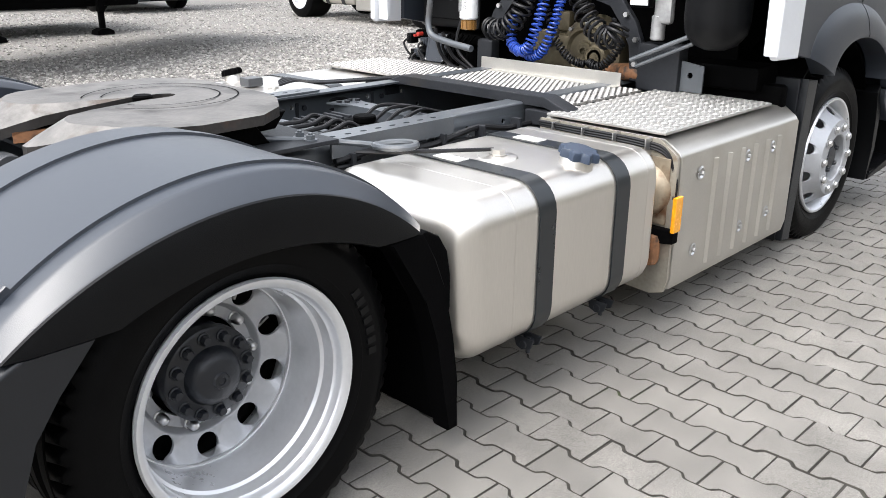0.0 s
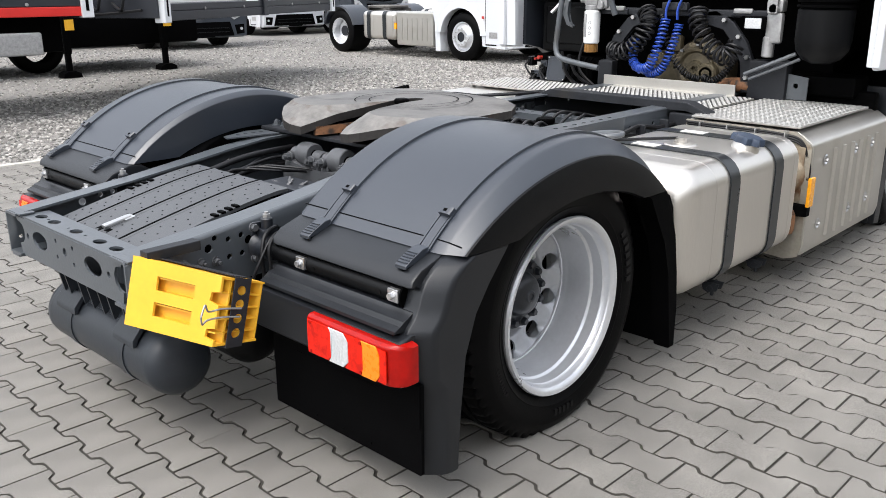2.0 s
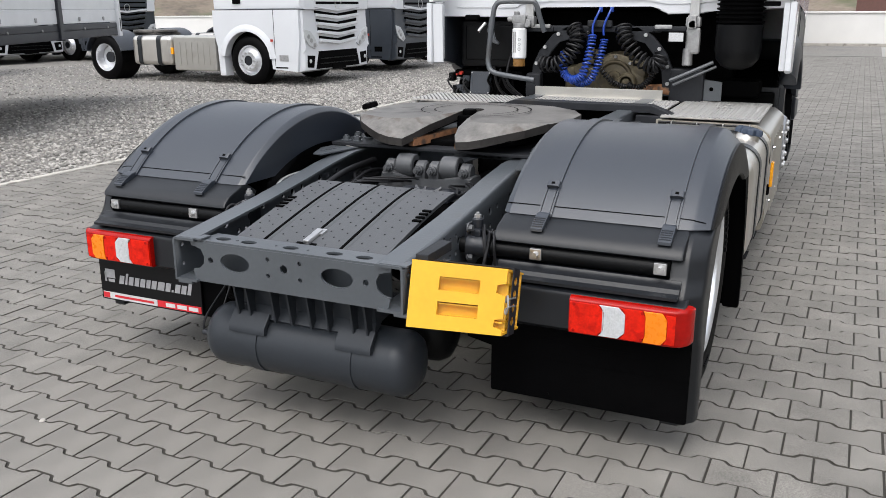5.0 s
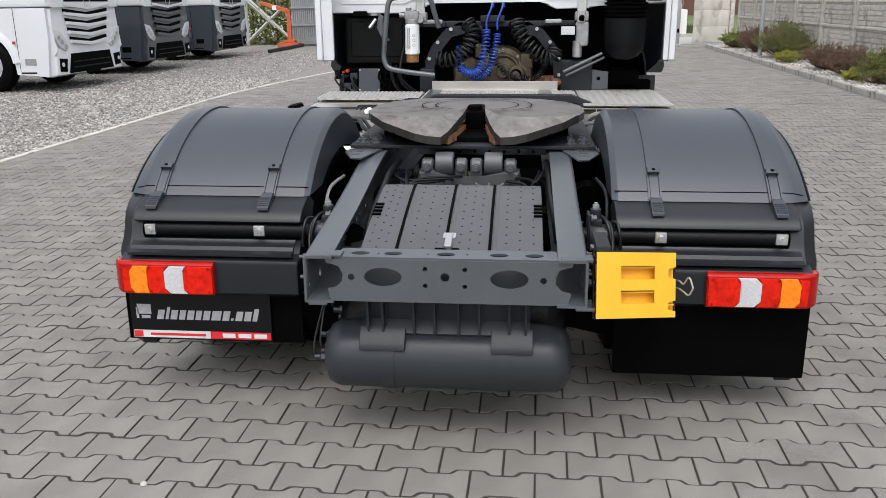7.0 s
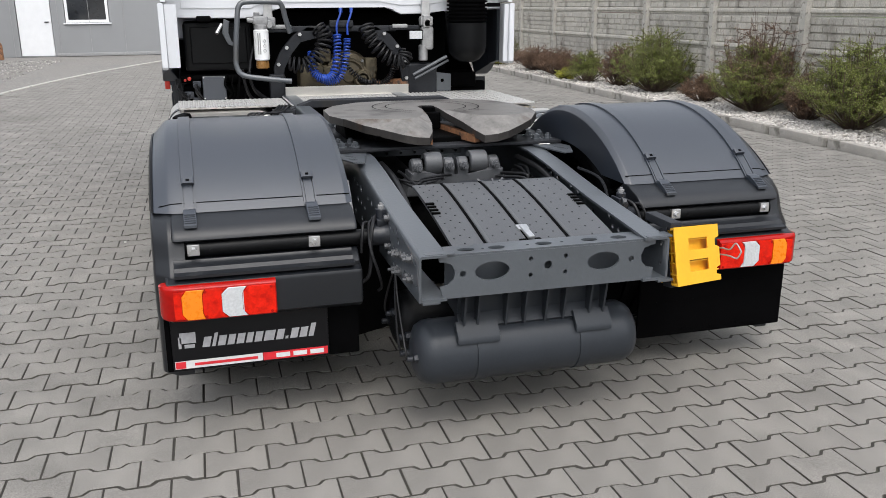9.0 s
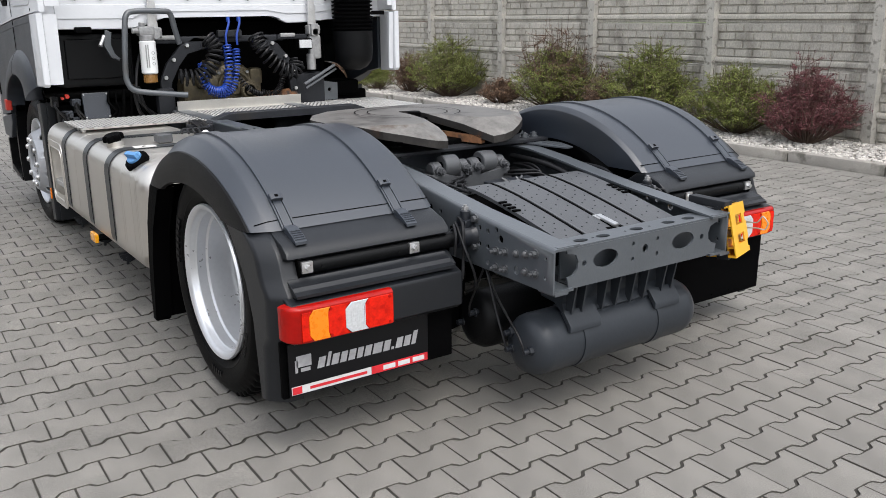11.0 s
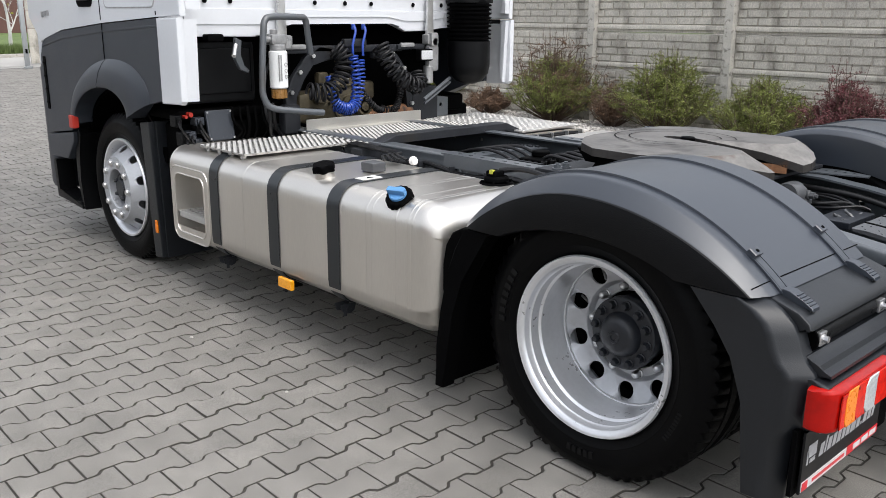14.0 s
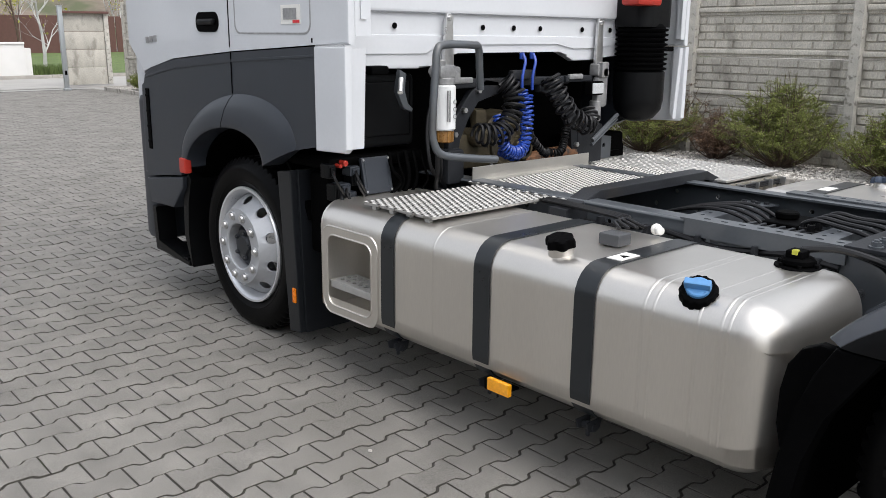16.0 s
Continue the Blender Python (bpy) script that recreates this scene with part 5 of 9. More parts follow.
part("sender_clip", Build().box(1.005, 1.025, 0.745, 0.765, 0.862, 0.88, 0.003), M_LEAFY, tank_l, "yellow connector clip")
b = Build().tube(smooth_path([(1.02, 0.70, 0.87), (0.92, 0.65, 0.88), (0.80, 0.60, 0.85), (0.76, 0.52, 0.80)], 8), 0.012, 8)
b.tube(smooth_path([(1.03, 0.69, 0.865), (0.94, 0.63, 0.875), (0.83, 0.57, 0.84), (0.80, 0.50, 0.79)], 8), 0.010, 8)
part("sender_hose", b, M_HOSE, tank_l)
b = Build().box(1.56, 1.65, 0.90, 0.98, 0.818, 0.862, 0.006)
part("junction_box", b, M_TRAY, tank_l, "small dark grey junction box")
b = Build().cyl(0.016, 0.0, 0.06, "x", (0, 0, 0), 16, 0.004, m=pose(1.60, 0.70, 0.845, 0, 0, 150)).cyl(0.022, 0.012, 0.03, "x", (0, 0, 0), 16, 0.004, m=pose(1.60, 0.70, 0.845, 0, 0, 150))
part("vent_valve", b, M_LABEL, tank_l, "white plastic vent valve")
b = Build()
for k in range(4):
    b = Build().tube(smooth_path([(1.62 + 0.02 * k, 0.72 + 0.03 * k, 0.845), (1.72, 0.70 + 0.03 * k, 0.86), (1.82, 0.60 + 0.02 * k, 0.85), (2.3, 0.50 + 0.02 * k, 0.84)], 8), 0.007, 7)
    part("fuel_line", b, M_HOSE, tank_l)
b = Build().box(1.76, 1.87, 1.300, 1.322, 0.268, 0.318, 0.005)
mk = part("side_reflector", b, M_AMBER, truck, "amber side marker below the tank")
part("marker_bracket", Build().box(1.78, 1.90, 1.24, 1.30, 0.275, 0.285, 0.002).box(1.865, 1.905, 1.285, 1.302, 0.255, 0.30, 0.006), M_DULL, mk)

# stamped aluminium exhaust box on the right side
b = Build()
sec = [(-0.60, 0.20), (-1.20, 0.165), (-1.262, 0.185), (-1.275, 0.24), (-1.272, 0.735), (-1.255, 0.76), (-1.185, 0.808), (-0.60, 0.812)]
b.prism(sec, 2.07, 3.20, "yz", 0.012)
ebox = part("exhaust_box", b, M_ALUBOX, truck, "stamped aluminium exhaust cover with vertical ribs")
for i in range(6):
    x = 2.36 + i * 0.125
    b = Build().prism([(x - 0.020, -1.271), (x - 0.004, -1.286), (x + 0.002, -1.286), (x + 0.004, -1.271)], 0.235, 0.70, "xy", 0.002)
    part("pressed_rib", b, M_ALUBOX, ebox)
for x, z in ((2.23, 0.655), (2.23, 0.325), (2.655, 0.655), (2.655, 0.33), (2.91, 0.655), (2.93, 0.34)):
    b = Build().lathe([(0.03, 0.0), (0.022, -0.004), (0.012, 0.006), (0.0001, 0.008)], "y", (x, -1.276, z), 18).cyl(0.01, -1.29, -1.276, "y", (x, 0, z), 6)
    part("cover_bolt", b, M_STEEL, ebox)
b = Build().prism(sec, 2.035, 2.05, "yz")
part("end_plate", b, M_SHIELD, ebox, "beige heat-stained inner end sheet")
part("heat_shield", Build().box(2.026, 2.034, -1.245, -0.70, 0.47, 0.74, 0.003), M_HEAT, ebox, "heat-stained steel shield")
b = Build().lathe([(0.0001, -0.050), (0.035, -0.050), (0.04, -0.042), (0.07, -0.040), (0.10, -0.026), (0.115, 0.0), (0.115, 0.02)], "x", (2.03, -1.14, 0.60), 28)
b.tube([(1.99, -1.1, 0.52), (1.95, -1.09, 0.49), (1.95, -1.12, 0.47)], 0.012, 8)
part("silencer_end", b, M_HEAT, ebox, "heat-browned silencer end")
b = Build().box(1.965, 2.035, -1.245, -1.05, 0.30, 0.44, 0.03).tube(smooth_path([(1.99, -1.15, 0.34), (1.97, -1.18, 0.40), (2.0, -1.16, 0.46)], 6), 0.02, 8)
part("dosing_unit", b, M_RUST, ebox)
b = Build()
for k in range(3):
    o = k * 0.010
    b.tube(smooth_path([(2.0 + o * 0.5, -0.62, 0.806 - o), (2.005, -0.8, 0.803 - o), (2.02, -1.1, 0.796 - o), (2.035, -1.22, 0.768 - o), (2.042, -1.268 + 0.4 * o, 0.66), (2.040, -1.272 + 0.4 * o, 0.58)], 8), 0.006, 7)
part("wiring", b, M_HOSE, ebox, "bundle of black cables")
for y in (-0.7, -0.85, -1.0, -1.15):
    part("cable_tie", Build().box(1.985, 2.035, y - 0.003, y + 0.003, 0.742, 0.812, 0.001), M_STEEL, ebox)
b = Build().box(1.995, 2.05, -1.287, -1.305, 0.455, 0.60, 0.004)
part("side_reflector", b, M_AMBER, truck, "amber side reflector at the box corner")
b = Build().prism([(1.97, -1.18), (2.06, -1.18), (2.06, -1.29), (2.02, -1.29)], 0.40, 0.46, "xy", 0.004)
part("reflector_bracket", b, M_DULL, truck)


def tread(x0, x1, y0, y1, z, rows, cols, label, planks=0, along="y", parent=truck):
    b = Build()
    if planks:
        w = (x1 - x0) / planks
        for i in range(planks):
            b.box(x0 + i * w + 0.004, x0 + (i + 1) * w - 0.004, y0, y1, z - 0.012, z, 0.002)
    else:
        b.box(x0, x1, y0, y1, z - 0.012, z, 0.003)
    p = part("tread_plate", b, M_TREADBED if planks else M_CHECKER, parent, label)
    b = Build()
    for i in range(rows):
        for j in range(cols):
            cx = x0 + (x1 - x0) * (i + 0.5) / rows
            cy = y0 + (y1 - y0) * (j + 0.25 + 0.5 * (i % 2)) / cols
            a = 0.5 if (i + j) % 2 else -0.5
            lx, ly, h = 0.017, 0.007, 0.0022
            if along == "y":
                lx, ly, h = 0.0105, 0.0125, 0.0035
                a = 0
            c, s_ = math.cos(a), math.sin(a)
            pts = [(-lx, 0), (0, -ly), (lx, 0), (0, ly)]
            v = [(cx + u * c - w * s_, cy + u * s_ + w * c, z) for u, w in pts] + [(cx + 0.75 * (u * c - w * s_), cy + 0.75 * (u * s_ + w * c), z + h) for u, w in pts]
            b.add(v, [(4, 5, 6, 7), (0, 1, 5, 4), (1, 2, 6, 5), (2, 3, 7, 6), (3, 0, 4, 7)])
    tagged(part("tread_teeth", b, M_TREAD, p, fix=False), kind="stuff")
    if not planks:
        return p
    # flat near-black spots put the shade of the plank's holes into colour
    b = Build()
    for i in range(rows):
        for j in range(cols):
            cx = x0 + (x1 - x0) * (i + 0.5) / rows
            cy = y0 + (y1 - y0) * (j + 0.75 - 0.5 * (i % 2)) / cols
            q = 0.0065
            b.add([(cx + q * math.cos(k * 1.047), cy + 1.2 * q * math.sin(k * 1.047), z + 0.0012) for k in range(6)], [(0, 1, 2, 3, 4, 5)])
    tagged(part("tread_hole", b, M_GRIMESHADE, p, fix=False), kind="stuff")
    return p


tp = tread(2.05, 3.02, -1.20, -0.62, 0.834, 34, 22, "aluminium checker plate step over the exhaust box", along="x")
b = Build().plate(circle(2.62, -0.93, 0.075, 24, 0.05), [circle(2.62, -0.93, 0.066, 24, 0.042)], 0.834, 0.839, "xy")
part("embossed_ring", b, M_TREAD, tp)
tp = tread(2.30, 2.76, 0.50, 1.215, 0.842, 16, 22, "serrated aluminium catwalk planks over the tank", planks=4)
for x in (2.35, 2.47, 2.58, 2.70):
    for y in (0.55, 1.19):
        part("plank_foot", Build().box(x - 0.015, x + 0.015, y - 0.01, y + 0.012, 0.812, 0.83, 0.003), M_TREAD, tp)
tp = tread(2.20, 2.86, -0.60, 0.48, 0.842, 24, 34, "serrated aluminium catwalk planks across the frame", planks=6)
b = Build().box(2.848, 2.856, -0.48, 0.455, 0.842, 0.912, 0.002).box(2.80, 2.85, -0.48, 0.455, 0.8425, 0.847)
part("kick_plate", b, M_ALUBOX, truck, "bright folded aluminium kick plate")
b = Build()
bm_out = [(-0.68, 0.835), (-0.55, 0.885), (0.36, 0.885), (0.50, 0.835), (0.50, 0.80), (0.36, 0.845), (-0.55, 0.845), (-0.68, 0.80)]
b.prism(bm_out, 2.12, 2.22, "yz", 0.006)
part("catwalk_beam", b, M_DARKFRAME, truck, "dark grey cranked catwalk support beam")
b = Build().box(2.10, 2.2, 0.46, 0.62, 0.77, 0.83, 0.006)
part("beam_bracket", b, M_DARKFRAME, truck)
part("beam_bracket", Build().box(2.10, 2.2, -0.72, -0.46, 0.76, 0.825, 0.006), M_DARKFRAME, truck)

# fifth wheel
half = [(0.775, 0.0), (0.775, 0.20), (0.745, 0.31), (0.66, 0.44), (0.55, 0.505), (0.32, 0.512), (0.16, 0.475), (0.04, 0.40), (-0.035, 0.315), (-0.078, 0.245), (-0.088, 0.19), (-0.078, 0.13), (-0.02, 0.10),
        (0.08, 0.075), (0.24, 0.052), (0.38, 0.042), (0.45, 0.042), (0.49, 0.036), (0.515, 0.02)]
outline = half + [(0.522, 0.0)] + [(x, -y) for x, y in half[:0:-1]]


FOLD = [(0.150, 0.468), (0.082, 0.385), (0.040, 0.315), (0.022, 0.250), (0.030, 0.200), (0.070, 0.140), (0.17, 0.093), (0.28, 0.066), (0.36, 0.048)]


def droop(x, y):
    """The lobes fall away towards their tips and the throat, outside the fold line."""
    y = abs(y)
    side = float(np.interp(y, [q[1] for q in FOLD[3::-1]], [q[0] for q in FOLD[3::-1]])) if y > 0.255 else float(np.interp(y, [q[1] for q in FOLD[:2:-1]], [q[0] for q in FOLD[:2:-1]]))
    edge = -0.010 * max(0, y - 0.4) / 0.1
    if x > min(side, 0.36) - 1e-4 or y > 0.472:
        return edge
    near = 9.0
    for (xa, ya), (xb, yb) in zip(FOLD, FOLD[1:]):
        t = max(0.0, min(1.0, ((x - xa) * (xb - xa) + (y - ya) * (yb - ya)) / ((xb - xa) ** 2 + (yb - ya) ** 2)))
        near = min(near, math.hypot(x - xa - t * (xb - xa), y - ya - t * (yb - ya)))
    return edge - 0.58 * near


b = Build().plate(outline, [], 0.966, 1.0, "xy", bend=droop, folds=(FOLD, [(x, -y) for x, y in FOLD]))
fifth = part("fifth_wheel", b, M_GREASE, truck, "worn greasy steel fifth-wheel coupling plate", sharp=14)
fifth.matrix_basis = pose(0.12, 0, 0)
fifth.data.materials.append(M_EDGE)
fifth.data.materials.append(M_RAMP)
for f_ in fifth.data.polygons:
    f_.material_index = 1 if f_.normal.z < 0.7 else 2 if f_.normal.z < 0.97 else 0
for r in (0.20, 0.265):
    b = Build()
    n = 40
    for i in range(n):
        a0, a1 = -2.65 + 5.3 * i / n, -2.65 + 5.3 * (i + 1) / n
        q = [(0.47 + rr * math.cos(a), rr * math.sin(a), 1.0022) for rr, a in ((r, a0), (r + 0.006, a0), (r + 0.006, a1), (r, a1))]
        b.add(q, [(0, 1, 2, 3)])
    part("grease_groove", b, M_GRIMESHADE, fifth, fix=False)
for s in (1, -1):
    b = Build().prism([(-0.02, 0.93), (0.08, 0.955), (0.75, 0.96), (0.70, 0.90), (0.25, 0.885), (0.0, 0.91)], s * 0.20, s * 0.36, "xz", 0.01)
    b.prism([(0.30, 0.875), (0.62, 0.875), (0.55, 0.96), (0.36, 0.96)], s * 0.36, s * 0.44, "xz", 0.01)
    part("plate_skirt", b, M_GRIMESHADE, fifth)
    b = Build().prism([(-0.02, s * 0.10), (0.08, s * 0.075), (0.38, s * 0.042), (0.45, s * 0.042), (0.45, s * 0.06), (0.08, s * 0.10), (-0.01, s * 0.13)], 0.885, 0.922, "xy")
    part("throat_edge", b, M_RUST, fifth, "rusty inside edge of the throat")
b = Build().cyl(0.035, 0.93, 1.01, "z", (0.40, 0.005, 0), 14, 0.006).box(0.34, 0.47, -0.045, 0.05, 0.90, 0.985, 0.012).box(0.10, 0.36, -0.11, 0.11, 0.86, 0.90, 0.01)
part("lock_jaw", b, M_GRIMESHADE, fifth)
b = Build().tube(smooth_path([(0.62, -0.35, 0.90), (0.95, -0.52, 0.86), (1.02, -0.66, 0.86)], 6), 0.011, 8)
lp = [(1.02, -0.66, 0.86), (1.05, -0.68, 0.866), (1.085, -0.73, 0.872), (1.085, -0.79, 0.876), (1.05, -0.815, 0.876), (1.01, -0.80, 0.874), (0.985, -0.75, 0.870), (0.99, -0.69, 0.866), (1.02, -0.66, 0.862)]
b.tube(smooth_path(lp, 5), 0.012, 8)
b.v = [(x - 0.12, y, z) for x, y, z in b.v]
part("release_handle", b, M_FRAME, fifth, "grey looped release handle")
b = Build().box(0.13, 0.95, -0.545, 0.545, 0.860, 0.875, 0.003)
mplate = part("mounting_plate", b, M_DARKFRAME, truck, "dark grey fifth-wheel mounting plate")
for x in (0.19, 0.30, 0.86):
    for y in (-0.50, -0.44, 0.44, 0.50):
        b = Build().cyl(0.024, 0.875, 0.88, "z", (x, y, 0), 14).cyl(0.017, 0.88, 0.895, "z", (x, y, 0), 6).cyl(0.009, 0.895, 0.902, "z", (x, y, 0), 8)
        part("plate_bolt", b, M_FRAME, mplate)
for s in (1, -1):
    b = Build().plate([(s * y, x) for y, x in ((0.40, 0.13), (0.54, 0.13), (0.555, 0.05), (0.50, -0.10), (0.455, -0.11))], [circle(s * 0.49, x, 0.022, 10, 0.006) for x in (0.09, 0.05, 0.01, -0.03)], 0.852, 0.858, "xy",
                      m=Matrix(((0, 1, 0, 0), (1, 0, 0, 0), (0, 0, 1, 0), (0, 0, 0, 1))))
    part("slotted_bracket", b, M_FRAME, truck, "grey slotted bracket beside the frame")
    b = Build().plate(rect(0.96, 1.62, s * 0.40 if s > 0 else -0.49, s * 0.49 if s > 0 else -0.40), [circle(1.0 + 0.075 * i, s * 0.445, 0.016, 12, 0.010) for i in range(8)], 0.852, 0.859, "xy")
    b.box(0.96, 1.6, s * 0.483, s * 0.49, 0.79, 0.8525)
    part("perforated_angle", b, M_FRAME, truck, "grey perforated angle on the frame rail")

# cross members and valves between the rails
for x in (1.18, 1.72):
    b = Build()
    hs = [circle(-0.26 + 0.065 * i, x + 0.012, 0.010, 10) for i in range(9)]
    b.plate([(-0.365, x - 0.09), (-0.25, x - 0.05), (0.25, x - 0.05), (0.365, x - 0.09), (0.365, x + 0.09), (0.25, x + 0.055), (-0.25, x + 0.055), (-0.365, x + 0.09)], hs, 0.795, 0.803, "xy",
            m=Matrix(((0, 1, 0, 0), (1, 0, 0, 0), (0, 0, 1, 0), (0, 0, 0, 1))))
    b.box(x - 0.05, x - 0.042, -0.36, 0.36, 0.66, 0.796)
    cm = part("cross_member", b, M_FRAME, truck, "grey drilled frame cross member")
    for s in (1, -1):
        for k in range(4):
            b = Build().cyl(0.014, 0.803, 0.813, "z", (x - 0.05 + 0.033 * k, s * (0.32 - 0.02 * (k % 2)), 0), 6)
            part("member_bolt", b, M_DARKFRAME, cm)
b = Build().box(1.36, 1.52, -0.22, 0.02, 0.70, 0.80, 0.015).cyl(0.05, 0.80, 0.83, "z", (1.46, -0.10, 0), 14, 0.006).box(1.40, 1.50, 0.02, 0.16, 0.72, 0.78, 0.012)
part("valve_block", b, M_GRIMESHADE, truck, "black brake valve block")
b = Build()
for k in range(6):
    y = -0.18 + 0.05 * k
    part("brake_line", Build().tube(smooth_path([(1.38, y, 0.75), (1.30, y + 0.02, 0.755), (1.18, y * 1.4, 0.735), (1.0, y * 1.6, 0.70)], 6), 0.009, 7), M_HOSE, truck)
    part("brake_line", Build().tube(smooth_path([(1.5, y, 0.74), (1.62, y, 0.75), (1.8, y * 0.8, 0.71), (2.1, y, 0.69)], 6), 0.009, 7), M_HOSE, truck)
b = Build().box(1.28, 1.56, 0.05, 0.20, 0.70, 0.79, 0.012)
vb = part("control_unit", b, M_BLACK, truck, "black electronic brake unit between the rails")
for k in range(6):
    part("unit_rib", Build().box(1.30 + 0.042 * k, 1.316 + 0.042 * k, 0.06, 0.19, 0.789, 0.799, 0.002), M_DARKFRAME, vb)
for k in range(4):
    y = -0.20 + 0.075 * k
    b = Build().cyl(0.017, 0.77, 0.80, "z", (1.33, y, 0), 6, 0.002).cyl(0.011, 0.80, 0.82, "z", (1.33, y, 0), 10, 0.002)
    b.tube(smooth_path([(1.33, y, 0.815), (1.28, y, 0.835), (1.20, y - 0.02, 0.822), (1.08, y - 0.05 + 0.02 * k, 0.812), (0.98, y - 0.04, 0.76)], 6), 0.010, 8)
    part("air_pipe", b, M_HOSE, vb, "grey-black air pipe")
    b = Build().cyl(0.013, 1.52, 1.545, "x", (0, y, 0.765), 6, 0.002)
    b.tube(smooth_path([(1.54, y, 0.765), (1.60, y + 0.01, 0.80), (1.70, y + 0.03, 0.822), (1.86, y + 0.10 - 0.03 * k, 0.80), (2.05, y, 0.74)], 6), 0.009, 8)
    part("air_pipe", b, M_HOSE, vb)
for s in (1, -1):
    for k in range(9):
        x = 1.06 + 0.125 * k
        b = Build().cyl(0.014, 0.0, 0.012, "y", (0, 0, 0), 6, 0.002, m=pose(x, s * 0.452 - (0.012 if s > 0 else 0.0), 0.775 - 0.05 * (k % 2)))
        part("rail_bolt", b, M_DARKFRAME, truck)
    # looms hanging along the outside of the rail
    for q, r in ((0.0, 0.013), (0.035, 0.010), (0.06, 0.008)):
        pts = [(0.98 + 0.16 * k, s * (0.478 + 0.35 * r + 0.012 * math.sin(2.1 * k + 9 * q)), 0.775 - q + 0.016 * math.sin(1.7 * k + 30 * q)) for k in range(8)]
        part("cable_loom", Build().tube(smooth_path(pts, 5), r, 8), M_HOSE, truck, "black cable loom along the frame")
    for k in range(5):
        x = 1.04 + 0.24 * k
        part("loom_clip", Build().box(x, x + 0.02, s * 0.461, s * 0.512, 0.69, 0.80, 0.004), M_DARKFRAME, truck)
b = Build().cyl(0.05, 0.74, 0.80, "z", (0.98, -0.26, 0), 18, 0.01)
part("blue_valve_cap", b, M_CAPBLUE, truck, "blue plastic valve cap")
b = Build().box(0.97, 1.05, -0.37, -0.12, 0.77, 0.80, 0.006).box(1.04, 1.14, 0.05, 0.3, 0.74, 0.79, 0.012)
part("cable_tray", b, M_DARKFRAME, truck)
# shaft, with an added near-black slab that hides the ground below
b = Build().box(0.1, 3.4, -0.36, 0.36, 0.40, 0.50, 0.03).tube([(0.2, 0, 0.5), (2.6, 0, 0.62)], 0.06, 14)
part("drive_shaft", b, M_GRIMESHADE, truck)
# added near-black underlay, keeps the space under the frame dark
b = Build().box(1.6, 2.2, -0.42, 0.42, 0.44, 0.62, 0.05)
part("underside_shield", b, M_GRIMESHADE, truck)

# suspension links behind the coupling
b = Build().prism([(-0.245, 0.665), (-0.215, 0.715), (-0.215, 0.775), (-0.165, 0.785), (-0.05, 0.748), (0.06, 0.748), (0.175, 0.785), (0.225, 0.775), (0.225, 0.715), (0.265, 0.665)], 0.02, 0.13, "yz", 0.012)
link = part("link_bracket", b, M_TRAY, truck, "grey cast bracket of the suspension links")
for y in (-0.100, 0.114):
    b = Build().lathe([(0.022, y - 0.040), (0.046, y - 0.040), (0.050, y - 0.036), (0.0515, y), (0.050, y + 0.036), (0.046, y + 0.040), (0.022, y + 0.040)], "y", (0.07, 0, 0.806), 32, closed=True)
    bush = part("link_bush", b, M_TRAY, link, "grey rubber-bushed torque link end")
    part("bush_core", Build().cyl(0.024, y - 0.043, y + 0.043, "y", (0.07, 0, 0.806), 16), M_GRIMESHADE, bush)
    for d in (-0.074, 0.074):
        b = Build().cyl(0.036, y + d - 0.026, y + d + 0.026, "y", (0.07, 0, 0.795), 18, 0.008).box(0.035, 0.105, y + d - 0.026, y + d + 0.026, 0.735, 0.795, 0.008)
        part("link_lug", b, M_TRAY, bush)
        part("link_bolt", Build().cyl(0.021, 0.018, 0.034, "x", (0, y + d, 0.795), 14, 0.002).cyl(0.016, -0.002, 0.018, "x", (0, y + d, 0.795), 6).cyl(0.009, -0.014, -0.002, "x", (0, y + d, 0.795), 8), M_TRAY, bush)
# hoses that loop between the links and the tray
for k, (y0, y1, x1) in enumerate(((0.30, 0.14, -0.22), (0.32, 0.10, -0.16), (0.26, 0.20, -0.26), (0.33, 0.04, -0.10), (-0.30, -0.16, -0.20), (-0.32, -0.20, -0.12))):
    pts = [(0.10, y0, 0.77), (-0.02, y0 + 0.01, 0.765 + 0.008 * (k % 3)), (x1, (y0 * 2 + y1) / 3, 0.752 + 0.012 * (k % 2)), (x1 + 0.03, (y0 + y1) / 2, 0.768), (x1 + 0.12, y1, 0.758), (0.05, y1 - 0.03, 0.735)]
    part("brake_hose", Build().tube(smooth_path(pts, 6), 0.0048 + 0.0008 * (k % 3), 8), M_HOSE, truck, "black looped brake hose")
for k in range(5):
    b = Build().cyl(0.009, 0.0, 0.022, "z", (0, 0, 0), 6, 0.001, m=pose(-0.20 + 0.035 * (k % 2), -0.02 - 0.035 * k, 0.745, 40 * (k - 2), 50, 0)).cyl(0.006, 0.022, 0.036, "z", (0, 0, 0), 8, m=pose(-0.20 + 0.035 * (k % 2), -0.02 - 0.035 * k, 0.745, 40 * (k - 2), 50, 0))
    part("hose_fitting", b, M_TRAY, truck, "small grey hose fitting")
part("hose_carrier", Build().box(-0.24, -0.10, -0.22, 0.04, 0.72, 0.752, 0.006), M_HUB, truck)
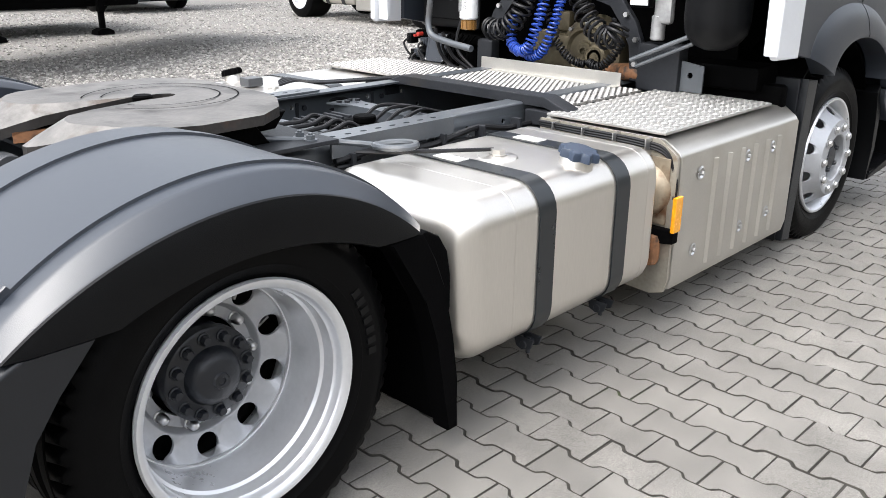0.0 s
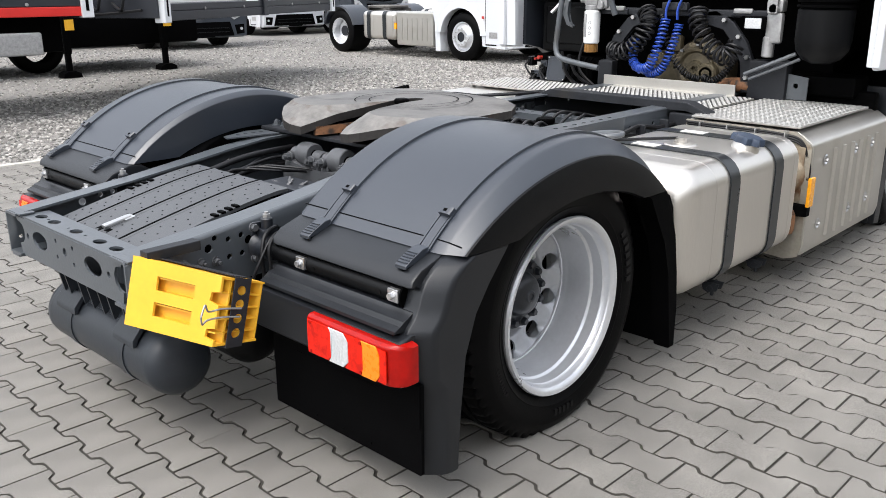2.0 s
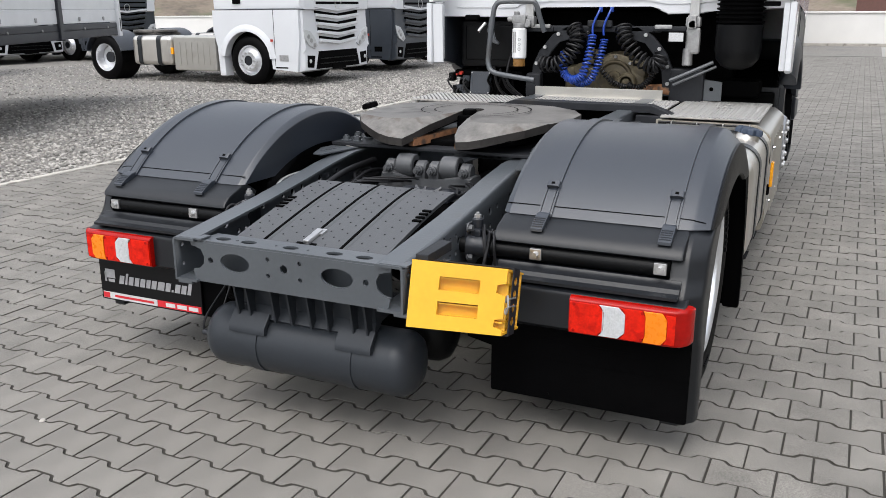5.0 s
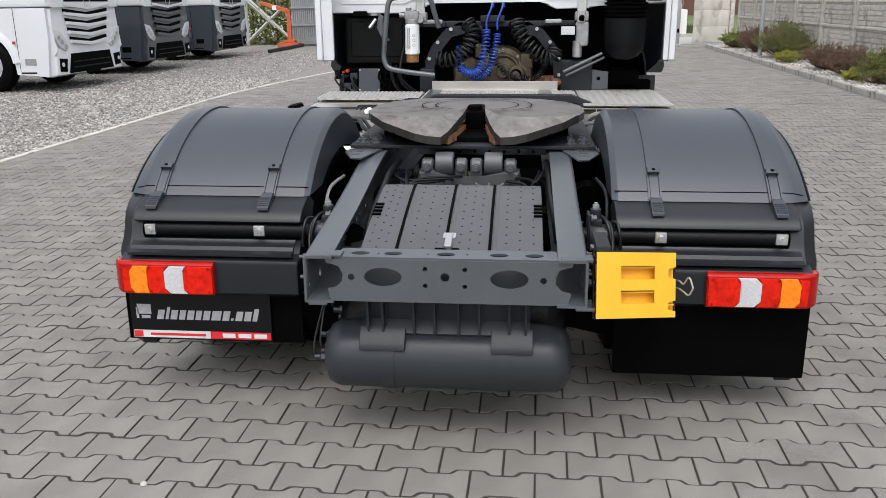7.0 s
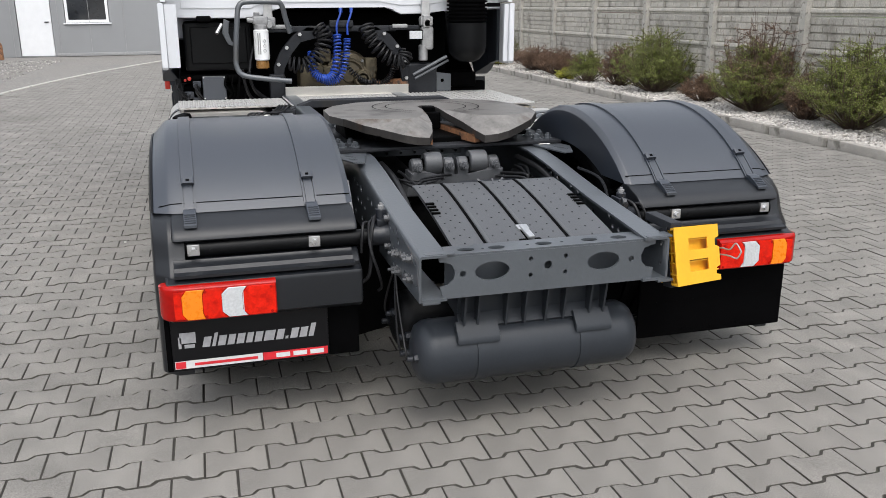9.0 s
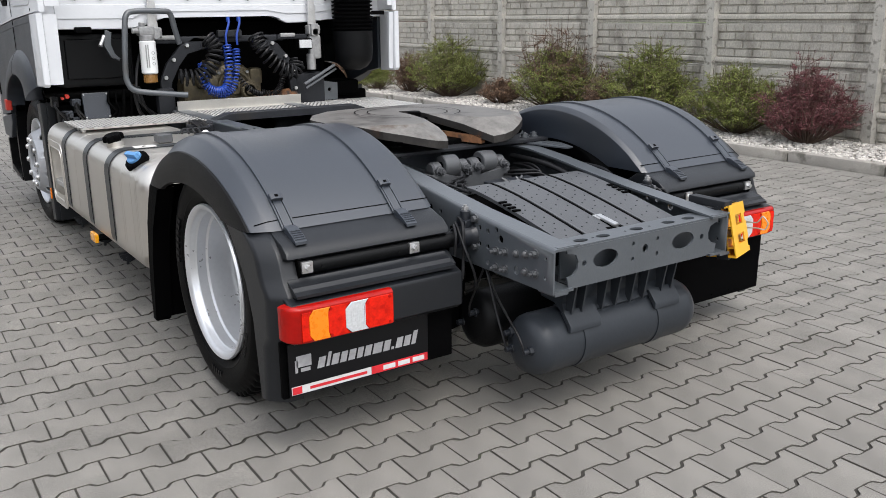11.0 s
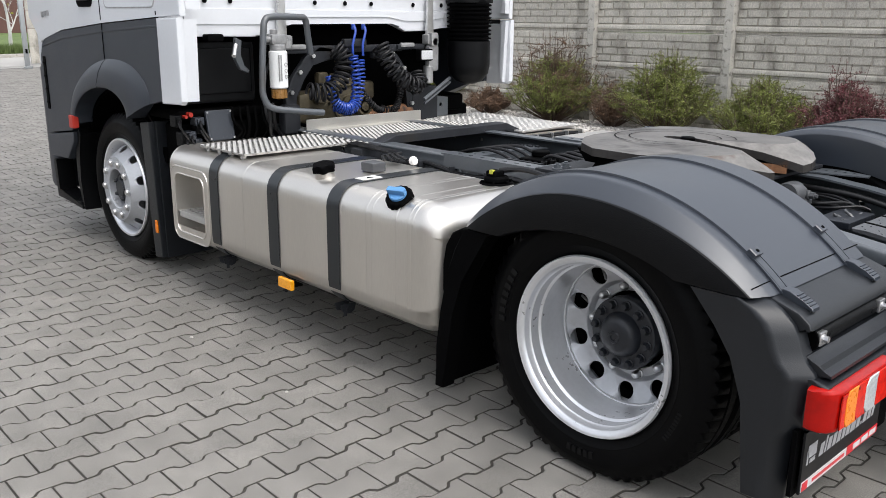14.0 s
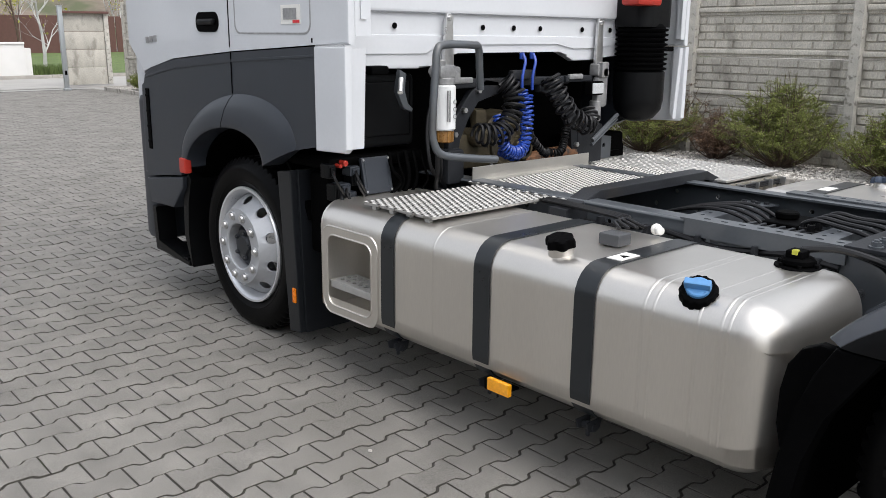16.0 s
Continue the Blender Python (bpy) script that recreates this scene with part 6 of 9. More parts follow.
for s in (1, -1):
    b = Build()
    b.tube(smooth_path([(0.15, s * 0.33, 0.80), (-0.1, s * 0.335, 0.79), (-0.3, s * 0.34, 0.75), (-0.48, s * 0.35, 0.70), (-0.56, s * 0.36, 0.63)], 8), 0.0135, 10)
    b.tube(smooth_path([(0.12, s * 0.30, 0.74), (-0.02, s * 0.33, 0.735), (-0.2, s * 0.345, 0.70), (-0.3, s * 0.36, 0.63)], 8), 0.012, 10)
    part("conduit", b, M_HOSE, truck, "black corrugated cable conduit")
    # cast bracket that holds the tube, with its bolts and cables
    flip = Matrix.Diagonal((1, s, 1, 1))
    b = Build().box(-0.63, -0.555, 0.461, 0.473, 0.625, 0.755, 0.006, m=flip)
    b.loft([[(-0.597 + r * math.cos(radians(a)), y, 0.672 + r * math.sin(radians(a))) for a in range(0, 360, 24)] for y, r in ((0.470, 0.052), (0.482, 0.044), (0.50, 0.040), (0.545, 0.040), (0.550, 0.036))], m=flip)
    b.cyl(0.020, 0.72, 0.770, "z", (-0.585, 0.492, 0), 14, 0.004, m=flip).box(-0.615, -0.555, 0.470, 0.515, 0.70, 0.735, 0.008, m=flip)
    cast = part("tube_bracket", b, M_HUB, truck, "dark cast bracket bolted to the frame rail")
    for x, z in ((-0.628, 0.742), (-0.562, 0.636), (-0.628, 0.636)):
        part("bracket_bolt", Build().cyl(0.016, 0.473, 0.478, "y", (x, 0, z), 12, m=flip).cyl(0.012, 0.478, 0.492, "y", (x, 0, z), 6, m=flip), M_TRAY, cast)
    part("bracket_bolt", Build().cyl(0.013, 0.770, 0.782, "z", (-0.585, 0.492, 0), 6, m=flip).cyl(0.007, 0.782, 0.79, "z", (-0.585, 0.492, 0), 8, m=flip), M_CAST, cast)
    for pts, r in (([(-0.52, 0.475, 0.70), (-0.56, 0.505, 0.735), (-0.62, 0.53, 0.725), (-0.648, 0.545, 0.67), (-0.645, 0.545, 0.60), (-0.655, 0.56, 0.53), (-0.64, 0.60, 0.50)], 0.0070),
                   ([(-0.50, 0.475, 0.66), (-0.55, 0.515, 0.715), (-0.61, 0.545, 0.712), (-0.665, 0.55, 0.64), (-0.69, 0.53, 0.56), (-0.68, 0.515, 0.50), (-0.64, 0.52, 0.47)], 0.0055),
                   ([(-0.53, 0.475, 0.64), (-0.60, 0.555, 0.722), (-0.64, 0.575, 0.690), (-0.64, 0.58, 0.62)], 0.0055)):
        part("lamp_cable", Build().tube(smooth_path([(x, s * y, z) for x, y, z in pts], 8), r, 8), M_HOSE, cast, "looped black lamp cable")
    b = Build().lathe([(0.07, -0.10), (0.10, -0.09), (0.12, -0.04), (0.12, 0.06), (0.09, 0.09), (0.05, 0.10)], "z", (-0.32, s * 0.52 * 0.99, 0.52), 20)
    part("air_spring", b, M_GRIMESHADE, truck)
    b = Build().tube(smooth_path([(-0.1, s * 0.53, 0.78), (-0.28, s * 0.555, 0.76), (-0.36, s * 0.555, 0.66), (-0.36, s * 0.54, 0.5)], 8), 0.007, 7)
    part("grey_cable", b, M_CAST if s > 0 else M_DARKFRAME, truck)

# dealer sign on the left flap: words become plain blocks
b = Build().box(-0.650, -0.658, 0.715, 1.268, 0.243, 0.432, 0.002)
sign = part("dealer_sign", b, M_SIGNBLK, truck, "black advertising plate with grey and red print")
b = Build()
yq, widths = 1.165, (0.026, 0.012, 0.026, 0.024, 0.026, 0.022, 0.026, 0.036, 0.026, 0.010, 0.026, 0.026, 0.018)
for k, w in enumerate(widths):
    h = 0.038 if k not in (9,) else 0.010
    if k in (1, 12):
        h = 0.05
    sl = 0.010
    p = [(yq, 0.325), (yq - w, 0.325), (yq - w - sl * h / 0.04, 0.325 + h), (yq - sl * h / 0.04, 0.325 + h)]
    part("letter_block", Build().prism(p, -0.6582, -0.6592, "yz"), M_SIGNGREY, sign)
    yq -= w + 0.0075
for y0, y1, z0, z1 in ((1.24, 1.185, 0.345, 0.385), (1.225, 1.19, 0.327, 0.34), (1.245, 1.235, 0.327, 0.37)):
    part("emblem_block", Build().box(-0.6582, -0.6592, y1, y0, z0, z1), M_SIGNGREY, sign)
part("red_band", Build().box(-0.6582, -0.660, 0.72, 0.955, 0.25, 0.279), M_SIGNRED, sign)
part("white_band", Build().box(-0.6582, -0.660, 0.957, 1.262, 0.25, 0.279), M_SIGNWHITE, sign)
part("red_corner", Build().box(-0.6601, -0.6612, 1.225, 1.26, 0.252, 0.277), M_SIGNRED, sign)
part("web_bar", Build().box(-0.6601, -0.6612, 0.975, 1.195, 0.259, 0.269), M_SIGNRED, sign)
for k in range(3):
    part("number_bar", Build().box(-0.6601, -0.6612, 0.735 + k * 0.062, 0.785 + k * 0.062, 0.256, 0.273), M_SIGNWHITE, sign)

# ---- cab ----
ang = [radians(a) for a in range(0, 181, 12)]


def arch(a, f):
    """A point of the wheel arch at angle a; f runs from the opening's edge (0) to the line where the flare meets the side (1)."""
    tilt = (1 - math.cos(a)) / 2
    lo = (3.845 + 0.41 * math.cos(a), 0.83 + 0.10 * tilt + 0.205 * math.sin(a))
    hi = (3.765 + 0.59 * math.cos(a), 0.885 + 0.15 * tilt + 0.300 * math.sin(a))
    return lo[0] + (hi[0] - lo[0]) * f, lo[1] + (hi[1] - lo[1]) * f


ARCH = [arch(a, 0.96) for a in ang]
b = Build()
prof = [(1.272, 1.405), (0.70, 1.40), (0.62, 1.425), (0.56, 1.425), (0.50, 1.45), (0.45, 1.485), (-0.34, 1.49), (-0.40, 1.45), (-0.46, 1.425), (-0.70, 1.43), (-0.78, 1.46), (-1.272, 1.46), (-1.272, 3.55), (1.272, 3.55)]
b.prism(prof, 2.98, 3.03, "yz", 0.012)
for p in ([(1.15, 1.47), (0.66, 1.47), (0.62, 1.50), (0.40, 1.515), (-0.30, 1.52), (-0.45, 1.495), (-0.66, 1.495), (-0.80, 1.52), (-1.15, 1.52), (-1.15, 1.56), (1.15, 1.56)],):
    b.prism(p, 2.972, 2.985, "yz", 0.004)
b.prism([(1.12, 1.66), (-1.12, 1.66), (-1.12, 2.6), (1.12, 2.6)], 2.955, 2.985, "yz", 0.02)
cab = part("cab_shell", b, M_WHITE, truck, "white cab rear wall with pressed panels")
for y in (1.02, 0.86, 0.28, 0.05, -0.16, -0.52, -0.78):
    part("wall_plug", Build().cyl(0.014, 2.968, 2.975, "x", (0, y, 1.60), 14, 0.002), M_DULL, cab)
for y in (0.545, -0.645):
    b = Build().prism([(y - 0.035, 1.40), (y + 0.035, 1.40), (y + 0.024, 1.64), (y + 0.012, 1.665), (y - 0.012, 1.665), (y - 0.024, 1.64)], 2.935, 2.955, "yz", 0.006)
    b.cyl(0.012, 2.92, 2.935, "x", (0, y, 1.64), 10)
    part("cab_hinge", b, M_STEEL, cab, "bright steel cab lock bracket")
    b = Build().box(2.90, 2.97, y - 0.05, y + 0.05, 1.34, 1.41, 0.012).cyl(0.03, 2.88, 2.93, "x", (0, y, 1.36), 14, 0.005)
    part("cab_latch", b, M_CAST, cab)
b = Build().box(3.0, 5.05, -1.25, 1.25, 3.45, 3.58, 0.06).box(4.95, 5.1, -1.22, 1.22, 1.0, 3.5, 0.05)
part("cab_roof", b, M_WHITE, cab)
for s in (1, -1):
    b = Build()
    seam = [(2.985, 1.512), (3.74, 1.472), (4.40, 1.422), (4.71, 1.375), (4.80, 1.325)]
    b.prism(seam + [(5.0, 1.5), (5.02, 3.5), (2.76, 3.5), (2.755, 1.515)], s * 1.245, s * 1.285, "xz", 0.012)
    side = part("cab_side", b, M_WHITE, cab, "white cab side")
    b = Build().prism([(2.755, 1.508), (2.99, 1.505), (2.99, 1.048), (2.775, 1.056), (2.755, 1.075)], s * 1.262, s * 1.305, "xz", 0.012)
    part("corner_panel", b, M_WHITE, cab, "white lower corner panel")
    inner = 1.18 if s > 0 else 1.225
    b = Build().prism([(2.77, 1.50), (2.82, 1.50), (2.82, 1.10), (2.79, 1.07)], s * inner, s * 1.262, "xz", 0.006)
    b.prism([(2.76, 1.55), (2.80, 1.55), (2.80, 3.4), (2.76, 3.4)], s * (inner - 0.02), s * 1.246, "xz", 0.006)
    part("corner_return", b, M_WHITE, cab)
    b = Build().prism([(2.756, 1.62), (2.752, 1.62), (2.752, 3.3), (2.756, 3.3)], s * 1.19, s * 1.22, "xz")
    part("corner_bead", b, M_WHITE, cab)
    # grey lower side with wheel arch
    p = [(2.993, 1.066), (2.993, 1.505)] + [(x, z - 0.006) for x, z in seam[1:]] + [(4.83, 1.25), (4.86, 0.71), (4.40, 0.765)] + ARCH
    b = Build().plate(p, [], s * 1.245, s * 1.283, "xz")
    low = part("lower_side", b, M_CABGREY, truck, "dark grey lower cab side with wheel arch")
    section = ((0.0, 1.20), (-0.02, 1.30), (0.0, 1.318), (0.10, 1.324), (0.55, 1.318), (0.82, 1.302), (0.97, 1.284), (1.0, 1.26))
    arcs = [radians(k * 6) for k in range(31)]
    b = Build().loft([[(arch(a, f)[0], s * y, arch(a, f)[1]) for f, y in section] for a in arcs])
    part("arch_flare", b, M_CABGREY, low, "grey wheel-arch flare")
    b = Build().loft([[(arch(a, f)[0], s * (y + d), arch(a, f)[1]) for f, y in section[2:7] for d in (0.0012,)] + [(arch(a, f)[0], s * (y - 0.004), arch(a, f)[1]) for f, y in section[6:1:-1]] for a in (1.595, 1.603)])
    b.box(3.752, 3.758, s * 1.2835, s * 1.2865, 1.262, 1.472)
    part("door_gap", b, M_DULL, low)
    # pressed crease along the belt, and the front corner
    b = Build().prism([(3.0, 1.470), (3.74, 1.432), (4.40, 1.382), (4.78, 1.315), (4.80, 1.300), (4.40, 1.368), (3.74, 1.420), (3.0, 1.459)], s * 1.279, s * 1.2865, "xz", 0.003)
    part("belt_crease", b, M_CABGREY, low)
    b = Build().prism([(4.80, 1.30), (4.90, 1.26), (4.93, 0.72), (4.84, 0.71)], s * 1.20, s * 1.270, "xz", 0.02)
    part("front_corner", b, M_CABGREY, low)
    b = Build().prism([(4.865, 0.697), (4.372, 0.758), (4.380, 0.69), (4.52, 0.556), (4.82, 0.548)], s * 1.20, s * 1.290, "xz", 0.014)
    part("bumper_side", b, M_CABGREY, low)
    b = Build().prism([(4.86, 0.52), (4.84, 0.25), (4.40, 0.22), (4.39, 0.25), (4.80, 0.30), (4.80, 0.52)], s * 1.15, s * 1.27, "xz", 0.008)
    b.plate(rect(4.42, 4.84, min(s * 0.9, s * 1.265), max(s * 0.9, s * 1.265)), [rect(4.45 + k * 0.055, 4.475 + k * 0.055, min(s * 1.0, s * 1.24), max(s * 1.0, s * 1.24)) for k in range(7)], 0.245, 0.265, "xy")
    part("entry_step", b, M_BLACK, low, "black cab entry step")
    b = Build().prism([(4.36, 0.78), (4.44, 0.62), (4.45, 0.40), (4.38, 0.22), (4.36, 0.22), (4.40, 0.42), (4.38, 0.60), (4.32, 0.74)], s * 1.0, s * 1.262, "xz", 0.006)
    part("wheel_liner", b, M_BLACK, low)
    if s > 0:
        part("arch_reflector", Build().box(4.245, 4.315, s * 1.29, s * 1.334, 0.795, 0.880, 0.008), M_REDTAIL, low, "small red-orange arch marker")
    # mudguard tail behind the front wheel
    b = Build().prism([(3.29, 0.92), (3.405, 0.905), (3.335, 0.10), (3.24, 0.11)], s * 1.215, s * 1.255, "xz", 0.006)
    b.prism([(3.27, 0.92), (3.30, 0.92), (3.26, 0.105), (3.235, 0.105)], s * 0.92, s * 1.22, "xz", 0.004)
    gd = part("front_mudguard", b, M_CARRIER, truck, "dark grey rear section of the front mudguard")
    if s > 0:
        part("marker", Build().box(3.262, 3.29, 1.2555, 1.264, 0.26, 0.335, 0.003), M_ORANGE, gd, "small orange reflector")
    b = Build().box(4.86, 5.06, s * 0.2, s * 1.24, 0.28, 1.2, 0.05)
    part("front_bumper", b, M_CABGREY, cab)
    b = Build()
    loops = []
    for a in range(20, 161, 10):
        a = radians(a)
        loops.append([(AX_F + r * math.cos(a), s * y, 0.47 + r * math.sin(a)) for r, y in ((0.60, 0.85), (0.60, 1.19), (0.615, 1.19), (0.615, 0.85))])
    b.loft(loops)
    part("arch_liner", b, M_GRIMESHADE, truck)
# left door details
b = Build().plate(rect(3.86, 4.10, 1.565, 1.665, 0.045, 6), [], 1.284, 1.290, "xz")
hd = part("door_handle", b, M_DULL, truck, "black recessed door handle")
part("handle_grip", Build().box(3.88, 4.05, 1.29, 1.315, 1.60, 1.63, 0.010), M_BLACK, hd)
for x0, x1, z0, z1 in ((3.755, 3.762, 1.49, 3.3), (3.02, 3.028, 1.52, 1.54)):
    part("door_seam", Build().box(x0, x1, 1.2835, 1.2875, z0, z1), M_DULL, cab)
fr, fi = rect(3.03, 3.70, 1.555, 2.2, 0.05, 5), rect(3.038, 3.692, 1.563, 2.192, 0.045, 5)
part("locker_seam", Build().plate(fr, [fi], 1.2845, 1.2865, "xz"), M_CAST, cab, "outline of the side locker lid")
b = Build().box(3.11, 3.27, 1.2855, 1.287, 1.60, 1.685)
st = part("sticker", b, M_LABEL, truck, "small white sticker with grey and red print")
part("sticker_mark", Build().box(3.14, 3.25, 1.287, 1.288, 1.62, 1.67), M_CAST, st)
part("sticker_mark", Build().box(3.115, 3.17, 1.288, 1.289, 1.605, 1.618), M_SIGNRED, st)
for k in range(3):
    part("badge_bar", Build().box(4.60 + 0.05 * k, 4.64 + 0.05 * k, 1.285, 1.289, 1.51 - 0.004 * k, 1.545 - 0.004 * k), M_CAST, cab)
for k in range(4):
    part("side_vent_slat", Build().box(4.76, 4.80, 1.276, 1.292, 0.92 + 0.09 * k, 0.935 + 0.09 * k, 0.003), M_DULL, cab)
part("side_vent", Build().box(4.755, 4.805, 1.281, 1.287, 0.88, 1.24, 0.004), M_GRIMESHADE, cab)

# near-black blocks for the shaded space under the cab, then its fittings
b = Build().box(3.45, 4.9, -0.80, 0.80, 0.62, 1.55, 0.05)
part("engine_tunnel", b, M_GRIMESHADE, cab)
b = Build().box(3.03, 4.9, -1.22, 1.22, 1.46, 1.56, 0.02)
part("cab_floor", b, M_GRIMESHADE, cab)
b = Build().box(3.06, 3.42, 0.66, 1.15, 1.02, 1.38, 0.03).box(3.05, 3.06, 0.70, 1.10, 1.08, 1.34, 0.01)
part("storage_box", b, M_BLACK, truck, "black plastic storage box under the cab")
part("cab_cross_support", Build().box(3.04, 3.40, 0.62, 1.20, 0.94, 1.0, 0.02), M_GRIMESHADE, truck)
part("cab_cross_support", Build().box(3.06, 3.3, -1.1, -0.65, 0.86, 0.98, 0.02), M_GRIMESHADE, truck)
b = Build().box(3.08, 3.24, 0.70, 1.18, 0.52, 0.92, 0.02).box(3.10, 3.16, 1.05, 1.17, 0.60, 0.92, 0.03)
part("mounting_frame", b, M_GRIMESHADE, truck)
part("mounting_frame", Build().box(3.12, 3.2, -1.2, -0.7, 0.55, 0.9, 0.02), M_GRIMESHADE, truck)
cu = pose(3.0, 0.955, 0.905, 0, 12, 0)
b = Build().box(-0.012, 0.014, -0.085, 0.085, -0.088, 0.088, 0.008, m=cu)
cunit = part("control_unit", b, M_CABGREY, truck, "flat dark grey control unit")
b = Build().plate(rect(-0.07, 0.07, -0.07, 0.07, 0.01), [rect(-0.062, 0.062, -0.062, 0.062, 0.008)], -0.0135, -0.011, "yz", m=cu)
part("cover_rim", b, M_CABGREY, cunit)
for k in range(4):
    part("unit_screw", Build().cyl(0.006, -0.016, -0.011, "x", (0, -0.074 + 0.148 * (k % 2), -0.076 + 0.152 * (k // 2)), 8, m=cu), M_CAST, cunit)
crng = random.Random(12)
for k in range(9):
    y, z = 1.07 + 0.14 * crng.random(), 0.66 + 0.30 * crng.random()
    w, h = crng.uniform(0.018, 0.04), crng.uniform(0.02, 0.05)
    con = part("connector", Build().box(3.0, 3.07, y - w, y + w, z - h, z + h, 0.006).box(2.992, 3.0, y - w * 0.6, y + w * 0.6, z - h * 0.6, z + h * 0.6, 0.003), M_BLACK if k % 3 else M_CABGREY, truck, "black moulded cable connector")
    part("connector_cable", Build().tube(smooth_path([(2.995, y, z), (2.965, y + 0.01, z - 0.03), (2.975, y - 0.04, z - 0.10), (3.03, y - 0.10, z - 0.16)], 6), 0.007, 7), M_HOSE, con)
for k in range(5):
    y = 0.66 + 0.05 * k
    part("cable_loom", Build().tube(smooth_path([(3.02, y, 1.0), (2.97, y + 0.02, 0.93), (2.96, y + 0.03 * math.sin(k), 0.86), (2.98, y + 0.05, 0.78), (3.04, y + 0.04, 0.66)], 7), 0.006 + 0.003 * (k % 3), 8), M_GRIMESHADE, truck, "black cable loom behind the cab")
b = Build().cyl(0.014, 3.0, 3.05, "x", (0, 1.13, 0.975), 12, 0.003).cyl(0.009, 3.0, 3.06, "x", (0, 1.16, 0.965), 10)
part("battery_switch", b, M_REDTAIL, truck, "small red battery switch")

# fittings behind the cab
b = Build().cyl(0.054, 1.105, 1.325, "z", (2.90, 0.605, 0), 28, 0.008)
flt = part("fuel_filter", b, M_FILTER, truck, "white fuel filter can with printed label")
b = Build().cyl(0.042, 1.045, 1.105, "z", (2.90, 0.605, 0), 20, 0.006)
for k in range(10):
    a = k * 0.628
    b.box(-0.004, 0.004, 0.038, 0.046, 1.05, 1.10, m=pose(2.90, 0.605, 0, 0, 0, math.degrees(a)))
part("filter_bowl", b, M_BOWL, flt, "amber filter bowl")
b = Build().cyl(0.05, 1.325, 1.36, "z", (2.90, 0.605, 0), 20, 0.006).box(2.87, 2.96, 0.55, 0.66, 1.355, 1.42, 0.015).cyl(0.022, 1.41, 1.445, "z", (2.90, 0.63, 0), 12, 0.004).cyl(0.018, 0.0, 0.05, "y", (2.90, 0.65, 1.39), 12, 0.003)
part("filter_head", b, M_CAST, flt, "grey aluminium filter head")
for k in range(3):
    part("label_ring", Build().plate(circle(0, 0, 0.011, 14), [circle(0, 0, 0.008, 14)], 0, -0.0015, "yz", m=pose(2.8455, 0.588, 1.175 + 0.035 * k)), M_CAST, flt)
for k in range(2):
    part("label_line", Build().box(2.8445, 2.848, 0.615 + 0.014 * k, 0.622 + 0.014 * k, 1.15, 1.30), M_CAST, flt)
b = Build()
b.tube(smooth_path([(2.86, 0.40, 1.30), (2.84, 0.43, 1.40), (2.82, 0.46, 1.50), (2.81, 0.52, 1.515), (2.80, 0.70, 1.515), (2.79, 0.755, 1.49), (2.78, 0.775, 1.40), (2.77, 0.80, 1.15), (2.76, 0.795, 1.06), (2.75, 0.75, 1.01), (2.73, 0.60, 0.985), (2.72, 0.42, 0.965)], 8), 0.019, 12)
part("grab_rail", b, M_FRAME, truck, "bent grey tubular guard rail")
b = Build().tube(smooth_path([(2.78, 0.76, 1.05), (2.80, 0.74, 0.92), (2.85, 0.70, 0.84), (2.88, 0.62, 0.80)], 8), 0.012, 8)
b.tube(smooth_path([(2.80, 0.72, 1.03), (2.84, 0.68, 0.90), (2.90, 0.60, 0.82)], 8), 0.011, 8)
b.tube(smooth_path([(2.90, 0.55, 1.38), (2.95, 0.66, 1.2), (2.90, 0.70, 0.95), (2.92, 0.58, 0.82)], 8), 0.010, 8)
part("fuel_hose", b, M_HOSE, truck, "black fuel hoses")
# curved bracket arms
for s, yo in ((1, 0.02), (-1, -0.02)):
    pts = [(0.14, 1.33), (0.24, 1.345), (0.35, 1.28), (0.45, 1.16), (0.50, 1.05), (0.50, 0.86), (0.44, 0.86), (0.43, 1.04), (0.37, 1.15), (0.30, 1.235), (0.14, 1.26)]
    b = Build().prism([(s * u + yo, v) for u, v in pts], 2.96, 3.0, "yz", 0.008)
    arm = part("cab_mount_arm", b, M_DARKFRAME, truck, "curved dark steel cab mounting arm")
    for u, v in ((0.30, 1.285), (0.40, 1.19), (0.465, 1.07), (0.47, 0.95)):
        part("arm_bolt", Build().cyl(0.014, 2.94, 2.962, "x", (0, s * u + yo, v), 6), M_STEEL, arm)
b = Build().box(2.96, 3.0, -0.42, 0.45, 1.30, 1.345, 0.01).box(2.92, 2.96, -0.08, 0.10, 1.335, 1.385, 0.01).box(2.94, 2.99, 0.36, 0.60, 1.30, 1.335, 0.008).box(2.94, 2.99, -0.60, -0.36, 1.31, 1.345, 0.008)
part("cab_cross_bar", b, M_DARKFRAME, truck, "dark steel cross bar behind the cab")
for y0, y1 in ((0.38, 0.53), (-0.50, -0.38)):
    part("alloy_stay", Build().box(2.93, 2.955, y0, y1, 1.325, 1.355, 0.008), M_CAST, truck)
# gearbox
b = Build().lathe([(0.02, -0.05), (0.05, -0.05), (0.055, -0.035), (0.10, -0.03), (0.115, -0.045), (0.13, -0.045), (0.135, -0.02), (0.175, 0.0), (0.19, 0.05), (0.20, 0.3)], "x", (3.15, -0.07, 0.965), 32)
b.box(3.12, 3.4, -0.30, 0.32, 0.84, 1.05, 0.05).cyl(0.07, 3.06, 3.2, "x", (0, -0.17, 0.94), 18, 0.01).cyl(0.05, 3.06, 3.2, "x", (0, 0.18, 1.02), 14, 0.01).box(3.14, 3.2, 0.06, 0.15, 1.06, 1.17, 0.02).box(3.12, 3.2, -0.30, -0.20, 0.98, 1.10, 0.02)
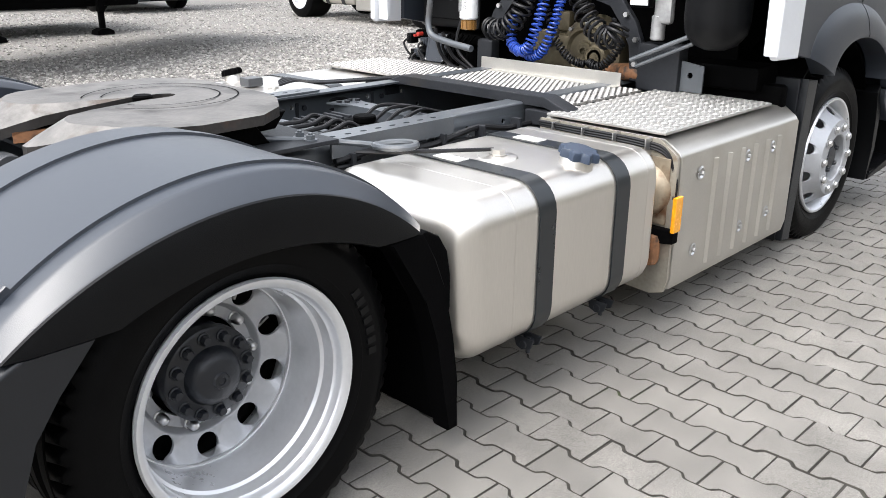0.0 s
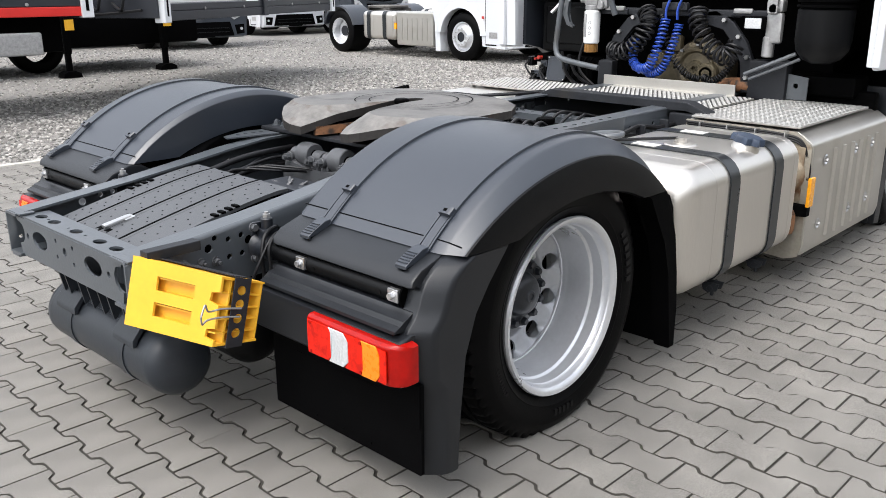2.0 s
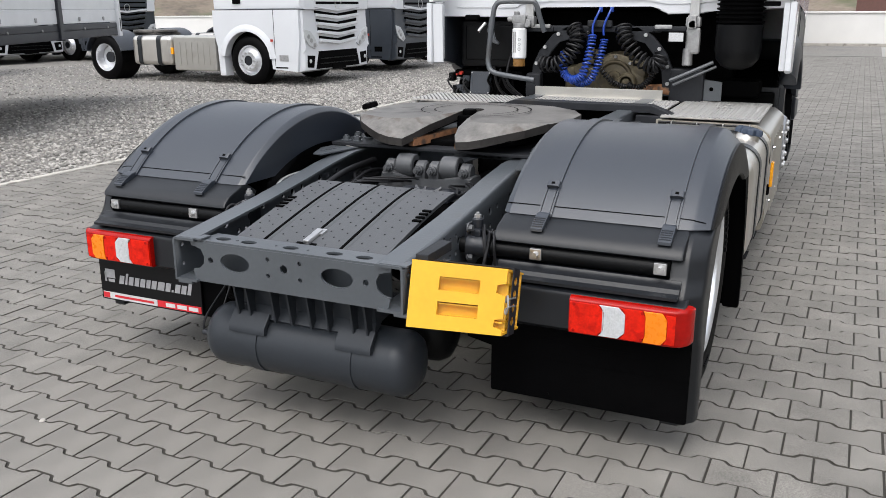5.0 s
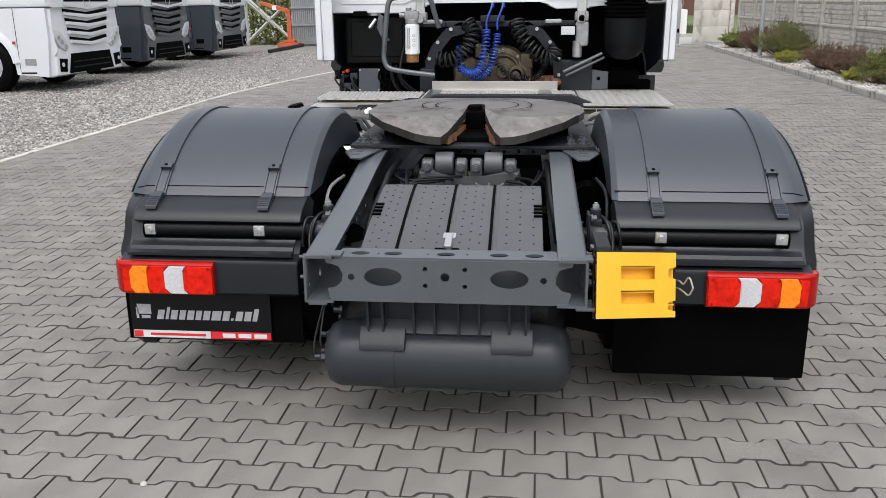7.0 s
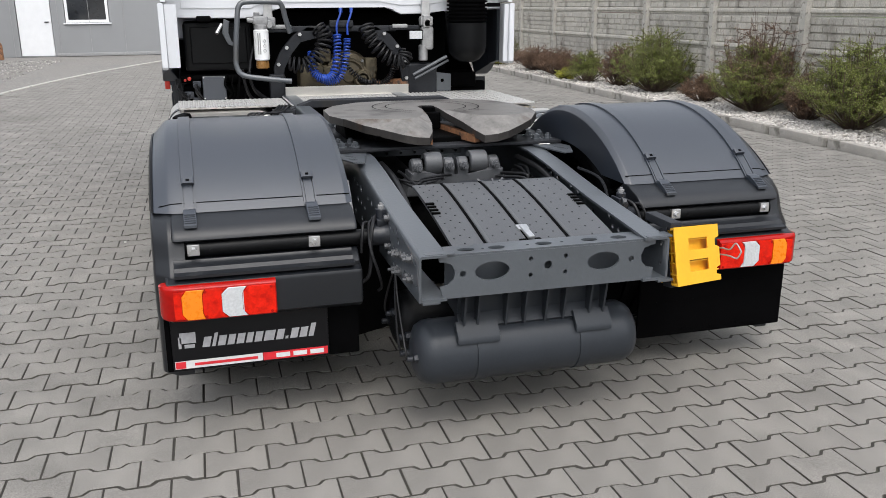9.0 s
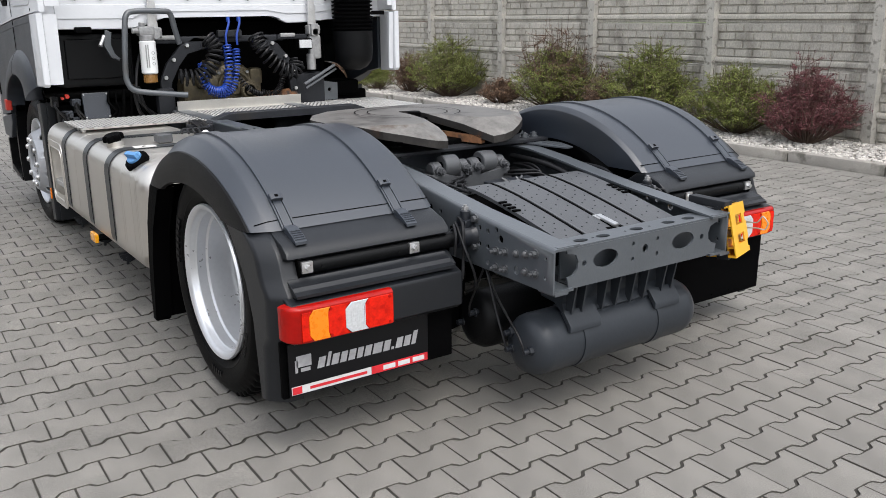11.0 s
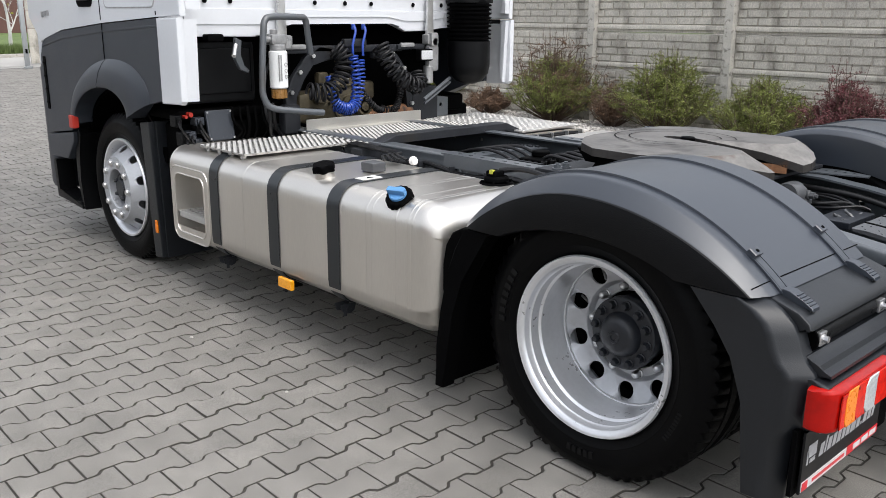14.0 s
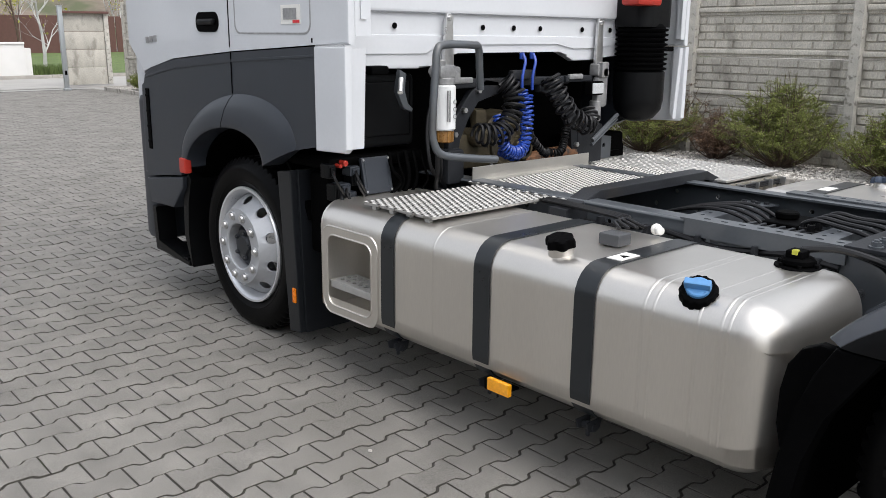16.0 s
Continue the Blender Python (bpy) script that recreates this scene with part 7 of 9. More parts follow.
gear = part("gearbox", b, M_ENGINE, truck, "grimy khaki-grey gearbox casting")
for k in range(8):
    a = k * 0.785
    part("gearbox_bolt", Build().cyl(0.012, 3.12, 3.145, "x", (0, -0.07 + 0.155 * math.cos(a), 0.965 + 0.155 * math.sin(a)), 6), M_CAST, gear)
b = Build().lathe([(0.03, 0), (0.045, 0.0), (0.045, 0.02), (0.03, 0.02)], "x", (3.06, -0.17, 0.94), 20, closed=True)
part("gearbox_flange", b, M_ENGINE, gear)
b = Build().tube(smooth_path([(3.1, -0.20, 0.86), (3.0, -0.45, 0.90), (3.02, -0.62, 0.87)], 8), 0.045, 12)
part("exhaust_pipe", b, M_RUST, truck, "rusty brown exhaust pipe")
# added near-black sheet stands in for the shaded interior behind the gearbox
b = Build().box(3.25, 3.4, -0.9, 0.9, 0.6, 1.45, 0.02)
part("rear_engine_wall", b, M_GRIMESHADE, truck)
# wound hoses
coil_parts = (
    ("coiled_hose", M_HOSE, "black coiled trailer air hose", [(2.90, 0.19, 1.33), (2.86, 0.15, 1.26), (2.84, 0.20, 1.14), (2.83, 0.30, 1.07), (2.86, 0.42, 1.08)], 0.055, 0.0085, 15),
    ("coiled_hose", M_HOSE, "black coiled trailer air hose", [(2.90, -0.17, 1.34), (2.86, -0.20, 1.25), (2.84, -0.30, 1.13), (2.82, -0.42, 1.08), (2.85, -0.46, 1.15)], 0.055, 0.0085, 15),
    ("coiled_cable", M_BLUE, "blue coiled electrical cable", [(2.90, 0.05, 1.28), (2.86, 0.06, 1.15), (2.83, 0.10, 1.0), (2.83, 0.17, 0.97), (2.85, 0.24, 1.02), (2.88, 0.25, 1.16)], 0.028, 0.006, 30),
    ("coiled_cable", M_BLUE, "blue coiled electrical cable", [(2.93, -0.03, 1.25), (2.90, -0.01, 1.12), (2.88, 0.04, 0.98), (2.88, 0.12, 0.94), (2.90, 0.20, 0.97)], 0.025, 0.006, 26),
    ("coiled_cable", M_HOSE, "thin black coiled cable", [(2.94, 0.10, 1.30), (2.92, 0.06, 1.2), (2.90, -0.02, 1.05), (2.90, -0.12, 0.95), (2.93, -0.2, 0.92)], 0.018, 0.006, 26),
    ("coiled_cable", M_HOSE, "thin black coiled cable", [(2.96, -0.40, 1.05), (2.94, -0.36, 0.97), (2.92, -0.30, 0.92), (2.95, -0.22, 0.93)], 0.02, 0.006, 16),
)
for nm, mt, lab, pts, big, r, turns in coil_parts:
    part(nm, coil(Build(), pts, big, r, turns), mt, truck, lab, fix=True)
b = Build()
for y0, y1 in ((0.03, 0.05), (-0.05, -0.03)):
    b.tube(smooth_path([(2.94, y0 - 0.02, 1.47), (2.91, y0 - 0.01, 1.43), (2.90, y1, 1.35), (2.90, y1, 1.28)], 6), 0.008, 8)
    b.cyl(0.014, 1.44, 1.475, "z", (2.945, y0 - 0.02, 0), 10, 0.003)
part("cable_lead", b, M_BLUE, truck, "blue cable ends at the socket")
# work lamp
b = Build().box(2.86, 2.91, -0.605, -0.485, 1.235, 1.315, 0.010)
wlp = part("work_lamp", b, M_DULL, truck, "small square white work lamp in a black housing")
part("lamp_glass", Build().box(2.853, 2.862, -0.595, -0.495, 1.245, 1.305, 0.004), M_LENSW, wlp)
b = Build().box(2.90, 2.95, -0.70, -0.60, 1.16, 1.34, 0.02).cyl(0.035, 1.08, 1.2, "z", (2.93, -0.62, 0), 14, 0.006).box(2.88, 2.93, -0.67, -0.61, 1.33, 1.42, 0.008)
part("cab_lock", b, M_CAST, truck, "grey cast cab lock")
b = Build().tube([(2.86, -0.52, 0.98), (2.90, -0.80, 1.11)], 0.012, 8).tube([(2.88, -0.54, 0.95), (2.92, -0.82, 1.08)], 0.010, 8)
part("stay_rod", b, M_FRAME, truck)
b = Build().box(2.95, 3.05, -0.74, -0.50, 0.82, 1.06, 0.02)
part("mount_foot", b, M_DARKFRAME, truck)
part("mount_foot", Build().box(2.92, 3.0, 0.44, 0.56, 0.82, 1.0, 0.02), M_DARKFRAME, truck)
b = Build().plate([(-0.86, 0.84), (-0.72, 0.84), (-0.72, 0.99), (-0.86, 0.97)], [circle(-0.79, 0.92, 0.015, 10)], 2.98, 2.99, "yz")
part("grey_plate", b, M_FRAME, truck)
# air intake with bellows
b = Build().lathe([(0.0001, 1.065), (0.05, 1.068), (0.10, 1.09), (0.14, 1.14), (0.15, 1.20), (0.15, 1.36), (0.13, 1.375)], "z", (2.87, -0.955, 0), 32)
intake = part("air_intake", b, M_BLACK, truck, "black plastic air intake with rubber bellows")
b = Build()
prof = [(0.13, 1.37)]
for k in range(9):
    z = 1.375 + 0.028 * k
    prof += [(0.155, z), (0.157, z + 0.010), (0.138, z + 0.015), (0.138, z + 0.024)]
b.lathe(prof + [(0.13, 1.64)], "z", (2.87, -0.955, 0), 36)
part("bellows", b, M_DULL, intake, "ribbed black rubber bellows")
b = Build().loft([[(2.87 + u, -0.955 + v, z) for u, v in rect(-0.13, 0.13, -0.15, 0.15, 0.08, 5)] for z in (1.62, 3.2)])
part("intake_duct", b, M_BLACK, intake)
part("red_cover", Build().box(2.72, 2.85, -0.93, -0.70, 1.735, 1.80, 0.02), M_REDTAIL, intake, "red plastic cover")
b = Build().box(2.80, 2.84, -1.20, -1.10, 1.48, 1.51, 0.004)
part("wing_bracket", b, M_DULL, truck)
part("wing_bracket", Build().box(2.9, 2.97, 0.95, 1.05, 1.38, 1.42, 0.01), M_DULL, truck)
b = Build().prism([(0.82, 1.38), (0.86, 1.40), (0.88, 1.30), (0.84, 1.22), (0.79, 1.20), (0.78, 1.215), (0.82, 1.24), (0.84, 1.30)], 2.93, 2.96, "yz", 0.006)
part("lock_hook", b, M_FRAME, truck)
part("lever_tip", Build().tube([(2.90, 0.88, 1.36), (2.86, 0.92, 1.30)], 0.013, 10), M_STEEL, truck)

# wheel chock in its holder
chock = thing("wheel_chock", "yellow plastic wheel chock in a black holder on the frame", "wheel chock", pose(-1.040, -0.466, 0.734))
C_U, C_V, C_D = Vector((0.130, -0.266, -0.038)), Vector((-0.054, 0.0, -0.203)), Vector((0.96, -0.02, -0.26))


def skewed(b):
    """Turns a body drawn as (along the face, down the face, metres inwards) into the chock's tilted wedge."""
    out = []
    for u, v, d in b.v:
        v = 0.5 + (v - 0.5) * (1 - 0.9 * d)
        out.append(tuple(C_U * u + C_V * v + C_D * d))
    b.v = out
    return b


edge = [(0.0, 0.0), (1.0, 0.0), (1.0, 0.22), (0.91, 0.25), (0.90, 0.37), (1.0, 0.41), (1.0, 0.74), (0.91, 0.77), (0.90, 0.88), (1.0, 0.91), (1.0, 1.0), (0.0, 1.0)]
part("face", skewed(Build().plate(edge, [rect(0.30, 0.725, 0.21, 0.41), rect(0.30, 0.725, 0.58, 0.78)], 0.0, 0.007, "xy")), M_YELLOW, chock)
part("shell", skewed(Build().box(0.0, 1.0, 0.0, 0.035, 0.0075, 0.15).box(0.0, 1.0, 0.965, 1.0, 0.0075, 0.15)), M_YELLOW, chock)
for k in range(3):
    d = 0.035 + 0.054 * k
    part("web", skewed(Build().box(0.02, 0.985, 0.037, 0.963, d, d + 0.006)), M_YELLOW, chock)
for v in (0.22, 0.42, 0.60, 0.80):
    part("web", skewed(Build().box(0.02, 0.985, v, v + 0.022, 0.008, 0.147)), M_YELLOW, chock)
b = Build().plate([(0.040, -0.02), (0.095, -0.02), (0.095, 1.02), (0.040, 1.02)], [circle(0.0675, v, 0.016, 14, 0.075) for v in (0.17, 0.38, 0.60, 0.82)], 1.012, 1.022, "xy")
b.v = [(w, v, u) for u, v, w in b.v]
b.box(-0.02, 1.02, -0.04, -0.022, 0.040, 0.095).box(-0.02, 1.02, 1.022, 1.04, 0.040, 0.095).box(-0.03, -0.018, -0.04, 1.04, 0.040, 0.095)
part("holder", skewed(b), M_DARKFRAME, chock, "black perforated steel holder strap")
b = Build()
for v0 in (0.44, 0.56):
    b.tube(smooth_path([tuple(C_U * 1.03 + C_V * v0 + C_D * 0.07), tuple(C_U * 1.05 + C_V * v0 + C_D * 0.0), tuple(C_U * 1.07 + C_V * (v0 + 0.03) + C_D * -0.05), tuple(C_U * 1.12 + C_V * (0.5 + (v0 - 0.5) * 2.2) + C_D * -0.08), tuple(C_U * 1.16 + C_V * 0.52 + C_D * -0.10)], 7), 0.003, 6)
part("retaining_wire", b, M_CAST, chock, "bent wire retaining clip")
b = Build().box(0.02, 0.20, -0.045, 0.0, -0.02, 0.012, 0.004)
part("holder_arm", b, M_DARKFRAME, chock)


# ---- planting: shrubs along the fence ----
def shrub(m, r, h, leaves, leaf_mat, seed, label, size=0.026, twigs=46, bare=0.0, spread=1.0):
    rnd = random.Random(seed)
    r, leaves, twigs, size = r * 1.15, int(leaves * 4.2), int(twigs * 2.2), size * 0.62
    root = thing("shrub", label, "shrub", m, group="shrubs along the fence")
    b = Build()
    tips = []
    for i in range(twigs):
        a, lean = rnd.uniform(0, 2 * math.pi), rnd.uniform(0.05, 1.0) * spread
        top = Vector((math.cos(a) * r * lean, math.sin(a) * r * lean * 0.8, h * (1.0 - 0.45 * lean * lean) * rnd.uniform(0.65, 1.08)))
        base = Vector((math.cos(a) * 0.06 * lean, math.sin(a) * 0.06 * lean, 0))
        pts = []
        for k in range(6):
            t = k / 5
            p = base.lerp(top, t) + Vector((math.cos(a), math.sin(a), 0)) * r * 0.18 * math.sin(t * 3.1) * lean
            pts.append(p + Vector((rnd.gauss(0, 0.012), rnd.gauss(0, 0.012), rnd.gauss(0, 0.01))) * (t > 0.1))
        b.tube(pts, [0.008 * (1 - 0.75 * k / 5) for k in range(6)], 4)
        for k in range(2, 6):
            tips.append((pts[k - 1], pts[k]))
        for _ in range(5):
            k = rnd.randint(2, 4)
            d = Vector((rnd.gauss(0, 1), rnd.gauss(0, 1), rnd.uniform(0.1, 1.0))).normalized() * rnd.uniform(0.10, 0.26) * r * 1.5
            q = [pts[k], pts[k] + d * 0.5 + Vector((0, 0, rnd.uniform(-0.02, 0.04))), pts[k] + d]
            b.tube(q, [0.0045, 0.0032, 0.0015], 4)
            tips += [(q[0], q[1]), (q[1], q[2])] * 2
    part("stem", b, M_TWIG, root, fix=False)
    v, f = [], []
    for i in range(int(leaves * 1.6)):
        p, q = tips[rnd.randrange(len(tips))]
        if rnd.random() < bare and p.z > h * 0.55:
            continue
        c = p.lerp(q, rnd.random()) + Vector((rnd.gauss(0, 0.010), rnd.gauss(0, 0.010), rnd.gauss(0, 0.010)))
        d = Vector((rnd.gauss(0, 1), rnd.gauss(0, 1), rnd.gauss(0, 0.8))).normalized()
        s_ = d.cross(Vector((rnd.gauss(0, 1), rnd.gauss(0, 1), rnd.gauss(0, 1)))).normalized()
        L, w = size * rnd.uniform(0.6, 1.3), size * rnd.uniform(0.25, 0.45)
        o = len(v)
        v += [tuple(c), tuple(c + d * L * 0.5 + s_ * w), tuple(c + d * L), tuple(c + d * L * 0.5 - s_ * w)]
        f.append((o, o + 1, o + 2, o + 3))
    b = Build()
    b.v, b.f = v, f
    tagged(part("leaves", b, leaf_mat, root, fix=False), kind="stuff")
    return root


def bed(x, y):
    return YARD @ pose(x, y, 0.06)


GREEN, RED, MIX = "dense green barberry shrub growing in pebbles", "dark red barberry shrub with arching bare shoots", "green and rust-coloured shrub with bare reddish tops"
shrub(bed(2.32, -5.93), 0.50, 0.80, 5200, M_LEAFR, 1, RED, twigs=50)
shrub(bed(2.45, -5.98), 0.45, 1.05, 500, M_LEAFR, 2, "thin bare shoots of dark red shrub", twigs=9, spread=0.8)
shrub(bed(3.30, -6.0), 0.60, 0.78, 6500, M_LEAFG, 3, GREEN, twigs=55)
shrub(bed(4.62, -6.0), 0.66, 1.02, 8000, M_LEAFG, 4, GREEN, twigs=64)
shrub(bed(5.5, -6.05), 0.35, 0.62, 1800, M_LEAFB, 15, "brown twiggy shrub losing its leaves", twigs=34, bare=0.5)
shrub(bed(6.45, -5.95), 0.66, 0.95, 6500, M_LEAFG, 5, MIX, twigs=60)
shrub(bed(6.50, -6.0), 0.72, 1.30, 2300, M_LEAFB, 6, "tall reddish shoots above a green shrub", twigs=34, bare=0.3)
shrub(bed(7.75, -5.95), 0.36, 0.42, 2600, M_LEAFB, 7, "low brownish evergreen shrub in pebbles", twigs=34)
shrub(bed(9.2, -5.95), 0.72, 1.02, 8500, M_LEAFG, 8, GREEN, twigs=64)
shrub(bed(10.4, -5.9), 0.42, 0.75, 2600, M_LEAFB, 9, "rust-brown shrub with fine twigs", twigs=40)
shrub(bed(11.4, -5.75), 0.40, 0.60, 2300, M_LEAFG, 10, "small loose green shrub in pebbles", twigs=34)
shrub(bed(12.1, -5.6), 0.22, 0.2, 1200, M_LEAFY, 11, "small bright yellow-green cushion plant", twigs=24)
shrub(bed(13.0, -5.85), 0.55, 0.55, 3000, M_LEAFB, 12, "low rust-brown shrub in pale pebbles", twigs=40)
shrub(bed(14.4, -5.85), 0.60, 0.55, 3000, M_LEAFB, 16, "low rust-brown shrub in pale pebbles", twigs=40)
shrub(bed(16.3, -5.6), 0.32, 0.28, 1500, M_LEAFY, 13, "bright yellow-green cushion plant", twigs=24)
shrub(bed(17.6, -5.85), 0.85, 0.85, 6000, M_LEAFG, 14, GREEN, twigs=60)
shrub(bed(18.3, -5.95), 0.55, 1.05, 1500, M_LEAFR, 17, "reddish shoots behind a green shrub", twigs=26)
shrub(bed(20.2, -5.85), 0.70, 0.70, 3800, M_LEAFR, 18, RED, twigs=46)
shrub(bed(22.4, -5.8), 0.60, 0.45, 3500, M_LEAFG, 19, "low green ornamental grass clump", size=0.05, twigs=40)
shrub(bed(0.95, -5.95), 0.20, 0.42, 25, M_LEAFB, 20, "cut-back bare brown stems in pebbles", twigs=14)
shrub(bed(-0.6, -5.95), 0.45, 0.6, 2600, M_LEAFG, 21, "small green shrub in pale pebbles", twigs=36)


# ---- parked trucks, trailer and buildings across the yard ----
def parked_truck(m, body, lower, seed, label):
    """A parked tractor unit; its front looks along +x of its own frame, origin under the front axle."""
    root = thing("parked_truck", label, "truck", m, group="parked trucks")
    b = Build()
    prof = [(-0.85, 1.5), (-0.85, 3.5), (-0.6, 3.7), (1.0, 3.6), (1.28, 3.1), (1.40, 1.9), (1.41, 1.5)]
    b.prism(prof, -1.25, 1.25, "xz", 0.09)
    part("cab", b, M_WHITE, root)
    arch = [(0.60 * math.cos(radians(a)), 0.50 + 0.60 * math.sin(radians(a))) for a in range(10, 171, 16)]
    p = [(1.22, 0.30), (1.30, 0.95), (1.30, 1.497), (-0.85, 1.497), (-0.85, 1.08), (-0.72, 0.60)] + arch[::-1] + [(0.62, 0.34)]
    for s in (1, -1):
        b = Build().plate(p, [], s * 1.18, s * 1.26, "xz")
        lo = part("lower_side", b, lower, root)
        loops = []
        for a in range(4, 177, 12):
            a = radians(a)
            loops.append([(q * math.cos(a), s * y, 0.5 + q * math.sin(a)) for q, y in ((0.58, 1.1), (0.58, 1.285), (0.64, 1.29), (0.72, 1.26), (0.72, 1.2))])
        part("arch_flare", Build().loft(loops), lower, lo)
        part("door_line", Build().box(0.69, 0.70, s * 1.255, s * 1.263, 0.4, 1.5), M_DULL, lo)
        part("step_vent", Build().box(0.70, 1.0, s * 1.26, s * 1.264, 0.36, 0.385), M_DULL, lo)
        part("step_sticker", Build().box(0.80, 1.02, s * 1.26, s * 1.263, 0.50, 0.62), M_CAST if body == lower else M_DULL, lo)
        part("side_marker", Build().box(0.62, 0.68, s * 1.285, s * 1.295, 0.88, 0.93, 0.003), M_REDTAIL, lo)
        b = Build().prism([(-0.80, 1.0), (-0.66, 1.0), (-0.60, 0.18), (-0.76, 0.18)], s * 1.0, s * 1.25, "xz", 0.02)
        part("mudguard_tail", b, lower if body == lower else M_CABGREY, root)
        # wheel
        b = Build()
        b.lathe([(0.10, 0.05 * s), (0.19, 0.055 * s), (0.205, 0.04 * s), (0.275, -0.05 * s), (0.30, 0.0), (0.315, 0.0), (0.315, -0.03 * s)], "y", (0, s * 1.2, 0.5), 36)
        w = part("wheel", b, M_RIM, root)
        b = Build().lathe([(0.305, 0.0), (0.34, 0.015 * s), (0.43, 0.01 * s), (0.485, -0.03 * s), (0.495, -0.07 * s), (0.495, -0.25 * s), (0.47, -0.3 * s), (0.3, -0.3 * s)], "y", (0, s * 1.2, 0.5), 40)
        part("tyre", b, M_RUBBER, w)
        part("hub", Build().cyl(0.10, s * 1.15, s * 1.235, "y", (0, 0, 0.5), 20, 0.01), M_HUB, w)
        for i in range(10):
            a = 0.628 * i
            part("wheel_nut", Build().cyl(0.018, s * 1.25, s * 1.285, "y", (0.155 * math.cos(a), 0, 0.5 + 0.155 * math.sin(a)), 8), M_STEEL, w)
        for xr in (-4.1,):
            b = Build().lathe([(0.26, -0.2 * s), (0.27, -0.05 * s), (0.30, 0.0), (0.315, 0.0), (0.315, -0.03 * s)], "y", (xr, s * 1.2, 0.5), 36)
            b.cyl(0.25, s * 1.0, s * 1.02, "y", (xr, 0, 0.5), 30)
            w = part("wheel", b, M_RIM, root)
            b = Build().lathe([(0.305, 0.0), (0.34, 0.015 * s), (0.43, 0.01 * s), (0.485, -0.03 * s), (0.495, -0.07 * s), (0.495, -0.55 * s), (0.47, -0.6 * s), (0.3, -0.6 * s)], "y", (xr, s * 1.2, 0.5), 40)
            part("tyre", b, M_RUBBER, w)
            part("hub", Build().cyl(0.12, s * 1.0, s * 1.08, "y", (xr, 0, 0.5), 20, 0.01), M_HUB, w)
            b = Build()
            loops = []
            for a in range(15, 166, 15):
                a = radians(a)
                loops.append([(xr + q * math.cos(a), s * y, 0.5 + q * math.sin(a)) for q, y in ((0.60, 0.6), (0.60, 1.24), (0.56, 1.25), (0.55, 1.22), (0.585, 1.2), (0.585, 0.6))])
            part("rear_mudguard", Build().loft(loops), M_FENDER, root)
        tk = part("fuel_tank", Build().box(-3.25, -2.1, s * 0.6, s * 1.22, 0.36, 0.98, 0.1, seg=4), M_ALU, root)
        for x in (-3.0, -2.45):
            part("strap", Build().box(x - 0.04, x + 0.04, s * 0.6, s * 1.228, 0.35, 0.988, 0.1, seg=4), M_STRAP, tk)
        bx = part("exhaust_box", Build().box(-2.02, -0.85, s * 0.6, s * 1.24, 0.26, 0.98, 0.04), M_ALUBOX, root)
        for i in range(6):
            part("pressed_rib", Build().box(-1.84 + i * 0.16, -1.815 + i * 0.16, s * 1.24, s * 1.25, 0.38, 0.85, 0.004), M_ALUBOX, bx)
        part("side_reflector", Build().box(-2.09, -2.03, s * 1.2, s * 1.25, 0.60, 0.74, 0.005), M_AMBER, root)
        # head lamp
        p2 = [(s * 1.19, 1.12), (s * 0.98, 1.08), (s * 0.84, 0.95), (s * 0.74, 0.80), (s * 0.84, 0.73), (s * 1.06, 0.82), (s * 1.18, 0.98)]
        hl = part("headlamp", Build().prism(p2, 1.28, 1.388, "yz", 0.012), M_LENSW, root, "clear headlamp")
        for yy, zz in ((1.06, 0.98), (0.97, 0.90), (0.86, 0.81)):
            part("lamp_reflector", Build().cyl(0.045, 1.388, 1.396, "x", (0, s * yy, zz), 16, 0.002), M_CAST, hl)
        part("fog_lamp_recess", Build().prism([(s * 0.84, 0.60), (s * 1.12, 0.62), (s * 1.12, 0.38), (s * 0.90, 0.36)], 1.30, 1.385, "yz", 0.015), M_DULL, root)
        part("fog_lamp", Build().cyl(0.04, 1.385, 1.40, "x", (0, s * 1.03, 0.50), 14, 0.004), M_LENSW, root)
    b = Build().prism([(1.24, 0.28), (1.37, 0.32), (1.38, 0.66), (1.355, 0.74), (1.36, 1.10), (1.36, 1.495), (1.1, 1.495), (1.1, 0.28)], -1.19, 1.19, "xz", 0.05)
    front = part("front_panel", b, lower, root)
    part("lower_intake", Build().prism([(-0.82, 0.33), (0.82, 0.33), (0.72, 0.68), (-0.72, 0.68)], 1.36, 1.385, "yz", 0.01), M_DULL, front)
    for k in range(2):
        part("intake_bar", Build().box(1.38, 1.395, -0.68, 0.68, 0.42 + 0.1 * k, 0.44 + 0.1 * k, 0.005), M_BLACK, front)
    bars = Build().box(1.385, 1.395, -0.26, 0.26, 0.30, 0.41, 0.004)
    part("number_plate", bars, M_DULL, front)
    for k in range(5):
        z = 0.80 + 0.165 * k
        w = 0.66 + 0.045 * k
        slat = [(-w, z + 0.07), (0, z), (w, z + 0.07), (w, z + 0.13), (0, z + 0.06), (-w, z + 0.13)]
        part("grille_slat", Build().prism(slat, 1.34, 1.42, "yz", 0.012), lower if k < 4 else M_WHITE, front)
        gap = [(-w, z + 0.12), (0, z + 0.05), (w, z + 0.12), (w, z + 0.185), (0, z + 0.115), (-w, z + 0.185)]
        part("grille_gap", Build().prism(gap, 1.35, 1.38, "yz"), M_DULL, front)
    part("emblem", Build().lathe([(0.10, 1.40), (0.12, 1.40), (0.12, 1.42), (0.10, 1.42)], "x", (0, 0, 1.62), 28, closed=True), M_STEEL, front, "round plain emblem")
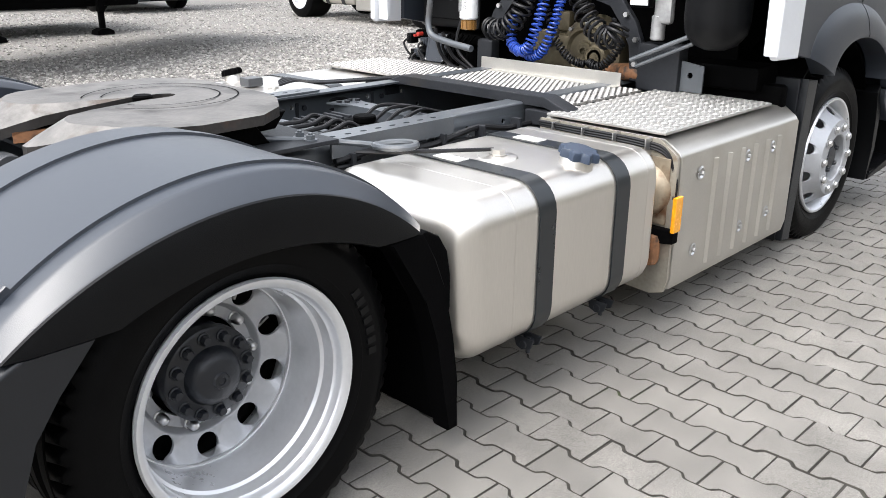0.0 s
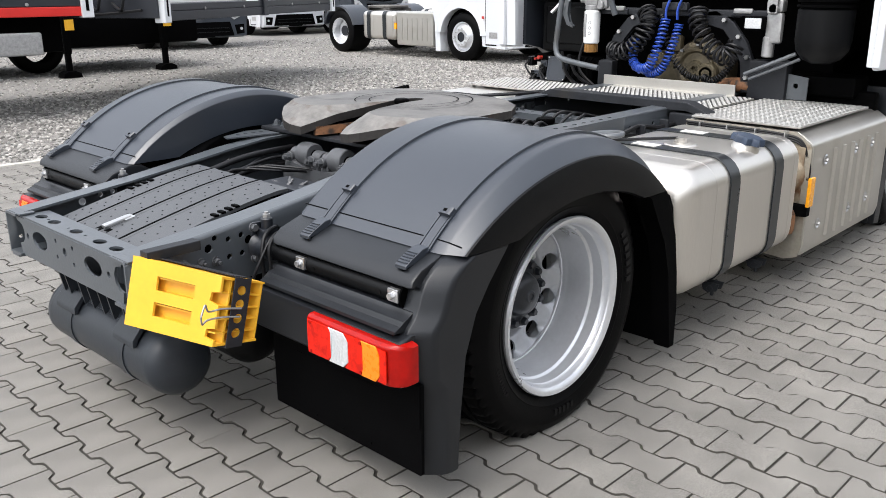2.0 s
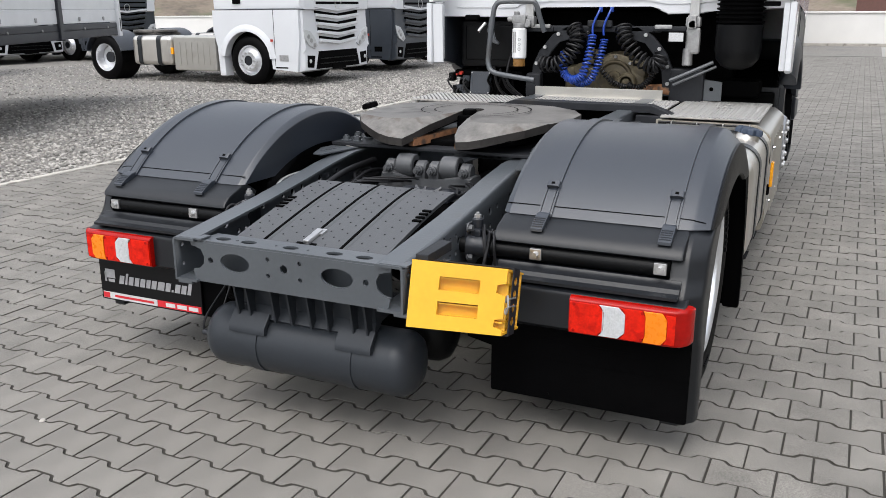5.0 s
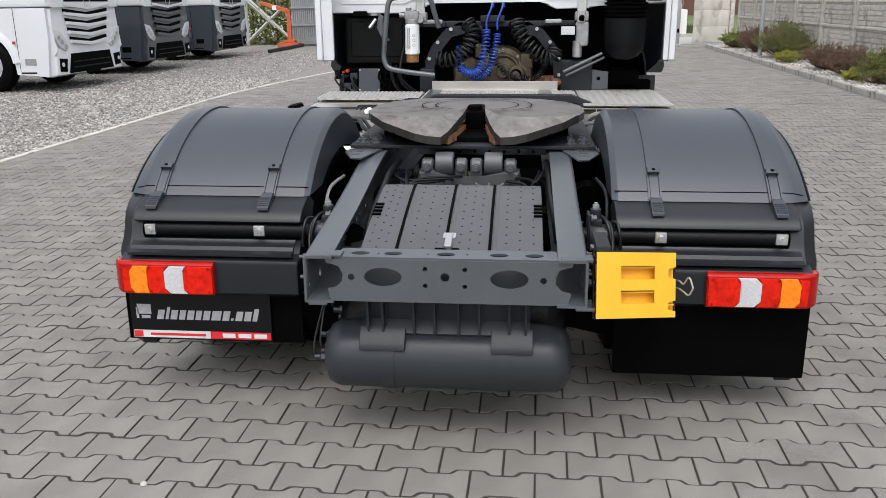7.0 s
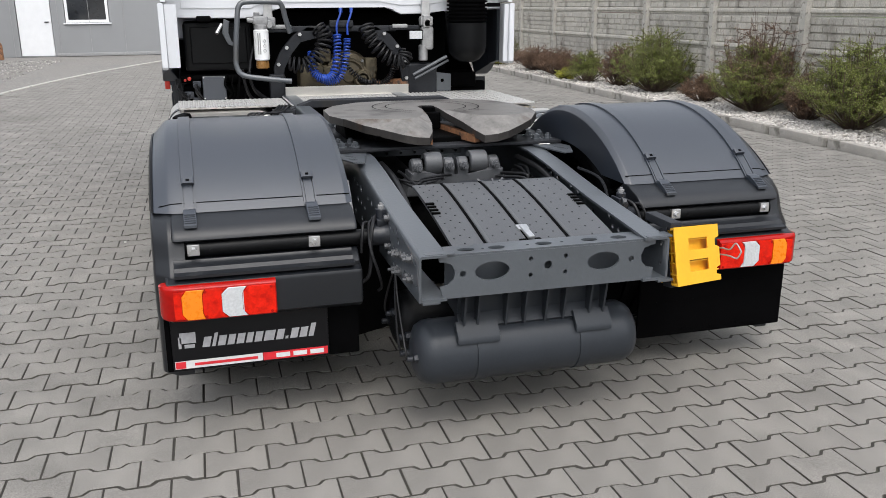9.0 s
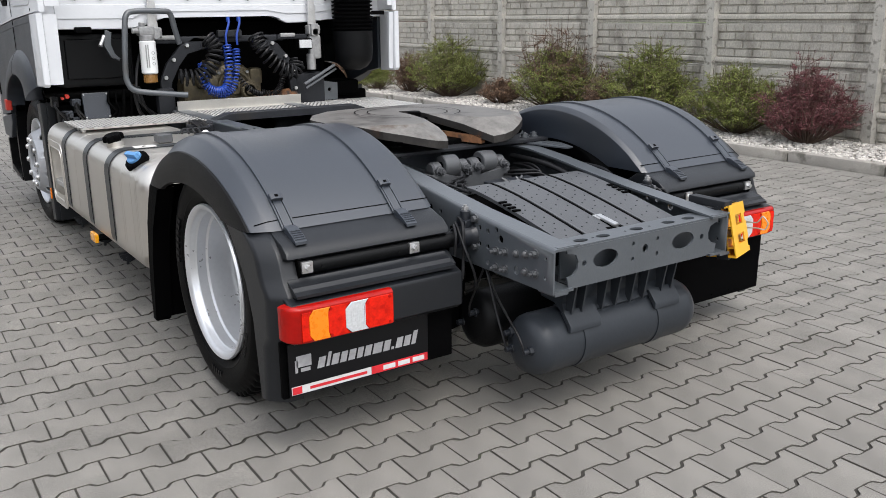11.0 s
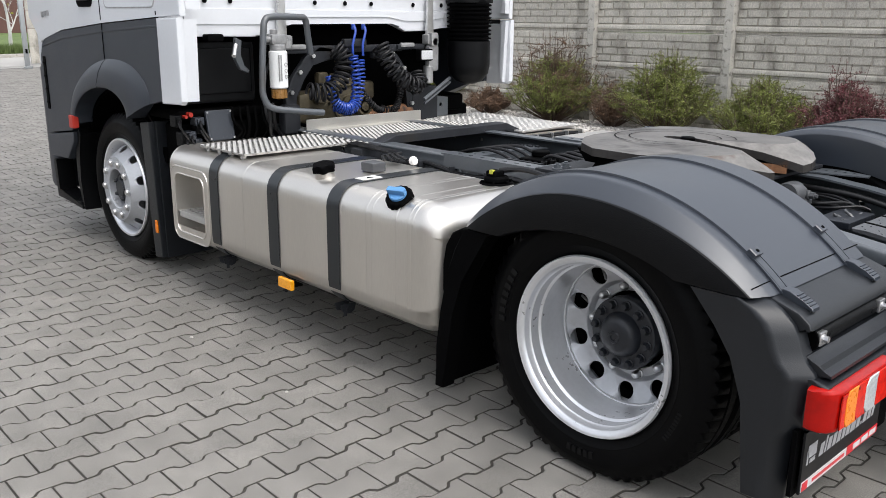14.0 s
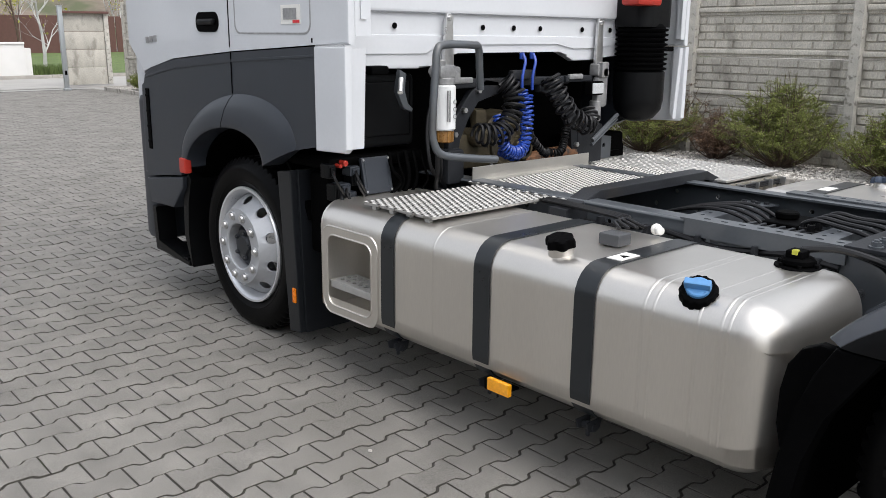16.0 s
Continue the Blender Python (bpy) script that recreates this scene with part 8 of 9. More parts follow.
    part("upper_grille", Build().prism([(-0.85, 1.52), (0.85, 1.52), (0.88, 1.95), (-0.88, 1.95)], 1.38, 1.415, "yz", 0.01), lower, root)
    for k in range(2):
        part("upper_gap", Build().box(1.41, 1.418, -0.8, 0.8, 1.60 + 0.15 * k, 1.65 + 0.15 * k), M_DULL, front)
    for s in (1, -1):
        part("side_window", Build().box(0.0, 0.95, s * 1.25, s * 1.256, 2.2, 2.95, 0.002), M_GLASS, root)
        part("door_handle", Build().box(-0.3, -0.1, s * 1.25, s * 1.275, 1.62, 1.70, 0.01), M_DULL, root)
    part("windscreen", Build().prism([(1.40, 2.1), (1.33, 3.0), (1.315, 3.0), (1.385, 2.1)], -1.1, 1.1, "xz"), M_GLASS, root)
    b = Build().box(-4.9, -0.8, -0.45, 0.45, 0.62, 0.92, 0.02)
    part("chassis", b, M_DARKFRAME, root)
    b = Build().cyl(0.5, 1.02, 1.08, "z", (-3.7, 0, 0), 28, 0.01).box(-4.0, -3.3, -0.4, 0.4, 0.92, 1.02, 0.02)
    part("fifth_wheel", b, M_GREASE, root)
    part("underbody", Build().box(-0.9, 1.2, -0.95, 0.95, 0.35, 1.5, 0.05), M_GRIMESHADE, root)
    return root


WHITE_T = "white truck tractor parked on the gravel"
DARK_T = "truck tractor with white cab and dark grey front, parked on gravel"
parked_truck(pose(12.60, 9.43, -0.02, 0, 0, -92), M_WHITE, M_WHITE, 1, WHITE_T)
parked_truck(pose(16.80, 9.58, -0.03, 0, 0, -92), M_WHITE, M_NAVYPAINT, 2, DARK_T)
parked_truck(pose(21.40, 9.58, -0.05, 0, 0, -92), M_WHITE, M_NAVYPAINT, 3, DARK_T)
parked_truck(pose(15.6, 22.0, -0.03, 0, 0, -92), M_WHITE, M_WHITE, 4, WHITE_T)
parked_truck(pose(18.2, 20.6, -0.03, 0, 0, -92), M_WHITE, M_NAVYPAINT, 7, DARK_T)
parked_truck(pose(10.1, 18.4, -0.03, 0, 0, -95), M_WHITE, M_NAVYPAINT, 5, DARK_T)
parked_truck(pose(8.2, 21.0, -0.03, 0, 0, -95), M_WHITE, M_NAVYPAINT, 6, DARK_T)

# dropside trailers
ALUSIDE = mat("silver_dropside_board", (0.68, 0.69, 0.70), 0.4, metal=0.15, var=0.08, scale=3)
NAVY = mat("dark_blue_black_sill", (0.014, 0.016, 0.022), 0.45, var=0.2)
REDP = mat("red_sill_paint", (0.55, 0.02, 0.015), 0.4, var=0.1)


def trailer(m, length, bays, label, sill, s1, s2):
    """A dropside trailer; its long side runs along +x from the origin, at y = 0."""
    root = thing("trailer", label, "trailer", m, group="dropside trailers")
    w = length / bays
    part("bed_frame", Build().box(0.0, length, 0.02, 2.5, 1.10, 1.22, 0.02), NAVY, root)
    part("sill", Build().box(0.05, length - 0.05, -0.02, 0.02, 1.06, s1, 0.01), sill, root)
    part("upper_sill", Build().box(0.05, length - 0.05, -0.018, 0.02, s1 + 0.002, s2, 0.01), NAVY, root)
    for i in range(bays):
        for k in range(4):
            z = s2 + 0.01 + 0.2 * k
            part("side_board", Build().box(i * w + 0.13, (i + 1) * w - 0.02, -0.015, 0.015, z, z + 0.194, 0.012), ALUSIDE, root)
        for q in (0.3, 0.7):
            part("board_lock", Build().box(i * w + w * q, i * w + w * q + 0.06, -0.03, -0.015, s2 + 0.04, s2 + 0.10, 0.006), M_CAST, root)
            part("rope_ring", Build().cyl(0.02, -0.03, -0.02, "y", (i * w + w * q + 0.2, 0, 1.2), 10), M_CAST, root)
        if i:
            part("centre_post", Build().box(i * w - 0.02, i * w + 0.12, -0.05, 0.05, 1.05, 2.6, 0.012), NAVY, root)
    for x in (0.0, length - 0.12):
        pst = part("corner_post", Build().box(x, x + 0.14, -0.06, 0.10, 1.04, 2.6, 0.012), M_WHITE, root)
        part("post_plate", Build().box(x + 0.05, x + 0.085, -0.064, -0.06, 1.12, 1.34), M_DULL, pst)
    part("headboard", Build().box(-0.05, 0.0, 0.02, 2.5, 1.1, 2.6, 0.01), NAVY, root)
    return root


ta = trailer(pose(3.45, 7.35, 0.03, 0, 0, 27), 5.3, 2, "white and silver dropside trailer standing on its landing legs", NAVY, 1.18, 1.27)
b = Build()
for k in range(5):
    y = 0.35 + 0.35 * k
    b.tube(smooth_path([(-0.06, y, 1.55), (-0.16, y + 0.05, 1.35), (-0.14, y + 0.12, 1.2), (-0.06, y + 0.3, 1.28)], 5), 0.02, 7)
b.tube(smooth_path([(-0.1, 0.2, 1.2), (-0.15, 1.0, 1.14), (-0.12, 2.2, 1.2)], 8), 0.018, 7)
part("air_hoses", b, M_HOSE, ta)
part("maker_plate", Build().box(-0.075, -0.05, 0.60, 0.95, 1.50, 1.62, 0.004), M_AMBER, ta, "yellow maker's plate without lettering")
part("yellow_band", Build().box(-0.07, -0.05, 0.35, 1.9, 1.70, 1.78, 0.004), M_YELLOW, ta)
tb = trailer(pose(-3.4, 8.3, 0.12, 0, 0, -7), 6.1, 2, "dark dropside trailer with a red sill", REDP, 1.17, 1.46)
# chassis as one near-black block that fills the shaded space below the bed
part("chassis_beam", Build().box(0.2, 5.9, 0.55, 1.9, 0.62, 1.10, 0.03), M_GRIMESHADE, tb)
b = Build().box(3.6, 5.50, -0.04, 0.0, 0.63, 0.89, 0.025).cyl(0.03, -0.045, -0.04, "y", (5.12, 0, 0.75), 16)
part("side_guard", b, M_CAST, tb, "grey aluminium side guard")


def landing_leg(x, y):
    root = thing("landing_leg", "black trailer landing leg with a square foot", "landing leg", pose(x, y, 0), group="landing legs")
    b = Build().box(-0.06, 0.06, -0.06, 0.06, 0.40, 1.15, 0.01)
    leg = part("outer_tube", b, M_GRIMESHADE, root)
    part("inner_tube", Build().box(-0.045, 0.045, -0.045, 0.045, 0.08, 0.45, 0.006), M_GRIMESHADE, root)
    part("foot", Build().prism([(-0.17, 0.0), (0.17, 0.0), (0.15, 0.07), (0.06, 0.11), (-0.06, 0.11), (-0.15, 0.07)], -0.13, 0.13, "xz", 0.008), M_GRIMESHADE, root)
    part("yellow_flag", Build().box(-0.02, 0.14, -0.075, -0.065, 0.80, 0.98), M_YELLOW, root)


landing_leg(6.37, 12.62)
landing_leg(4.43, 12.47)
# underframe widened past any trailer so that it casts more shade
b = Build().box(-2.5, 7.2, 12.75, 15.6, 0.48, 1.25, 0.05)
solid("trailer_underframe", b, M_GRIMESHADE, "black trailer underframe, widened to deepen the shade below", "trailer frame")
b = Build().lathe([(0.3, 0.0), (0.34, -0.015), (0.43, -0.01), (0.485, 0.03), (0.5, 0.07), (0.5, 0.25), (0.3, 0.3)], "y", (0, 0, 0), 36, m=tb.matrix_basis.inverted() @ pose(4.4, 13.6, 0.49))
part("tyre", b, M_RUBBER, tb)

# building at the end of the yard
hall = thing("hall", "grey panelled hall with a white door and a window", "building", YARD, kind="structure")
part("wall", Build().plate(rect(1.6, 7.3, 0.0, 4.2), [rect(5.70, 6.70, 0.02, 2.08), rect(4.02, 5.32, 1.0, 2.1)], 25.85, 26.05, "yz"), M_CLAD, hall)
for y in (2.3, 3.6, 4.62, 5.52, 6.85):
    part("panel_joint", Build().box(25.84, 25.852, y - 0.006, y + 0.006, 0.0, 4.2), M_CAST, hall)
part("base_board", Build().box(25.80, 25.86, 1.6, 5.65, 0.0, 0.10, 0.01), M_CAST, hall)
part("roof", Build().box(25.6, 34, 1.4, 7.5, 4.2, 4.45, 0.02), M_CAST, hall)
part("rear_wall", Build().box(26.05, 33.5, 1.6, 7.3, 0, 4.2), M_CLAD, hall)
dr = part("door", Build().box(25.88, 25.93, 5.72, 6.68, 0.03, 2.06, 0.01), M_DOORW, hall, "plain white steel door")
part("door_handle", Build().box(25.84, 25.88, 5.80, 5.92, 1.03, 1.06, 0.006), M_DULL, dr)
wn_ = part("window_frame", Build().plate(rect(4.04, 5.30, 1.02, 2.08), [rect(4.12, 5.22, 1.10, 2.0)], 25.86, 25.92, "yz"), M_DOORW, hall, "white window frame")
part("pane", Build().box(25.895, 25.9, 4.12, 5.22, 1.10, 2.0), M_GLASS, wn_)
part("sill", Build().box(25.80, 25.87, 3.97, 5.37, 0.97, 1.01, 0.005), M_DOORW, wn_)
b = Build()
pts = []
for i in range(15):
    y = 7.3 + i * 0.075
    pts += [(y, 25.3), (y + 0.03, 25.3), (y + 0.0375, 25.33), (y + 0.0675, 25.33)]
top, bot = [(x, y, 3.0) for y, x in pts], [(x, y, 0.05) for y, x in pts]
n = len(pts)
b.add(bot + top, [(i, i + 1, n + i + 1, n + i) for i in range(n - 1)])
gate = thing("sheet_gate", "galvanised profiled-sheet gate leaf with rails", "gate", YARD @ pose(2.2, 0.42, 0))
part("sheet", b, M_SHEET, gate, fix=False)
for z in (0.7, 1.3, 2.0):
    part("rail", Build().box(25.25, 25.30, 7.25, 8.45, z, z + 0.06, 0.005), M_SHEET, gate)
part("frame_post", Build().box(25.22, 25.30, 7.22, 7.28, 0, 3.0, 0.005), M_SHEET, gate)

hoist = thing("hoist", "orange steel workshop hoist standing on its base", "hoist", YARD @ pose(26.9, 8.75, 0))
part("column", Build().box(-0.06, 0.06, -0.07, 0.07, 0.06, 1.24, 0.01), M_CRANE, hoist)
part("sleeve", Build().box(-0.065, 0.065, 0.42, 0.58, 1.26, 1.42, 0.008), M_LABEL, hoist, "white band on the boom")
part("boom", Build().prism([(-0.07, 1.10), (0.05, 1.16), (1.0, 1.46), (1.0, 1.58), (0.02, 1.30), (-0.07, 1.22)], -0.06, 0.06, "yz", 0.01), M_CRANE, hoist)
part("base", Build().box(-0.3, 0.3, -0.35, 0.4, 0.0, 0.14, 0.02).box(-0.15, 0.15, -0.2, 0.2, 0.14, 0.24, 0.02), M_CRANE, hoist)
frame_ = thing("timber_frame", "grey painted braced timber frame", "frame", YARD @ pose(28.2, 10.0, 0))
for p, q in (((0, -1.1, 0), (0, 0.9, 1.9)), ((0, 0.9, 0), (0, -0.6, 1.3)), ((0, 0.75, 0), (0, 0.75, 1.9)), ((0, -0.3, 0.7), (0, 1.6, 2.4))):
    part("beam", Build().tube([p, q], 0.06, 4), M_BEAMGREY, frame_)
ext = thing("fire_extinguisher", "small rusty-red gas bottle standing by the wall", "gas bottle", YARD @ pose(24.7, 7.03, 0))
part("bottle", Build().lathe([(0.0001, 0), (0.07, 0), (0.07, 0.4), (0.05, 0.47), (0.02, 0.5), (0.02, 0.58), (0.0001, 0.58)], "z", seg=18), M_RUST, ext)
solid("kerb_beam", Build().box(-0.06, 0.06, -1.9, 1.9, 0.0, 0.1, 0.01), M_DARKFRAME, "dark timber beam lying on the ground", "beam", m=YARD @ pose(25.0, 8.32, 0, 0, 0, 90))

# gateway, wall and far side of the road
gw = thing("gate_wall", "plain grey concrete slab wall beside the gateway", "wall", YARD, kind="structure")
for k in range(4):
    part("panel", Build().box(27.2, 27.27, -6.45, -5.28, 0.53 * k, 0.53 * k + 0.522, 0.006), M_FENCE, gw)
part("coping", Build().box(27.05, 27.4, -6.6, -5.15, 2.12, 2.19, 0.01), M_BROWN, gw)
part("post", Build().box(27.15, 27.3, -6.6, -6.46, 0, 2.12, 0.01), M_POST, gw)
gp = thing("gate_post", "grey steel gate post with hinge plates", "gate post", YARD @ pose(24.75, -4.42, 0))
part("post", Build().box(-0.05, 0.05, -0.06, 0.06, 0, 2.25, 0.006), M_SHEET, gp)
part("cap", Build().box(-0.06, 0.06, -0.07, 0.07, 2.25, 2.27, 0.003), M_SHEET, gp)
part("lock_plate", Build().box(-0.062, -0.05, -0.03, 0.03, 0.42, 0.54, 0.003), M_DULL, gp)
part("hinge_foot", Build().box(-0.12, 0.05, -0.1, 0.1, 0, 0.06, 0.01), M_SHEET, gp)
sp = thing("lamp_pole", "slim galvanised pole beside the planting bed", "pole", YARD @ pose(18.7, -5.55, 0.06))
part("pole", Build().cyl(0.05, 0, 4.0, "z", seg=14), M_SHEET, sp)
sg = thing("hanging_sign", "small white sign board with dark lines", "sign", YARD @ pose(25.6, -6.5, 0))
part("board", Build().box(0, 0.03, -0.9, 0.1, 1.98, 2.25, 0.005), M_LABEL, sg)
part("text_bar", Build().box(-0.004, 0, -0.8, 0.0, 2.06, 2.10), M_CAST, sg)

wl2 = thing("roadside_wall", "low white rendered wall across the road", "wall", kind="structure")
part("wall", Build().box(33.0, 33.3, -6.6, 40, -0.2, 1.15, 0.02), M_FARWALL, wl2)
part("cap", Build().box(32.95, 33.35, -6.6, 40, 1.15, 1.22, 0.01), M_FARWALL, wl2)
part("wall", Build().box(33.3, 39.3, -6.9, -6.6, -0.2, 1.0, 0.02), M_FARWALL, wl2)
b = Build().add([(26.5, -60, -0.04), (32.4, -60, -0.04), (32.4, 60, -0.04), (26.5, 60, -0.04)], [(0, 1, 2, 3)])
solid("road", b, M_ROAD, "pale dusty road outside the gate", "road", kind="structure", fix=False)
solid("road_kerb", Build().box(32.3, 32.5, -60, 60, -0.1, 0.08, 0.01), M_KERB, "pale concrete kerb along the road", "kerb", kind="structure")
b = Build()
b.add([(34, -60, 0.02), (60, -60, 0.3), (60, -7.5, 0.3), (34, -7.5, 0.02)], [(0, 1, 2, 3)])
solid("verge", b, M_GRASS, "patchy rough grass beyond the road", "grass", kind="structure", fix=False)
rng = random.Random(8)
v, f = [], []
for i in range(2500):
    x, y, h = 33.4 + rng.random() * 1.2, -8.8 + rng.random() * 2.0, rng.uniform(0.15, 0.45)
    a, o = rng.uniform(0, 6.28), len(v)
    v += [(x - 0.02 * math.cos(a), y - 0.02 * math.sin(a), 0), (x + 0.02 * math.cos(a), y + 0.02 * math.sin(a), 0), (x + rng.gauss(0, 0.06), y + rng.gauss(0, 0.06), h)]
    f.append((o, o + 1, o + 2))
b = Build()
b.v, b.f = v, f
solid("grass_clump", b, M_GRASS, "clump of fresh green grass by the wall", "grass", kind="stuff", fix=False)
bf = thing("sheet_fence", "dark brown sheet-metal fence in the distance", "fence", kind="structure")
for k in range(14):
    part("fence_panel", Build().box(58, 58.1, -44 + k * 3, -41.06 + k * 3, 0.2, 2.6, 0.02), M_BROWN, bf)
# distant wooded slope, one far sheet of hills
b = Build()
n = 60
ridge = [(130 * math.cos(radians(-110 + 220 * i / n)), 130 * math.sin(radians(-110 + 220 * i / n)), 9 + 5 * noise.noise((i * 0.35, 1.3, 0)) + 2 * noise.noise((i * 1.7, 4.0, 0))) for i in range(n + 1)]
foot = [(100 * math.cos(radians(-110 + 220 * i / n)), 100 * math.sin(radians(-110 + 220 * i / n)), -0.3) for i in range(n + 1)]
b.add(foot + ridge, [(i, i + 1, n + 2 + i, n + 1 + i) for i in range(n)])
solid("backdrop_hills", b, M_HILL, "brown-green wooded hillside in the distance", "hills", kind="structure", fix=False)


def bare_tree(x, y, h, seed, leafy):
    rnd = random.Random(seed)
    root = thing("tree", "slender bare-branched tree with a few yellow-green buds", "tree", pose(x, y, 0), group="trees beyond the road")
    b = Build()
    tips = []

    def grow(p, d, L, r, depth):
        pts, radii = [p], [r]
        for k in range(3):
            d = (d + Vector((rnd.gauss(0, 0.13), rnd.gauss(0, 0.13), 0.06))).normalized()
            p = p + d * L / 3
            pts.append(p)
            radii.append(r * (1 - 0.2 * (k + 1)))
        b.tube(pts, radii, 5, caps=False)
        if depth == 0:
            tips.extend(pts)
            return
        for _ in range(3 + (depth > 2)):
            q = pts[rnd.randint(1, 3)]
            nd = (d + Vector((rnd.gauss(0, 0.6), rnd.gauss(0, 0.6), rnd.uniform(0, 0.5)))).normalized()
            grow(q, nd, L * rnd.uniform(0.5, 0.75), r * 0.45, depth - 1)
    grow(Vector((0, 0, 0)), Vector((0, 0, 1)), h * 0.45, 0.09, 4)
    part("trunk", b, M_TWIG if seed % 2 else M_BEAMGREY, root, fix=False)
    v, f = [], []
    for i in range(leafy):
        c = rnd.choice(tips) + Vector((rnd.gauss(0, 0.15), rnd.gauss(0, 0.15), rnd.gauss(0, 0.15)))
        d, e = Vector((rnd.gauss(0, 1), rnd.gauss(0, 1), rnd.gauss(0, 1))).normalized() * 0.07, Vector((rnd.gauss(0, 1), rnd.gauss(0, 1), rnd.gauss(0, 1))).normalized() * 0.05
        o = len(v)
        v += [tuple(c - d), tuple(c + e), tuple(c + d), tuple(c - e)]
        f.append((o, o + 1, o + 2, o + 3))
    b = Build()
    b.v, b.f = v, f
    tagged(part("crown", b, M_LEAFY, root, fix=False), kind="stuff")


for i, (x, y, h, q) in enumerate(((36, -8.2, 5, 60), (55, -13, 9, 900), (62, -22, 10, 1200), (60, -30, 9, 500), (66, -16, 11, 1500), (64, -38, 10, 900), (52, -20, 7, 400))):
    bare_tree(x, y, h, 30 + i, q)
# hedge behind the timber frame
v, f = [], []
for i in range(14000):
    x, y, z = 29.5 + rng.gauss(0, 0.5), rng.uniform(7.6, 16), rng.uniform(0, 3.3)
    d, e = Vector((rng.gauss(0, 1), rng.gauss(0, 1), rng.gauss(0, 1))).normalized() * 0.09, Vector((rng.gauss(0, 1), rng.gauss(0, 1), rng.gauss(0, 1))).normalized() * 0.05
    c, o = Vector((x, y, z)), len(v)
    v += [tuple(c - d), tuple(c + e), tuple(c + d), tuple(c - e)]
    f.append((o, o + 1, o + 2, o + 3))
b = Build()
b.v, b.f = v, f
hedge = thing("hedge", "tall dense green hedge behind the yard", "hedge", kind="")
tagged(part("leaves", b, M_LEAFG, hedge, fix=False), kind="stuff")
b = Build()
for k in range(18):
    b.tube([(29.6, 7.8 + k * 0.46, 0), (29.5, 7.85 + k * 0.46, 3.0)], [0.05, 0.02], 5)
part("stem", b, M_TWIG, hedge, fix=False)

# small litter on the paving
for x, y, r in ((-1.28, 0.98, 0.012), (2.2, 1.62, 0.01), (1.35, 1.63, 0.008)):
    b = Build().lathe([(0.0001, 0.0), (r, 0.001), (r * 0.8, r * 0.6), (0.0001, r * 0.8)], "z", seg=7)
    solid("pebble", b, M_WSTONES, "small white pebble lying on the paving", "pebble", group="stray pebbles", m=pose(x, y, 0.001))

# ---- paving blocks ----
P_LEN, P_ROW, P_TURN = 0.21049, 0.14598, 0.00866
HALF = [(-0.1032, 0.0849), (-0.078, 0.0855), (-0.067, 0.0826), (-0.049, 0.0617), (-0.038, 0.0584), (0.038, 0.0584), (0.049, 0.0617), (0.067, 0.0826), (0.078, 0.0855), (0.1032, 0.0849)]
HALF = [(u * 0.9938, v_ * 0.9824) for u, v_ in HALF]
OUT = np.array([(v_, u) for u, v_ in HALF] + [(-v_, u) for u, v_ in HALF[::-1]])
MID = np.array([(v_ - 0.0012, u * 0.990) for u, v_ in HALF] + [(-(v_ - 0.0012), u * 0.990) for u, v_ in HALF[::-1]])
INN = np.array([(v_ - 0.0035, u * 0.966) for u, v_ in HALF] + [(-(v_ - 0.0035), u * 0.966) for u, v_ in HALF[::-1]])
PN = len(OUT)
TOPF = [tuple(range(2 * PN, 3 * PN))[::-1]]
CHAM = [(i, (i + 1) % PN, PN + (i + 1) % PN, PN + i) for i in range(PN)]
CHAM2 = [tuple(k + PN for k in f_) for f_ in CHAM]
near, rest = [], []
prng = np.random.default_rng(21)
ct, st = math.cos(P_TURN), math.sin(P_TURN)
